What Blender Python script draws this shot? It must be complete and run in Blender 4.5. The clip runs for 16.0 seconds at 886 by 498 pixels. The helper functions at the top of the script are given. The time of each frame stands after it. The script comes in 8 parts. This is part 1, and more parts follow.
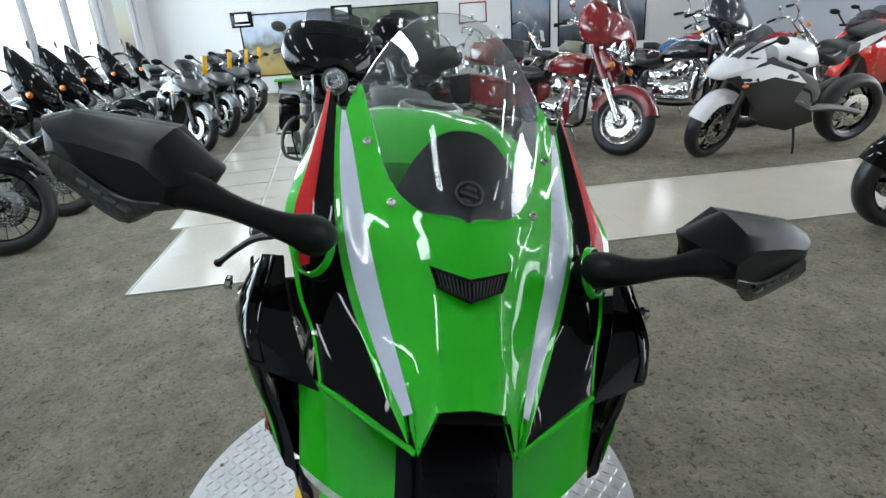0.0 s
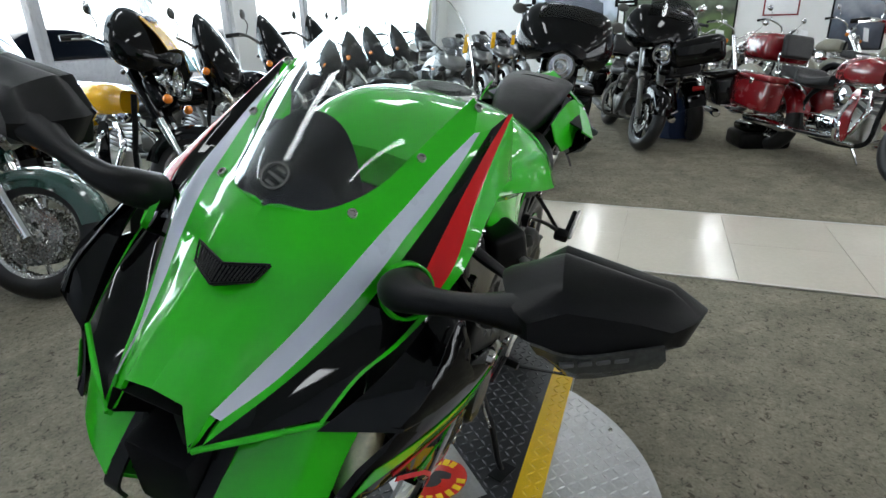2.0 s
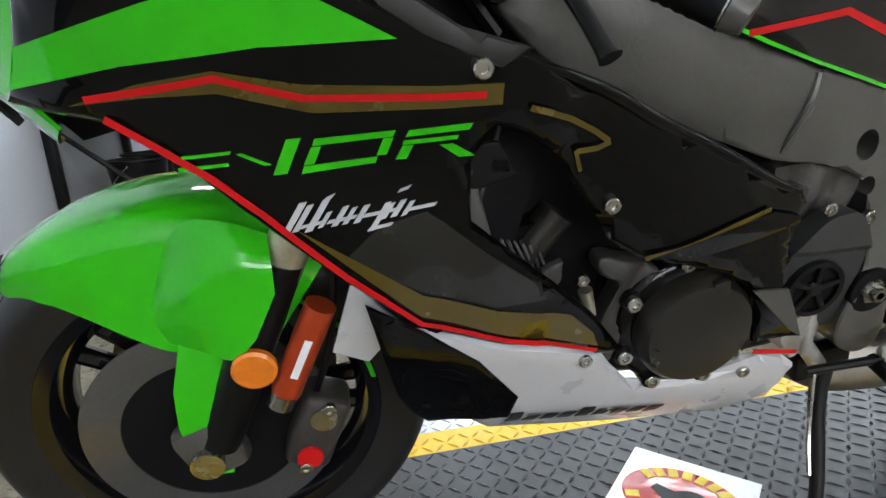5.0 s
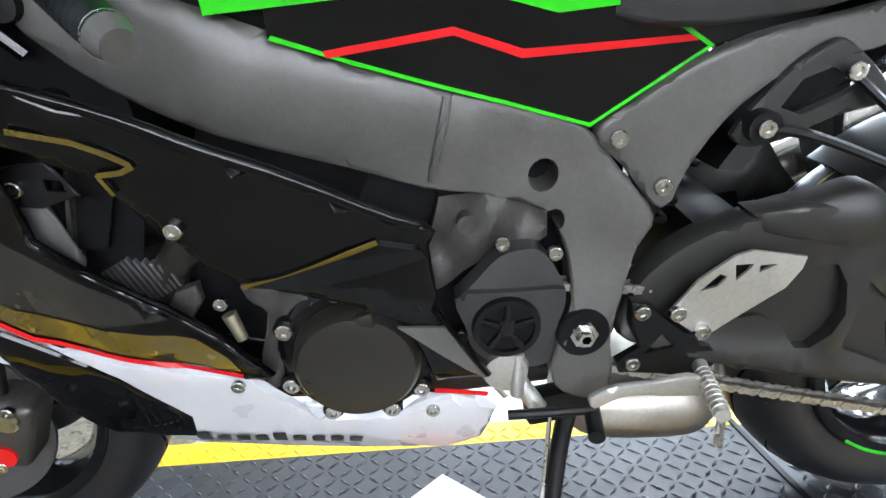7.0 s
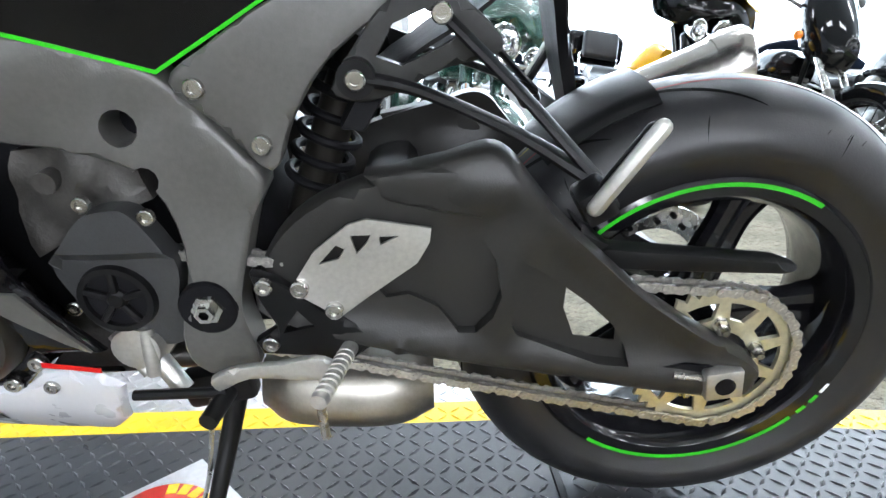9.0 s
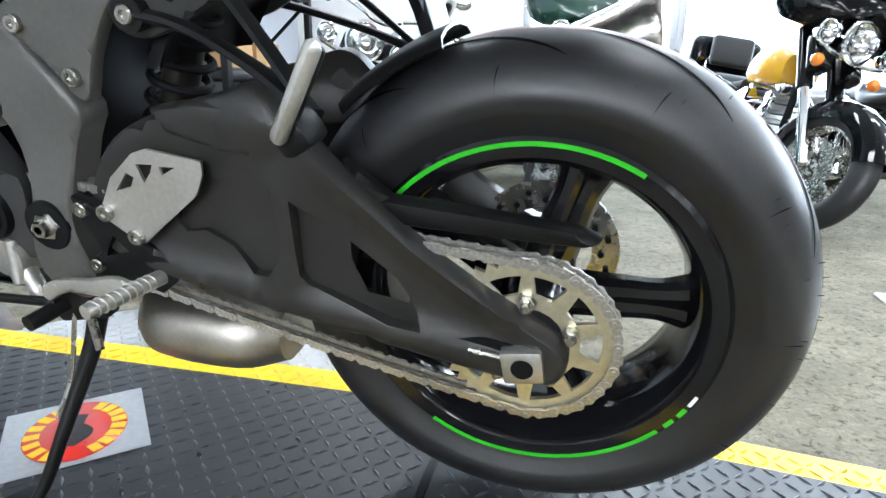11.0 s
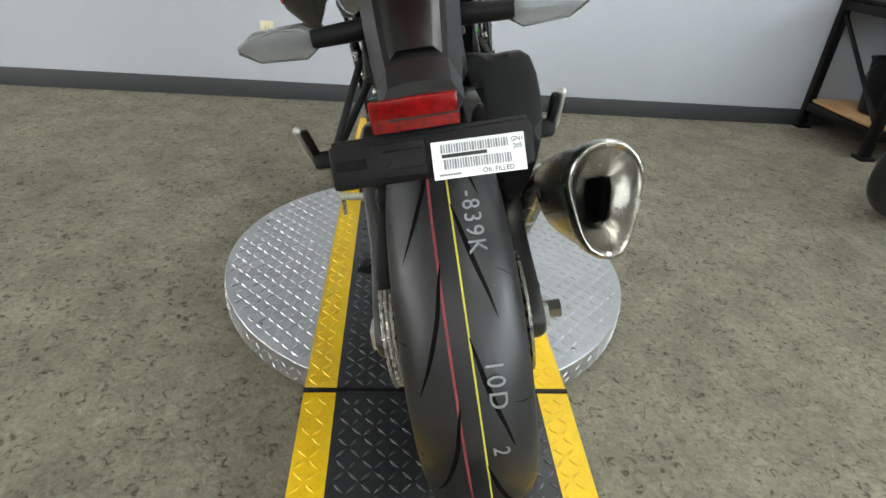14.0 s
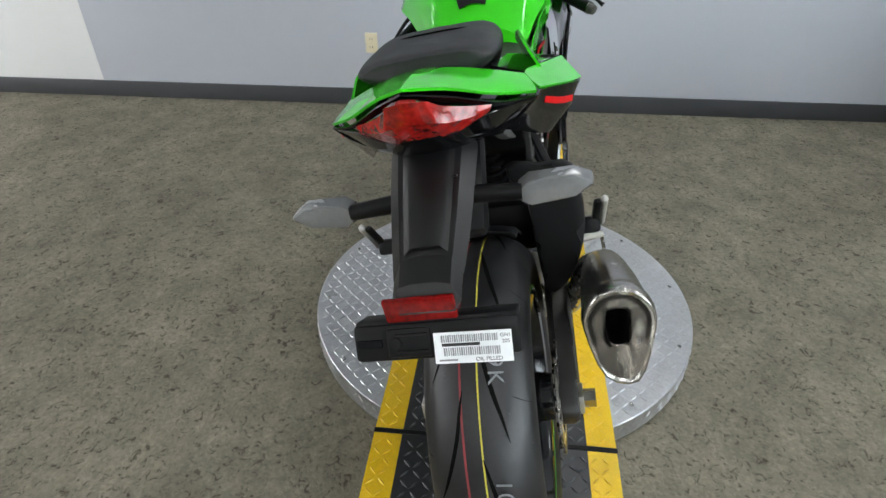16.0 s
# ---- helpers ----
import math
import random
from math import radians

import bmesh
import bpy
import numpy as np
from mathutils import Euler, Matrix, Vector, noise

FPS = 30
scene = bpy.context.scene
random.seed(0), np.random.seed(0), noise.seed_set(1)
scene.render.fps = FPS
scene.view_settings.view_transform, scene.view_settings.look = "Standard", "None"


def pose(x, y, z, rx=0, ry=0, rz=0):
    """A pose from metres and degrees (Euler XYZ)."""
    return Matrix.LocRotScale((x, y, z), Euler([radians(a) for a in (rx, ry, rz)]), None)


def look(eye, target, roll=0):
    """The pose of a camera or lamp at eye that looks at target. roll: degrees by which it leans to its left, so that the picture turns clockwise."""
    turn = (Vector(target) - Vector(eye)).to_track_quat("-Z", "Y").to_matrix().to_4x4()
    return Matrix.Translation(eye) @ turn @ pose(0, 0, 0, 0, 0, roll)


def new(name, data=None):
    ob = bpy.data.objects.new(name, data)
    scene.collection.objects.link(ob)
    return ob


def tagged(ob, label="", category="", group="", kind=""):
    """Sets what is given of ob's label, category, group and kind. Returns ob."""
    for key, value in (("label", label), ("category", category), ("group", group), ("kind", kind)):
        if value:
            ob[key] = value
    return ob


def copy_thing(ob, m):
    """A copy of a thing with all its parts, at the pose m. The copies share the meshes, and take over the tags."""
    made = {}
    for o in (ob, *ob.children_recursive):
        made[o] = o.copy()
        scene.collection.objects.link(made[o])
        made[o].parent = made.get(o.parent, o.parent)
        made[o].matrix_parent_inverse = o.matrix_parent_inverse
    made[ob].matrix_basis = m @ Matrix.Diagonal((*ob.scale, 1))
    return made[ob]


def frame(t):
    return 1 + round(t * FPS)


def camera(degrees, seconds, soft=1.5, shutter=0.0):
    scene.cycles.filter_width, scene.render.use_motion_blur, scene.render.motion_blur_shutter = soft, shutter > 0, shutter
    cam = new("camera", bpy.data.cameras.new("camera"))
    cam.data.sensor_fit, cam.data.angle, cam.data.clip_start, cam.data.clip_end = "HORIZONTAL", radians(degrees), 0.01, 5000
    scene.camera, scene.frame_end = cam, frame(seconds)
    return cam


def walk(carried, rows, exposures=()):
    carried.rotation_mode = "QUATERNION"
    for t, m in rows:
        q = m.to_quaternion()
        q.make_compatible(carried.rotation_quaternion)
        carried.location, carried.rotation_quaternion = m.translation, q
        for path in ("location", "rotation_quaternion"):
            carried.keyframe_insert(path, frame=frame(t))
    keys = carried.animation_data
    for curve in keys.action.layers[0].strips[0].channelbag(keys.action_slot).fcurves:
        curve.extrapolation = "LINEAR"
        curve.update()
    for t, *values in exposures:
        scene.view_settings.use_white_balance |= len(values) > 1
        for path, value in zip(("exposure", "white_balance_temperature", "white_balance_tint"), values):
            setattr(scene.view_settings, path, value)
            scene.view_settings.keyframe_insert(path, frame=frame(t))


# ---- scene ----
from mathutils.geometry import delaunay_2d_cdt

cam = camera(75.1, 16.0)
PATH = [
    (0, (2.054, 0.023, 1.203), (0.2, 0.216, 0.478), -4.2),
    (0.5, (2.052, 0.08, 1.195), (0.202, 0.158, 0.439), -3.0),
    (1, (2.022, 0.134, 1.17), (0.178, 0.01, 0.405), -2.7),
    (1.5, (1.957, 0.307, 1.151), (0.144, -0.05, 0.386), -2.1),
    (2, (1.937, 0.489, 1.169), (0.19, -0.159, 0.443), -1.4),
    (2.5, (1.913, 0.671, 1.182), (0.312, -0.254, 0.421), -0.5),
    (3, (1.806, 0.751, 1.123), (0.434, -0.485, 0.356), -0.8),
    (3.5, (1.583, 0.751, 1.053), (0.516, -0.747, 0.267), -1.7),
    (4, (1.466, 0.757, 0.895), (0.717, -0.948, 0.167), -3.1),
    (4.2, (1.432, 0.774, 0.841), (0.797, -0.997, 0.164), -3.6),
    (6.3, (1.036, 0.735, 0.658), (0.807, -1.192, 0.171), -2.6),
    (6.5, (0.972, 0.732, 0.669), (0.75, -1.191, 0.168), -2.7),
    (7, (0.821, 0.798, 0.708), (0.707, -1.126, 0.171), -2.2),
    (7.5, (0.667, 0.869, 0.747), (0.532, -1.05, 0.197), -1.1),
    (8, (0.582, 0.869, 0.735), (0.345, -1.031, 0.156), -1.5),
    (8.2, (0.536, 0.833, 0.723), (0.287, -1.049, 0.094), -1.1),
    (10.3, (0.156, 0.742, 0.541), (0.59, -1.162, 0.11), -1.8),
    (10.5, (0.126, 0.742, 0.535), (0.569, -1.152, 0.07), -2.1),
    (11, (-0.04, 0.731, 0.579), (0.403, -1.148, 0.053), 0.6),
    (11.5, (-0.216, 0.669, 0.659), (0.459, -1.101, 0.018), 5.1),
    (12, (-0.396, 0.563, 0.707), (0.628, -0.968, -0.072), 6.3),
    (12.5, (-0.538, 0.483, 0.784), (0.821, -0.573, -0.027), 6.3),
    (13, (-0.586, 0.352, 0.806), (1.066, -0.231, -0.16), 7.6),
    (13.5, (-0.635, 0.193, 0.854), (1.07, -0.095, -0.152), 5.7),
    (14, (-0.838, 0.123, 0.963), (0.883, -0.063, -0.038), 4.7),
    (14.5, (-1.03, 0.091, 1.112), (0.699, -0.037, 0.115), 3.5),
    (15, (-1.093, 0.076, 1.173), (0.633, -0.005, 0.165), 2.1),
    (15.5, (-1.016, 0.051, 1.19), (0.683, 0.066, 0.135), 0.5),
    (16, (-0.797, 0.014, 1.229), (0.849, 0.208, 0.109), -0.4),
]
EXPOSURE = [(0, -0.5, 6300, 10), (2.5, -0.6, 6600, 10), (3.5, -0.6, 6800, 10), (4.2, -0.4, 6800, 12), (6.3, 0.9, 6300, 14), (7.0, 1.05, 6200, 15), (7.5, 1.1, 6250, 15), (8.0, 1.05, 6300, 14), (10.3, 0.75, 6200, 14), (11.0, 0.8, 6200, 12), (12.0, 0.35, 6600, 13), (13.0, 0.15, 7000, 10), (14.0, 0.05, 6900, 10), (16.0, -0.3, 6700, 12)]
walk(cam, [(t, look(e, a, r)) for t, e, a, r in PATH], EXPOSURE)

# ---- light ----
world = bpy.data.worlds.new("world")
scene.world = world
world.use_nodes = True
_wn = world.node_tree.nodes
_sky = _wn.new("ShaderNodeTexSky")
_sky.sky_type = "NISHITA"
_sky.sun_disc = False
_sky.sun_elevation, _sky.sun_rotation = radians(48), radians(90)
world.node_tree.links.new(_sky.outputs["Color"], _wn["Background"].inputs["Color"])
_wn["Background"].inputs["Strength"].default_value = 0.15

sun = new("sun", bpy.data.lights.new("sun", "SUN"))
sun.data.energy, sun.data.angle, sun.data.color = 2.5, radians(0.5), (1.0, 0.95, 0.87)
sun.matrix_world = look((25, 2, 24), (0, 2, 0))

daylight = new("window_daylight", bpy.data.lights.new("window_daylight", "AREA"))
daylight.data.shape, daylight.data.size, daylight.data.size_y = "RECTANGLE", 12.0, 2.1
daylight.data.energy, daylight.data.color = 560.0, (0.72, 0.90, 1.0)
daylight.matrix_world = look((-5.4, -4.72, 1.66), (-5.4, 0, 1.2))

# fill lamp added to brighten the bike's left; no such source is in view
side_light = new("side_window_daylight", bpy.data.lights.new("side_window_daylight", "AREA"))
side_light.data.shape, side_light.data.size, side_light.data.size_y = "RECTANGLE", 7.4, 2.0
side_light.data.energy, side_light.data.color = 265.0, (0.92, 0.97, 1.0)
side_light.matrix_world = look((-1.3, 8.92, 1.66), (-1.3, 0, 0.6))

LAMP_GLOW = 25.0       # ceiling panels
WINDOW_GLOW = 6.0     # glow of the sheet that stands for the bright street

# ---- materials ----


def mat(name, color, rough=0.5, metal=0.0, coat=0.0, vary=0.12, scale=14.0, fine=160.0, bump=0.0, bump_scale=220.0, emit=0.0, spec=0.5):
    """A surface with variation at two scales, gloss that wanders a little, and fine relief."""
    m = bpy.data.materials.new(name)
    m.use_nodes = True
    n, ln = m.node_tree.nodes, m.node_tree.links
    b = n["Principled BSDF"]
    tc = n.new("ShaderNodeTexCoord")
    big, small = n.new("ShaderNodeTexNoise"), n.new("ShaderNodeTexNoise")
    for tex, s in ((big, scale), (small, fine)):
        tex.inputs["Scale"].default_value = s
        tex.inputs["Detail"].default_value = 4
        ln.new(tc.outputs["Object"], tex.inputs["Vector"])
    add = n.new("ShaderNodeMath")
    add.operation = "ADD"
    ln.new(big.outputs["Fac"], add.inputs[0])
    ln.new(small.outputs["Fac"], add.inputs[1])
    rng = n.new("ShaderNodeMapRange")
    rng.inputs[1].default_value, rng.inputs[2].default_value = 0.6, 1.4
    rng.inputs[3].default_value, rng.inputs[4].default_value = 1 - vary, 1 + vary
    ln.new(add.outputs[0], rng.inputs[0])
    mul = n.new("ShaderNodeVectorMath")
    mul.operation = "SCALE"
    mul.inputs[0].default_value = color
    ln.new(rng.outputs[0], mul.inputs["Scale"])
    ln.new(mul.outputs[0], b.inputs["Base Color"])
    rr = n.new("ShaderNodeMapRange")
    rr.inputs[1].default_value, rr.inputs[2].default_value = 0.3, 0.7
    rr.inputs[3].default_value, rr.inputs[4].default_value = max(rough * 0.85, 0.01), min(rough * 1.15, 1)
    ln.new(big.outputs["Fac"], rr.inputs[0])
    ln.new(rr.outputs[0], b.inputs["Roughness"])
    b.inputs["Metallic"].default_value = metal
    b.inputs["Coat Weight"].default_value = coat
    b.inputs["Coat Roughness"].default_value = 0.04
    b.inputs["Specular IOR Level"].default_value = spec
    if bump:
        t3 = n.new("ShaderNodeTexNoise")
        t3.inputs["Scale"].default_value = bump_scale
        t3.inputs["Detail"].default_value = 3
        ln.new(tc.outputs["Object"], t3.inputs["Vector"])
        bp = n.new("ShaderNodeBump")
        bp.inputs["Strength"].default_value = bump
        bp.inputs["Distance"].default_value = 0.002
        ln.new(t3.outputs["Fac"], bp.inputs["Height"])
        ln.new(bp.outputs[0], b.inputs["Normal"])
    if emit:
        b.inputs["Emission Color"].default_value = (*color, 1)
        b.inputs["Emission Strength"].default_value = emit
    return m


def glass(name, color=(1, 1, 1), rough=0.0, ior=1.45):
    m = bpy.data.materials.new(name)
    m.use_nodes = True
    b = m.node_tree.nodes["Principled BSDF"]
    b.inputs["Base Color"].default_value = (*color, 1)
    b.inputs["Transmission Weight"].default_value = 1.0
    b.inputs["Roughness"].default_value = rough
    b.inputs["IOR"].default_value = ior
    return m


GREEN = mat("green_paint", (0.020, 0.470, 0.005), 0.5, coat=1.0, vary=0.04, spec=0.1)
GLOSS_BLACK = mat("gloss_black_paint", (0.0025, 0.0025, 0.0028), 0.045, vary=0.1, spec=0.27)
MATT_BLACK = mat("black_plastic", (0.0046, 0.0046, 0.005), 0.42, vary=0.15, bump=0.12, bump_scale=700, spec=0.2)
SATIN = mat("satin_black_frame", (0.082, 0.080, 0.074), 0.36, metal=0.2, vary=0.14, bump=0.12, bump_scale=500)
# near-black parts, and the shade of holes and hollows where it is painted in
DARK = mat("black_and_hollow_shade", (0.005, 0.005, 0.006), 0.7, vary=0.3, spec=0.12)
SEAT = mat("seat_vinyl", (0.0085, 0.0085, 0.0095), 0.5, vary=0.15, bump=0.5, bump_scale=900)
WHITE = mat("white_paint", (0.50, 0.51, 0.535), 0.3, coat=0.6, vary=0.04)
STRIPE = mat("silver_white_decal", (0.56, 0.60, 0.68), 0.3, coat=0.7, vary=0.03)
RED = mat("red_decal", (0.55, 0.010, 0.012), 0.5, coat=0.25, vary=0.05, spec=0.1)
OLIVE = mat("dark_gold_decal", (0.075, 0.050, 0.004), 0.25, coat=0.8, vary=0.08, scale=12)
GREY_DECAL = mat("dark_grey_decal", (0.012, 0.0115, 0.011), 0.25, coat=0.6)
RUBBER = mat("tyre_rubber", (0.011, 0.011, 0.012), 0.40, vary=0.25, scale=22, bump=0.1, bump_scale=500)
RIM = mat("gloss_black_rim", (0.005, 0.005, 0.006), 0.10, vary=0.1)
# near-black for the painted shade of tread cuts; also seams and radiator cores
GROOVE = mat("groove_shade_black", (0.003, 0.003, 0.003), 0.8, spec=0.08)
STEEL = mat("brushed_steel", (0.46, 0.45, 0.42), 0.26, metal=1.0, vary=0.05, scale=60)
MUFFLER = mat("polished_muffler_steel", (0.46, 0.44, 0.41), 0.24, metal=1.0, vary=0.03, scale=20)
CHROME = mat("chrome", (0.80, 0.80, 0.81), 0.06, metal=1.0, vary=0.05)
SWARM = mat("matt_black_swingarm", (0.020, 0.019, 0.0175), 0.42, metal=0.2, vary=0.14, bump=0.12, bump_scale=500)
DUCT_GREY = mat("dark_grey_plastic", (0.022, 0.022, 0.021), 0.45, vary=0.15, bump=0.12, bump_scale=700, spec=0.3)
ARM_BLACK = mat("satin_black_plastic", (0.0045, 0.0045, 0.005), 0.32, vary=0.2, bump=0.08, bump_scale=600, spec=0.45)
DULL_STEEL = mat("heat_dulled_steel", (0.36, 0.34, 0.30), 0.40, metal=1.0, vary=0.14, scale=30, bump=0.1, bump_scale=300)
FROSTED = mat("frosted_clear_plastic", (0.60, 0.62, 0.64), 0.12, vary=0.08, spec=0.6)
COVER = mat("bronze_black_cover", (0.020, 0.018, 0.015), 0.32, metal=0.3, vary=0.12)
ALU = mat("cast_aluminium", (0.52, 0.51, 0.48), 0.42, metal=0.9, vary=0.15, bump=0.2, bump_scale=400)
ENGINE_GREY = mat("dark_grey_engine_cover", (0.034, 0.035, 0.036), 0.42, metal=0.2, vary=0.15, bump=0.15, bump_scale=500)
CASTING = mat("grey_engine_casting", (0.050, 0.047, 0.043), 0.5, metal=0.35, vary=0.25, bump=0.3, bump_scale=300)
CHAIN = mat("chain_steel", (0.50, 0.485, 0.455), 0.38, metal=0.95, vary=0.3, scale=200)
GOLDISH = mat("zinc_sprocket", (0.64, 0.60, 0.44), 0.35, metal=0.9, vary=0.15, scale=60)
ORANGE = mat("amber_plastic", (0.75, 0.19, 0.01), 0.2, coat=0.8, vary=0.1)
TAIL_RED = mat("faceted_red_lens", (0.24, 0.006, 0.004), 0.12, coat=0.5, vary=0.75, scale=45, fine=120, bump=0.9, bump_scale=75, spec=0.4)
SIGNAL_SILVER = mat("signal_reflector", (0.20, 0.205, 0.21), 0.25, metal=0.5, vary=0.1)
REDLENS = mat("red_lens", (0.15, 0.003, 0.003), 0.14, vary=0.7, spec=0.3, scale=50)
ORANGE_RED = mat("orange_red_anodised", (0.55, 0.07, 0.02), 0.32, metal=0.5, vary=0.1)
LENS = mat("smoked_lens_cover", (0.050, 0.052, 0.050), 0.12, vary=0.4, scale=60)
SMOKE = glass("smoked_lens", (0.30, 0.30, 0.32), 0.05)
CLEAR = glass("clear_lens", (0.95, 0.96, 0.97), 0.02)
SCREEN = glass("windscreen_plastic", (0.90, 0.93, 0.93), 0.0, 1.38)
LUG = mat("polished_tread_lugs", (0.55, 0.55, 0.555), 0.42, metal=1.0, vary=0.08)
PLATE = mat("tread_plate_aluminium", (0.52, 0.52, 0.525), 0.38, metal=0.9, vary=0.16, scale=9, fine=90, bump=0.1)
STRIP_BLACK = mat("black_tread_rubber", (0.018, 0.019, 0.021), 0.42, vary=0.25, scale=12)
# greyer than the bed: the highlight on the lugs is put into the colour
LUG_BLACK = mat("highlit_black_lugs", (0.038, 0.040, 0.044), 0.30, vary=0.25, scale=12)
STRIP_YELLOW = mat("yellow_safety_paint", (0.80, 0.50, 0.004), 0.42, vary=0.12, scale=16, bump=0.15)
PAPER = mat("white_paper", (0.78, 0.79, 0.80), 0.55, vary=0.04)
INK = mat("black_ink", (0.02, 0.02, 0.02), 0.6)
GREY_INK = mat("grey_ink", (0.25, 0.25, 0.26), 0.6)
CHALK = mat("chalk_mark", (0.23, 0.24, 0.25), 0.8, vary=0.4, fine=400)
GREY_WALL = mat("grey_wall_paint", (0.46, 0.48, 0.53), 0.6, vary=0.03, scale=1.2, bump=0.12, bump_scale=120)
WHITE_WALL = mat("white_wall_paint", (0.74, 0.74, 0.73), 0.6, vary=0.03, scale=1.2, bump=0.12, bump_scale=120)
BASEBOARD = mat("dark_baseboard_vinyl", (0.050, 0.052, 0.057), 0.5, vary=0.1)
CEILING = mat("ceiling_tile", (0.55, 0.55, 0.54), 0.8, vary=0.06, bump=0.4, bump_scale=60)
BROWN = mat("brown_cardboard", (0.42, 0.25, 0.11), 0.8, vary=0.12)
NAVY = mat("navy_fabric", (0.020, 0.040, 0.10), 0.85, vary=0.3, bump=0.4)
YELLOW = mat("yellow_paint", (0.80, 0.42, 0.005), 0.25, coat=1.0, vary=0.05)
DEEP_GREEN = mat("dark_green_paint", (0.006, 0.045, 0.030), 0.25, coat=1.0, vary=0.08)
MAROON = mat("maroon_paint", (0.20, 0.008, 0.012), 0.25, coat=1.0, vary=0.08)
BLUE = mat("blue_paint", (0.006, 0.10, 0.32), 0.25, coat=1.0, vary=0.08)
NAVY_PAINT = mat("midnight_paint", (0.008, 0.010, 0.018), 0.2, coat=1.0)
BRIGHT_RED = mat("bright_red_paint", (0.55, 0.02, 0.012), 0.25, coat=1.0, vary=0.06)
GUNMETAL = mat("gunmetal_paint", (0.10, 0.10, 0.10), 0.35, metal=0.5, coat=0.7)
SAND = mat("sand_grey_paint", (0.18, 0.17, 0.13), 0.4, coat=0.4)
LAMP = mat("lamp_diffuser", (0.92, 0.97, 0.99), 0.5, vary=0.0, emit=LAMP_GLOW)


def carpet_material():
    """Loop-pile carpet: warm grey with dark and light flecks, worn paths and a coarse pile."""
    m = mat("flecked_carpet", (0.190, 0.177, 0.140), 0.95, vary=0.18, scale=0.9, fine=35)
    n, ln = m.node_tree.nodes, m.node_tree.links
    b = n["Principled BSDF"]
    tc = n.new("ShaderNodeTexCoord")
    fleck = n.new("ShaderNodeTexVoronoi")
    fleck.inputs["Scale"].default_value = 120
    stretch = n.new("ShaderNodeTexNoise")
    stretch.inputs["Scale"].default_value = 38
    stretch.inputs["Detail"].default_value = 5
    stretch.inputs["Roughness"].default_value = 0.65
    stretch.inputs["Distortion"].default_value = 1.2
    for tex in (fleck, stretch):
        ln.new(tc.outputs["Object"], tex.inputs["Vector"])
    ramp = n.new("ShaderNodeValToRGB")
    ramp.color_ramp.elements[0].position, ramp.color_ramp.elements[0].color = 0.355, (0.37, 0.35, 0.315, 1)
    ramp.color_ramp.elements[1].position, ramp.color_ramp.elements[1].color = 0.72, (1.28, 1.26, 1.22, 1)
    mid = ramp.color_ramp.elements.new(0.43)
    mid.color = (1.02, 1.0, 0.96, 1)
    ln.new(stretch.outputs["Fac"], ramp.inputs[0])
    old = b.inputs["Base Color"].links[0].from_socket
    mix = n.new("ShaderNodeMix")
    mix.data_type, mix.blend_type = "RGBA", "MULTIPLY"
    mix.inputs[0].default_value = 0.9
    ln.new(old, mix.inputs[6])
    ln.new(ramp.outputs[0], mix.inputs[7])
    tone, patch = n.new("ShaderNodeMapRange"), n.new("ShaderNodeTexNoise")
    tone.inputs[3].default_value, tone.inputs[4].default_value = 0.82, 1.18
    grey = n.new("ShaderNodeRGBToBW")
    ln.new(fleck.outputs["Color"], grey.inputs[0])
    ln.new(grey.outputs[0], tone.inputs[0])
    patch.inputs["Scale"].default_value, patch.inputs["Detail"].default_value = 7.0, 5
    ln.new(tc.outputs["Object"], patch.inputs["Vector"])
    wear = n.new("ShaderNodeMapRange")
    wear.inputs[1].default_value, wear.inputs[2].default_value = 0.3, 0.7
    wear.inputs[3].default_value, wear.inputs[4].default_value = 0.80, 1.18
    ln.new(patch.outputs["Fac"], wear.inputs[0])
    both = n.new("ShaderNodeMath")
    both.operation = "MULTIPLY"
    ln.new(tone.outputs[0], both.inputs[0])
    ln.new(wear.outputs[0], both.inputs[1])
    scale = n.new("ShaderNodeVectorMath")
    scale.operation = "SCALE"
    ln.new(mix.outputs[2], scale.inputs[0])
    ln.new(both.outputs[0], scale.inputs["Scale"])
    ln.new(scale.outputs[0], b.inputs["Base Color"])
    bp = n.new("ShaderNodeBump")
    bp.inputs["Strength"].default_value, bp.inputs["Distance"].default_value = 0.85, 0.006
    ln.new(stretch.outputs["Fac"], bp.inputs["Height"])
    ln.new(bp.outputs[0], b.inputs["Normal"])
    b.inputs["Specular IOR Level"].default_value = 0.15
    return m


CARPET = carpet_material()
TILE = mat("polished_cream_tile", (0.56, 0.52, 0.44), 0.16, vary=0.05, scale=3, fine=40, spec=0.6)

# ---- shapes ----


def part(name, bm, material, parent=None, label="", sharp=35, m=None):
    """Links a bmesh as one mesh object; material may be a list for meshes with material indices."""
    bmesh.ops.recalc_face_normals(bm, faces=bm.faces[:])
    me = bpy.data.meshes.new(name)
    bm.to_mesh(me)
    bm.free()
    for x in (material if isinstance(material, (list, tuple)) else [material]):
        me.materials.append(x)
    me.polygons.foreach_set("use_smooth", [True] * len(me.polygons))
    me.set_sharp_from_angle(angle=radians(sharp))
    ob = new(name, me)
    ob.parent = parent
    if m is not None:
        ob.matrix_basis = m
    if label:
        tagged(ob, label)
    return ob


def again(ob, parent, m):
    """Another object on the same mesh."""
    o = new(ob.name.split(".")[0], ob.data)
    o.parent, o.matrix_basis = parent, m
    return o


def thing(name, m, label, category, group="", kind=""):
    ob = new(name)
    ob.matrix_basis = m
    ob.empty_display_size = 0.1
    return tagged(ob, label, category, group, kind)


def B():
    return bmesh.new()


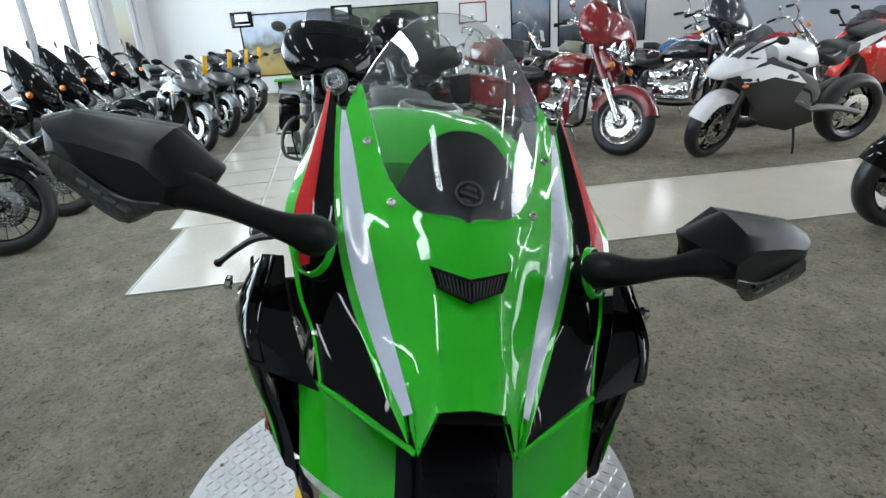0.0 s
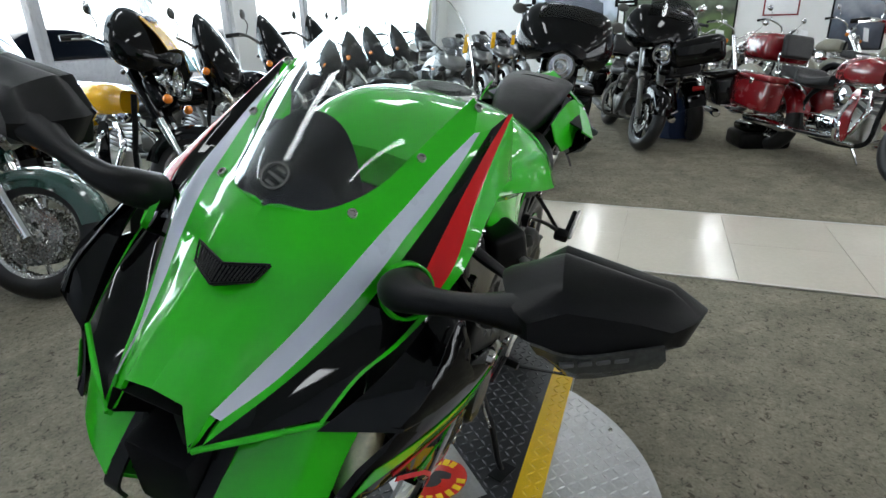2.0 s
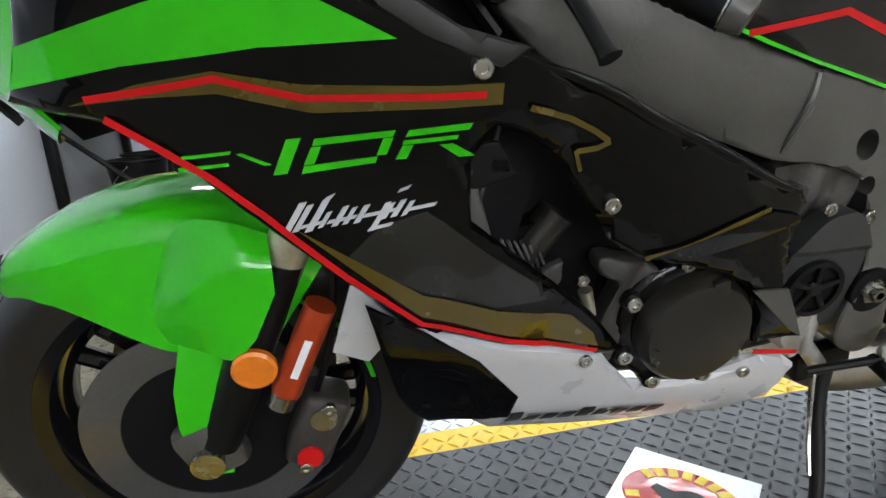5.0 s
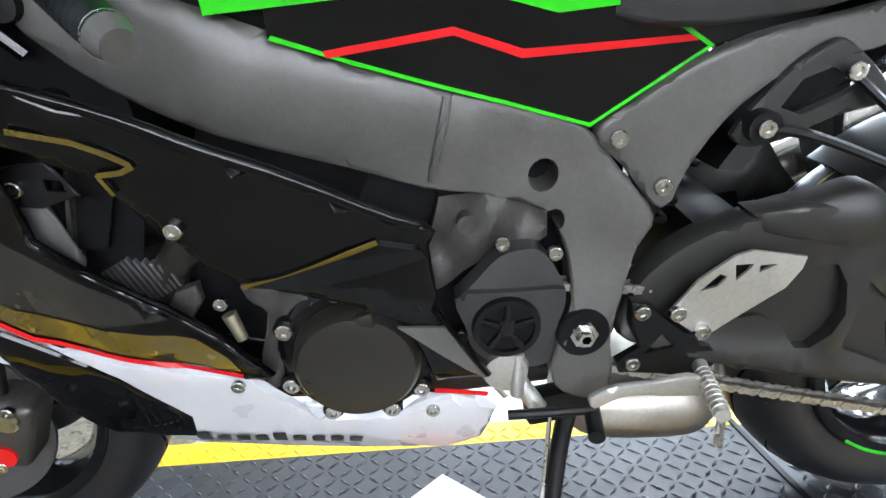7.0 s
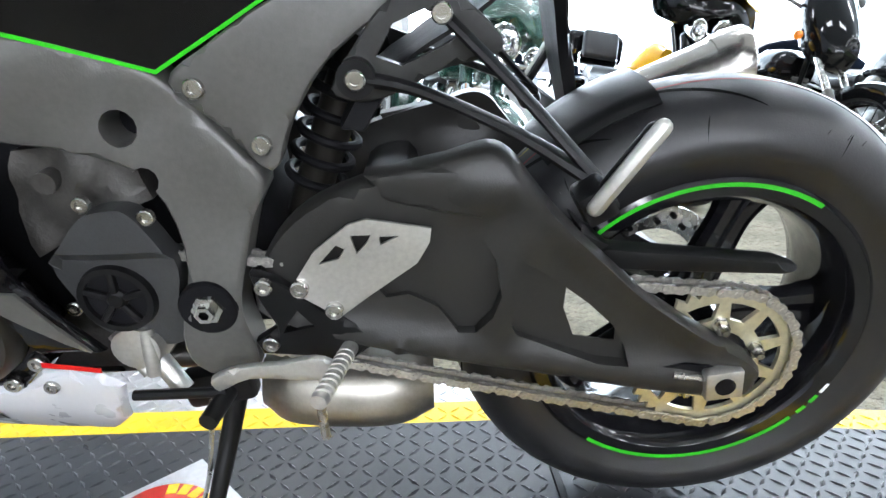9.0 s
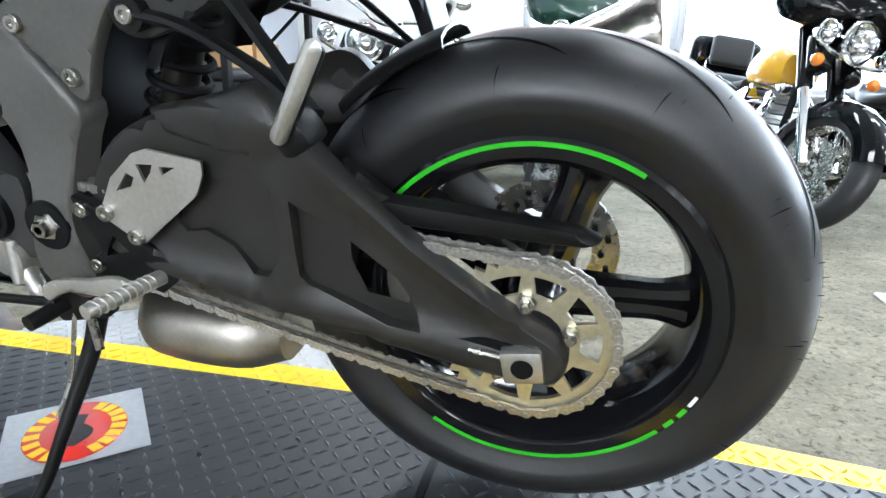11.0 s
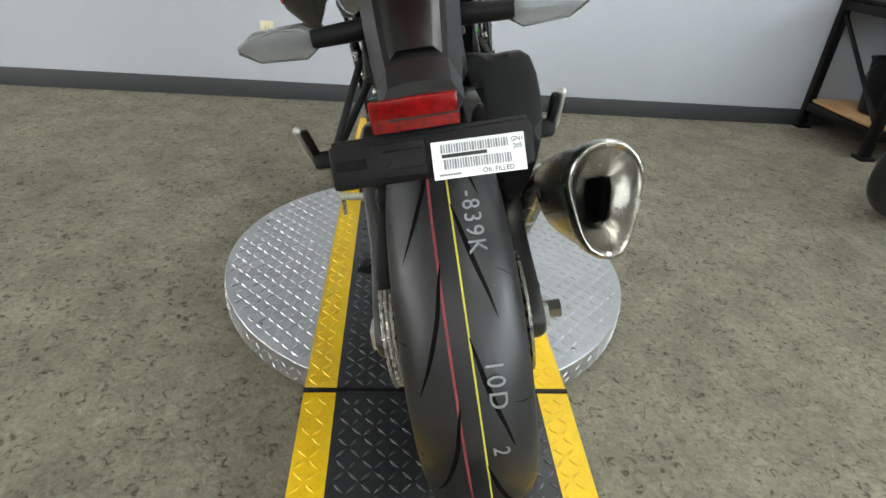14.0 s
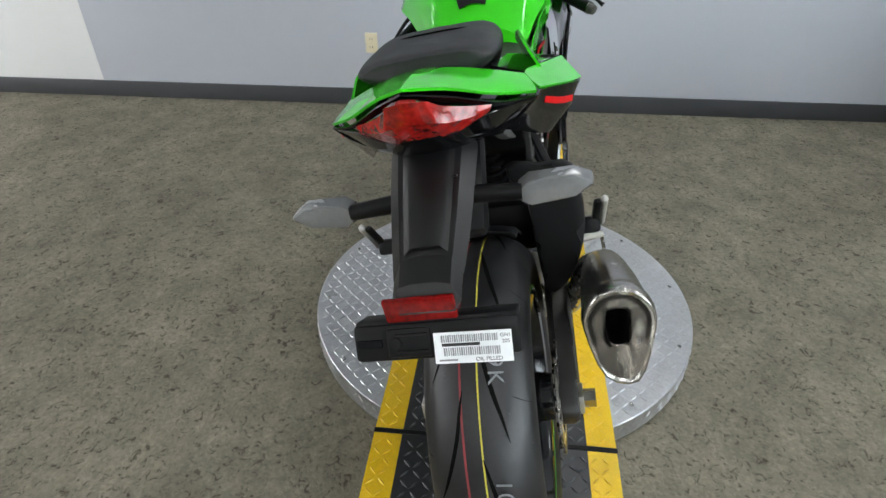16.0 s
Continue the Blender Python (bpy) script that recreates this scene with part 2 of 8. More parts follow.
def smooth(pts, n=6, closed=False):
    """Catmull-Rom through the points."""
    pts = [Vector(p) for p in pts]
    k, out = len(pts), []
    for i in range(k if closed else k - 1):
        p1, p2 = pts[i], pts[(i + 1) % k]
        p0 = pts[(i - 1) % k] if closed or i else p1 * 2 - p2
        p3 = pts[(i + 2) % k] if closed or i + 2 < k else p2 * 2 - p1
        for j in range(n):
            t = j / n
            out.append(0.5 * (2 * p1 + (p2 - p0) * t + (2 * p0 - 5 * p1 + 4 * p2 - p3) * t * t + (3 * p1 - p0 - 3 * p2 + p3) * t ** 3))
    if not closed:
        out.append(pts[-1])
    return out


def box(bm, size, at, rot=(0, 0, 0), bev=0.0, seg=2):
    g = bmesh.ops.create_cube(bm, size=1, matrix=pose(*at, *rot) @ Matrix.Diagonal((*size, 1)))
    if bev:
        vs = set(g["verts"])
        es = [e for e in bm.edges if e.verts[0] in vs]
        bmesh.ops.bevel(bm, geom=es, offset=bev, segments=seg, affect="EDGES", profile=0.5)
    return bm


def along(p, q):
    p, q = Vector(p), Vector(q)
    return Matrix.Translation((p + q) / 2) @ (q - p).to_track_quat("Z", "Y").to_matrix().to_4x4(), (q - p).length


def cyl(bm, p, q, r, r2=None, seg=16):
    m, d = along(p, q)
    bmesh.ops.create_cone(bm, cap_ends=True, segments=seg, radius1=r, radius2=r if r2 is None else r2, depth=d, matrix=m)
    return bm


def ball(bm, at, r, scale=(1, 1, 1), u=16, v=10, rot=(0, 0, 0)):
    bmesh.ops.create_uvsphere(bm, u_segments=u, v_segments=v, radius=r, matrix=pose(*at, *rot) @ Matrix.Diagonal((*scale, 1)))
    return bm


def tube(bm, pts, r, seg=10, n=6, flat=1.0, closed=False):
    """A round or flattened bar along a smooth line; r may be a list, one for each point."""
    rs = r if isinstance(r, (list, tuple)) else [r] * len(pts)
    line = smooth(pts, n, closed) if len(pts) > 2 or closed else [Vector(p) for p in pts]
    rad = [x[0] for x in smooth([(a, 0, 0) for a in rs], n, closed)] if len(pts) > 2 or closed else list(rs)
    up, rings = Vector((0.03, 0.05, 1)).normalized(), []
    k = len(line)
    for i, p in enumerate(line):
        a, b = line[(i - 1) % k if closed else max(i - 1, 0)], line[(i + 1) % k if closed else min(i + 1, k - 1)]
        d = (b - a).normalized()
        s = d.cross(up)
        if s.length < 0.05:
            s = d.cross(Vector((1, 0.2, 0)))
        s.normalize()
        u = s.cross(d)
        rings.append([bm.verts.new(p + (s * math.cos(w) + u * math.sin(w) * flat) * rad[i]) for w in (2 * math.pi * j / seg for j in range(seg))])
    for i in range(k if closed else k - 1):
        a, b = rings[i], rings[(i + 1) % k]
        for j in range(seg):
            bm.faces.new((a[j], a[(j + 1) % seg], b[(j + 1) % seg], b[j]))
    if not closed:
        bm.faces.new(rings[0])
        bm.faces.new(rings[-1][::-1])
    return bm


def lathe(bm, prof, at=(0, 0, 0), axis="Y", seg=48, closed=False, a0=0.0, a1=360.0):
    """Turns a profile of (radius, height) round an axis through at."""
    full = a1 - a0 >= 359.9
    steps = seg if full else seg + 1
    rings = []
    for i in range(steps):
        w = radians(a0 + (a1 - a0) * i / seg)
        c, s = math.cos(w), math.sin(w)
        ring = []
        for r, h in prof:
            v = {"Y": (r * c, h, r * s), "Z": (r * c, r * s, h), "X": (h, r * c, r * s)}[axis]
            ring.append(bm.verts.new(Vector(at) + Vector(v)))
        rings.append(ring)
    k = len(prof)
    for i in range(seg):
        a, b = rings[i], rings[(i + 1) % steps]
        for j in range(k if closed else k - 1):
            bm.faces.new((a[j], a[(j + 1) % k], b[(j + 1) % k], b[j]))
    return bm


def inside(p, poly):
    hit, j = False, len(poly) - 1
    for i in range(len(poly)):
        (xi, yi), (xj, yj) = poly[i], poly[j]
        if (yi > p[1]) != (yj > p[1]) and p[0] < (xj - xi) * (p[1] - yi) / (yj - yi) + xi:
            hit = not hit
        j = i
    return hit


def dense(poly, step):
    out = []
    for i, p in enumerate(poly):
        q = poly[(i + 1) % len(poly)]
        k = max(1, int(math.hypot(q[0] - p[0], q[1] - p[1]) / step))
        out += [(p[0] + (q[0] - p[0]) * j / k, p[1] + (q[1] - p[1]) * j / k) for j in range(k)]
    return out


def plate(bm, outline, face, thick=0.004, step=0.03, holes=(), inward=None, roll=0.0, lip=0.009):
    """A panel cut to an outline, laid on the surface face(u, v); thick: how deep it goes, along inward(u, v); roll: how far its edges turn in."""
    outline = dense([tuple(p)[:2] for p in outline], step)
    hs = [dense([tuple(p)[:2] for p in h], step) for h in holes]
    pts, edges, faces = [], [], []
    for loop in [outline] + hs:
        a = len(pts)
        pts += loop
        edges += [(a + i, a + (i + 1) % len(loop)) for i in range(len(loop))]
    us, vs = [p[0] for p in outline], [p[1] for p in outline]
    nu, nv = int((max(us) - min(us)) / step), int((max(vs) - min(vs)) / step)
    for i in range(1, nu + 1):
        for j in range(1, nv + 1):
            p = (min(us) + (i + 0.35 * (j % 2)) * step, min(vs) + j * step)
            if inside(p, outline) and all(math.hypot(p[0] - q[0], p[1] - q[1]) > step * 0.45 for q in outline) and not any(inside(p, h) for h in hs):
                pts.append(p)
    rim = len(outline) + sum(len(h) for h in hs)
    if roll:
        k, turn = len(outline), 1 if sum(a[0] * b[1] - b[0] * a[1] for a, b in zip(outline, outline[1:] + outline[:1])) > 0 else -1
        ring = []
        for d in (lip, lip * 0.4):
            for i in range(k):
                a, b = outline[i - 1], outline[(i + 1) % k]
                e = math.hypot(b[0] - a[0], b[1] - a[1]) or 1
                p = (outline[i][0] - turn * (b[1] - a[1]) / e * d, outline[i][1] + turn * (b[0] - a[0]) / e * d)
                if inside(p, outline) and all(math.hypot(p[0] - q[0], p[1] - q[1]) > d * 0.85 for q in outline) and not any(inside(p, h) for h in hs):
                    ring.append(p)
        pts = pts[:rim] + ring + [p for p in pts[rim:] if all(math.hypot(p[0] - q[0], p[1] - q[1]) > lip * 0.7 for q in ring)]
    co, _, tris, *_ = delaunay_2d_cdt([Vector(p) for p in pts], edges, [list(range(len(outline)))], 1, 1e-6)
    keep = []
    for t in tris:
        c = ((co[t[0]].x + co[t[1]].x + co[t[2]].x) / 3, (co[t[0]].y + co[t[1]].y + co[t[2]].y) / 3)
        if inside(c, outline) and not any(inside(c, h) for h in hs):
            keep.append(t)
    down = inward or (lambda u, v: (0, -1, 0))
    top = []
    for p in co:
        near = min(math.hypot(p.x - q[0], p.y - q[1]) for q in outline) if roll else lip
        fall = roll * (1 - math.sqrt(max(0.0, 1 - (1 - min(near, lip) / lip) ** 2)))
        top.append(bm.verts.new(Vector(face(p.x, p.y)) + Vector(down(p.x, p.y)) * fall))
    bot = [bm.verts.new(Vector(face(p.x, p.y)) + Vector(down(p.x, p.y)) * thick) for p in co]
    count = {}
    for t in keep:
        bm.faces.new([top[i] for i in t])
        bm.faces.new([bot[i] for i in reversed(t)])
        for i in range(3):
            e = (t[i], t[(i + 1) % 3])
            count[frozenset(e)] = None if frozenset(e) in count else e
    for e in count.values():
        if e:
            bm.faces.new((top[e[1]], top[e[0]], bot[e[0]], bot[e[1]]))
    loose = [v for v in top + bot if not v.link_faces]
    bmesh.ops.delete(bm, geom=loose, context="VERTS")
    return bm


def loft(bm, lines, n=6, k=3, index=None, bulge=0.0, cap=False, close=False):
    """A skin over lines of equal length, each smoothed; k: steps across each strip; index(strip, step): material."""
    rows = [smooth(l, n) for l in lines]
    grid = []
    for a in range(len(rows) - 1 + (1 if close else 0)):
        p, q = rows[a], rows[(a + 1) % len(rows)]
        for j in range(k):
            grid.append([u.lerp(w, j / k) for u, w in zip(p, q)])
    if not close:
        grid.append(rows[-1])
    vs = [[bm.verts.new(p) for p in g] for g in grid]
    m = len(vs)
    for a in range(m if close else m - 1):
        g, h = vs[a], vs[(a + 1) % m]
        for j in range(len(g) - 1):
            f = bm.faces.new((g[j], g[j + 1], h[j + 1], h[j]))
            if index:
                f.material_index = index(a // k, j)
    if cap and close:
        bm.faces.new([g[0] for g in vs])
        bm.faces.new([g[-1] for g in reversed(vs)])
    return bm


def sections(bm, secs, n=5, seg=5, cap=True):
    """A closed body lofted through sections; each is (x, [(y, z) ...]) going round half, mirrored in y = 0."""
    lines = []
    for x, half in secs:
        h = smooth([(x, y, z) for y, z in half], seg)
        lines.append(h + [Vector((p.x, -p.y, p.z)) for p in reversed(h) if abs(p.y) > 1e-4])
    cols = [smooth([l[i] for l in lines], n) for i in range(len(lines[0]))]
    vs = [[bm.verts.new(p) for p in c] for c in cols]
    k = len(vs)
    for a in range(k):
        g, h = vs[a], vs[(a + 1) % k]
        for j in range(len(g) - 1):
            bm.faces.new((g[j], g[j + 1], h[j + 1], h[j]))
    if cap:
        bm.faces.new([c[0] for c in vs])
        bm.faces.new([c[-1] for c in reversed(vs)])
    return bm


def thicken(bm, d):
    bmesh.ops.recalc_face_normals(bm, faces=bm.faces[:])
    bmesh.ops.solidify(bm, geom=bm.faces[:], thickness=d)
    return bm


def bolt_mesh(r=0.008, h=0.006):
    """A socket-head screw that points along +y."""
    bm = B()
    lathe(bm, [(0.0, h * 0.55), (r * 0.45, h * 0.55), (r * 0.5, h), (r * 0.85, h), (r, h * 0.75), (r, -0.002)], seg=14)
    return bm


def writing(text, size, m, material, parent, name="lettering", thick=0.0006, space=1.0):
    c = bpy.data.curves.new(name, "FONT")
    c.body, c.size, c.extrude, c.align_x, c.space_character = text, size, thick, "CENTER", space
    tmp = bpy.data.objects.new(name, c)
    me = bpy.data.meshes.new_from_object(tmp)
    bpy.data.objects.remove(tmp)
    me.materials.clear()
    me.materials.append(material)
    ob = new(name, me)
    ob.parent, ob.matrix_basis = parent, m
    return ob

# ---- the showroom ----
FLOOR = -0.083
WALL_X, WIN_Y, BACK_X, FAR_Y, TOP = 2.75, -4.8, -13.0, 9.0, 3.3


def slab(name, size, at, material, label="", category="", bev=0.0):
    bm = box(B(), size, at, bev=bev)
    return tagged(part(name, bm, material), label, category, kind="structure")


def sheet(name, x0, x1, y0, y1, z, material, label, category, deep=0.06):
    return slab(name, (x1 - x0, y1 - y0, deep), ((x0 + x1) / 2, (y0 + y1) / 2, z - deep / 2), material, label, category)


floor = sheet("floor", BACK_X - 0.3, WALL_X + 0.3, WIN_Y - 0.3, FAR_Y + 0.3, FLOOR, CARPET, "worn warm grey flecked showroom carpet", "carpet", 0.1)

# polished tile aisle across the room, laid flush in the carpet, with a thin metal edge
AX0, AX1, AY0 = -2.21, -1.06, -1.44
aisle = thing("tile_aisle", pose(0, 0, FLOOR), "polished cream floor tiles in an aisle across the carpet", "floor tiles", kind="structure")
part("bed", box(B(), (AX1 - AX0, FAR_Y - AY0, 0.004), ((AX0 + AX1) / 2, (FAR_Y + AY0) / 2, 0.002)), mat("tile_grout", (0.52, 0.48, 0.41), 0.4), aisle)
for _x in (AX0, AX1):
    part("edge_strip", box(B(), (0.018, FAR_Y - AY0, 0.010), (_x, (FAR_Y + AY0) / 2, 0.005), bev=0.003), ALU, aisle, "thin metal edge strip")
part("edge_strip", box(B(), (AX1 - AX0, 0.018, 0.010), ((AX0 + AX1) / 2, AY0, 0.005), bev=0.003), ALU, aisle, "thin metal edge strip")
_tile = None
for _j in range(17):
    for _i in range(2):
        _m = pose(AX0 + 0.29 + _i * 0.58, AY0 + 0.31 + _j * 0.60, 0.006)
        if _tile is None:
            _tile = part("tile", box(B(), (0.5788, 0.5988, 0.005), (0, 0, 0), bev=0.0007, seg=1), TILE, aisle, m=_m)
        else:
            again(_tile, aisle, _m)

# the second arm of the aisle, running back between the rows
AB = pose(AX0, -1.545, 0, 0, 0, 3.6)
part("branch_bed", box(B(), (8.36, 1.24, 0.004), (-4.19, 0.62, 0.0018)), bpy.data.materials["tile_grout"], aisle, m=AB)
for _y in (0, 1.24):
    part("edge_strip", box(B(), (8.36, 0.018, 0.010), (-4.19, _y, 0.005), bev=0.003), ALU, aisle, "thin metal edge strip", m=AB)
for _j in range(14):
    for _i in range(2):
        again(_tile, aisle, AB @ pose(-0.31 - _j * 0.60, 0.31 + _i * 0.62, 0.006))

slab("wall_front", (0.2, 2.71 + 3.6 + 1.5, TOP - FLOOR), (WALL_X + 0.1, (2.705 - 5.1) / 2, (TOP + FLOOR) / 2), GREY_WALL, "smooth light grey painted wall", "wall")
slab("wall_front_white", (0.2, FAR_Y - 2.705, TOP - FLOOR), (WALL_X + 0.1, (FAR_Y + 2.705) / 2, (TOP + FLOOR) / 2), WHITE_WALL, "white painted end of the wall", "wall")
slab("baseboard", (0.012, FAR_Y - WIN_Y, 0.105), (WALL_X - 0.006, (FAR_Y + WIN_Y) / 2, FLOOR + 0.0525), BASEBOARD, "dark vinyl baseboard along the grey wall", "baseboard", bev=0.002)
slab("wall_back", (0.2, FAR_Y - WIN_Y, TOP - FLOOR), (BACK_X - 0.1, (FAR_Y + WIN_Y) / 2, (TOP + FLOOR) / 2), WHITE_WALL, "white painted back wall", "wall")
# side wall out of view, cut open for the added windows
SWX0, SWX1 = -5.1, 2.5
for _a, _b, _c, _d, _nm in ((BACK_X, WALL_X, FLOOR, .57, "below"), (BACK_X, WALL_X, 2.75, TOP, "above"), (BACK_X, SWX0, .57, 2.75, "beside"), (SWX1, WALL_X, .57, 2.75, "beside")):
    slab("wall_side", (_b - _a, 0.2, _d - _c), ((_a + _b) / 2, FAR_Y + 0.1, (_c + _d) / 2), GREY_WALL, "grey painted side wall %s the windows" % _nm, "wall")

# window wall: low wall, piers, lintel, framed panes
SILL, HEAD = 0.57, 2.75
slab("wall_window_low", (WALL_X - BACK_X, 0.2, SILL - FLOOR), ((WALL_X + BACK_X) / 2, WIN_Y - 0.1, (SILL + FLOOR) / 2), WHITE_WALL, "white low wall under the shop windows", "wall")
slab("wall_window_head", (WALL_X - BACK_X, 0.2, TOP - HEAD), ((WALL_X + BACK_X) / 2, WIN_Y - 0.1, (TOP + HEAD) / 2), WHITE_WALL, "white wall above the shop windows", "wall")
slab("baseboard_window", (WALL_X - BACK_X, 0.012, 0.105), ((WALL_X + BACK_X) / 2, WIN_Y + 0.006, FLOOR + 0.0525), BASEBOARD, "dark vinyl baseboard under the windows", "baseboard")
PANE = glass("window_glass", (0.97, 0.99, 0.98), 0.0, 1.05)
_w, _k = 1.32, 0
_x = WALL_X - 2.2
slab("pier", (2.2, 0.2, HEAD - SILL), (WALL_X - 1.1, WIN_Y - 0.1, (HEAD + SILL) / 2), WHITE_WALL, "white wall pier beside the windows", "wall")
while _x - _w > BACK_X:
    _k += 1
    win = thing("window_%d" % _k, pose(_x - _w / 2, WIN_Y - 0.1, SILL), "large shop window in a white metal frame", "window", "shop windows", "structure")
    for _s in (-1, 1):
        part("window_frame", box(B(), (0.06, 0.09, HEAD - SILL), (_s * (_w / 2 - 0.03), 0, (HEAD - SILL) / 2), bev=0.004), WHITE, win)
    for _z in (0.03, HEAD - SILL - 0.03):
        part("window_frame", box(B(), (_w - 0.12, 0.09, 0.06), (0, 0, _z), bev=0.004), WHITE, win)
    part("window_sill", box(B(), (_w, 0.16, 0.025), (0, 0.1, -0.0125 + 0.012), bev=0.004), WHITE, win)
    _p = part("pane", box(B(), (_w - 0.12, 0.006, HEAD - SILL - 0.12), (0, 0, (HEAD - SILL) / 2)), PANE, win)
    _p.visible_shadow = False
    _x -= _w
    if _k % 4 == 0:
        slab("pier", (0.5, 0.2, HEAD - SILL), (_x - 0.25, WIN_Y - 0.1, (HEAD + SILL) / 2), WHITE_WALL, "white wall pier between the windows", "wall")
        _x -= 0.5
slab("pier", (_x - BACK_X + 0.001, 0.2, HEAD - SILL), ((_x + BACK_X) / 2, WIN_Y - 0.1, (HEAD + SILL) / 2), WHITE_WALL, "white wall pier beside the windows", "wall")

# invented side windows, never in view: an opening for the fill lamp
for _i in range(5):
    win = thing("window_side_%d" % (_i + 1), pose(SWX0 + 1.52 * (_i + .5), FAR_Y + 0.1, SILL), "large side window in a white metal frame", "window", "side windows", "structure")
    for _s in (-1, 1):
        part("window_frame", box(B(), (0.06, 0.09, HEAD - SILL), (_s * 0.73, 0, (HEAD - SILL) / 2), bev=0.004), WHITE, win)
    for _z in (0.03, HEAD - SILL - 0.03):
        part("window_frame", box(B(), (1.40, 0.09, 0.06), (0, 0, _z), bev=0.004), WHITE, win)
    part("pane", box(B(), (1.40, 0.006, HEAD - SILL - 0.12), (0, 0, (HEAD - SILL) / 2)), PANE, win).visible_shadow = False

ceiling = slab("ceiling", (WALL_X - BACK_X + 0.4, FAR_Y - WIN_Y + 0.4, 0.1), ((WALL_X + BACK_X) / 2, (FAR_Y + WIN_Y) / 2, TOP + 0.05), CEILING, "white acoustic tile ceiling", "ceiling")

# recessed ceiling lights in rows
_lamp = None
for _i in range(6):
    for _j in range(5):
        if _j == 2 and _i < 2:
            continue
        _m = pose(1.55 - _i * 2.6, -3.3 + _j * 2.6, TOP)
        if _lamp is None:
            _lamp = thing("ceiling_light", _m, "recessed fluorescent ceiling light with a white diffuser", "ceiling light", "ceiling lights")
            _b = B()
            for _s in (-1, 1):
                box(_b, (1.26, 0.03, 0.02), (0, _s * 0.155, -0.008), bev=0.002)
                box(_b, (0.03, 0.28, 0.02), (_s * 0.615, 0, -0.008), bev=0.002)
            part("lamp_frame", _b, WHITE, _lamp)
            part("diffuser", box(B(), (1.18, 0.27, 0.01), (0, 0, -0.006), bev=0.003), LAMP, _lamp, "glowing white diffuser")
        else:
            copy_thing(_lamp, _m)

# steel column
col = thing("column", pose(-6.05, 3.18, FLOOR), "round white painted steel column", "column", kind="structure")
part("shaft", cyl(B(), (0, 0, 0), (0, 0, TOP - FLOOR), 0.075, seg=28), WHITE_WALL, col)
part("base_plate", box(B(), (0.26, 0.26, 0.015), (0, 0, 0.0075), bev=0.003), WHITE_WALL, col)

# outside: pavement, street, and glowing sheets in place of the bright far side
sheet("street", -40, 30, -17, WIN_Y - 0.2, -0.25, mat("asphalt", (0.16, 0.16, 0.165), 0.9, vary=0.15, scale=2), "sunlit asphalt car park outside the windows", "ground")
slab("backdrop_side", (60, 0.1, 9), (-2, 24, 4.2), mat("glowing_side_sheet", (0.93, 0.96, 1.0), 0.9, vary=0.05, scale=0.4, fine=2, emit=3.0), "hazy bright distance beyond the side windows", "backdrop")
sheet("ground_side", -40, 30, FAR_Y + 0.2, 24, -0.25, bpy.data.materials["asphalt"], "asphalt yard outside the side windows", "ground")
slab("backdrop", (70, 0.1, 9), (-5, -17, 4.2), mat("glowing_far_sheet", (0.93, 0.96, 1.0), 0.9, vary=0.05, scale=0.4, fine=2, emit=WINDOW_GLOW), "glowing pale sheet standing for the bright distance beyond the car park", "backdrop")


def parked_car(m, paint):
    car = thing("parked_car", m, "parked car outside the shop window", "car", "cars outside")
    part("body", sections(B(), [(-2.1, [(0, .45), (.5, .46), (.78, .5), (.8, .7), (.7, .8), (0, .82)]), (-1.9, [(0, .3), (.7, .3), (.86, .45), (.86, .75), (.74, .88), (0, .92)]),
                                (0, [(0, .25), (.7, .25), (.88, .4), (.88, .78), (.8, .92), (0, .95)]), (1.5, [(0, .25), (.7, .25), (.88, .4), (.88, .7), (.75, .84), (0, .88)]),
                                (2.1, [(0, .35), (.6, .35), (.78, .45), (.78, .6), (.65, .7), (0, .72)])], seg=3, n=4), paint, car)
    part("cabin", sections(B(), [(-1.7, [(0, .88), (.6, .88), (.62, .9), (.5, .92), (0, .94)]), (-1.1, [(0, .88), (.74, .88), (.7, 1.2), (.55, 1.42), (0, 1.46)]),
                                 (0.1, [(0, .88), (.76, .88), (.7, 1.2), (.58, 1.44), (0, 1.48)]), (1.05, [(0, .85), (.7, .85), (.66, .9), (.5, .93), (0, .95)])], seg=3, n=4), GLOSS_BLACK, car, "dark glass cabin")
    for x in (-1.35, 1.35):
        for s in (-1, 1):
            w = part("wheel", lathe(B(), [(0.02, 0.1), (.2, .1), (.3, .11), (.33, .06), (.33, -.06), (.3, -.1), (.02, -.1)], (x, s * 0.78, 0.33), seg=24), RUBBER, car)
    return car


parked_car(pose(-1.0, -11.0, -0.25, 0, 0, 0), mat("silver_blue_car", (0.22, 0.27, 0.33), 0.3, metal=0.5, coat=1))
parked_car(pose(-7.5, -11.5, -0.25, 0, 0, 178), mat("white_car", (0.7, 0.7, 0.7), 0.3, coat=1))
parked_car(pose(-14.0, -12.5, -0.25, 0, 0, 4), mat("teal_car", (0.05, 0.16, 0.18), 0.3, metal=0.3, coat=1))

# ---- motorcycle turntable with ramps ----
TC, TR = 0.775, 0.622


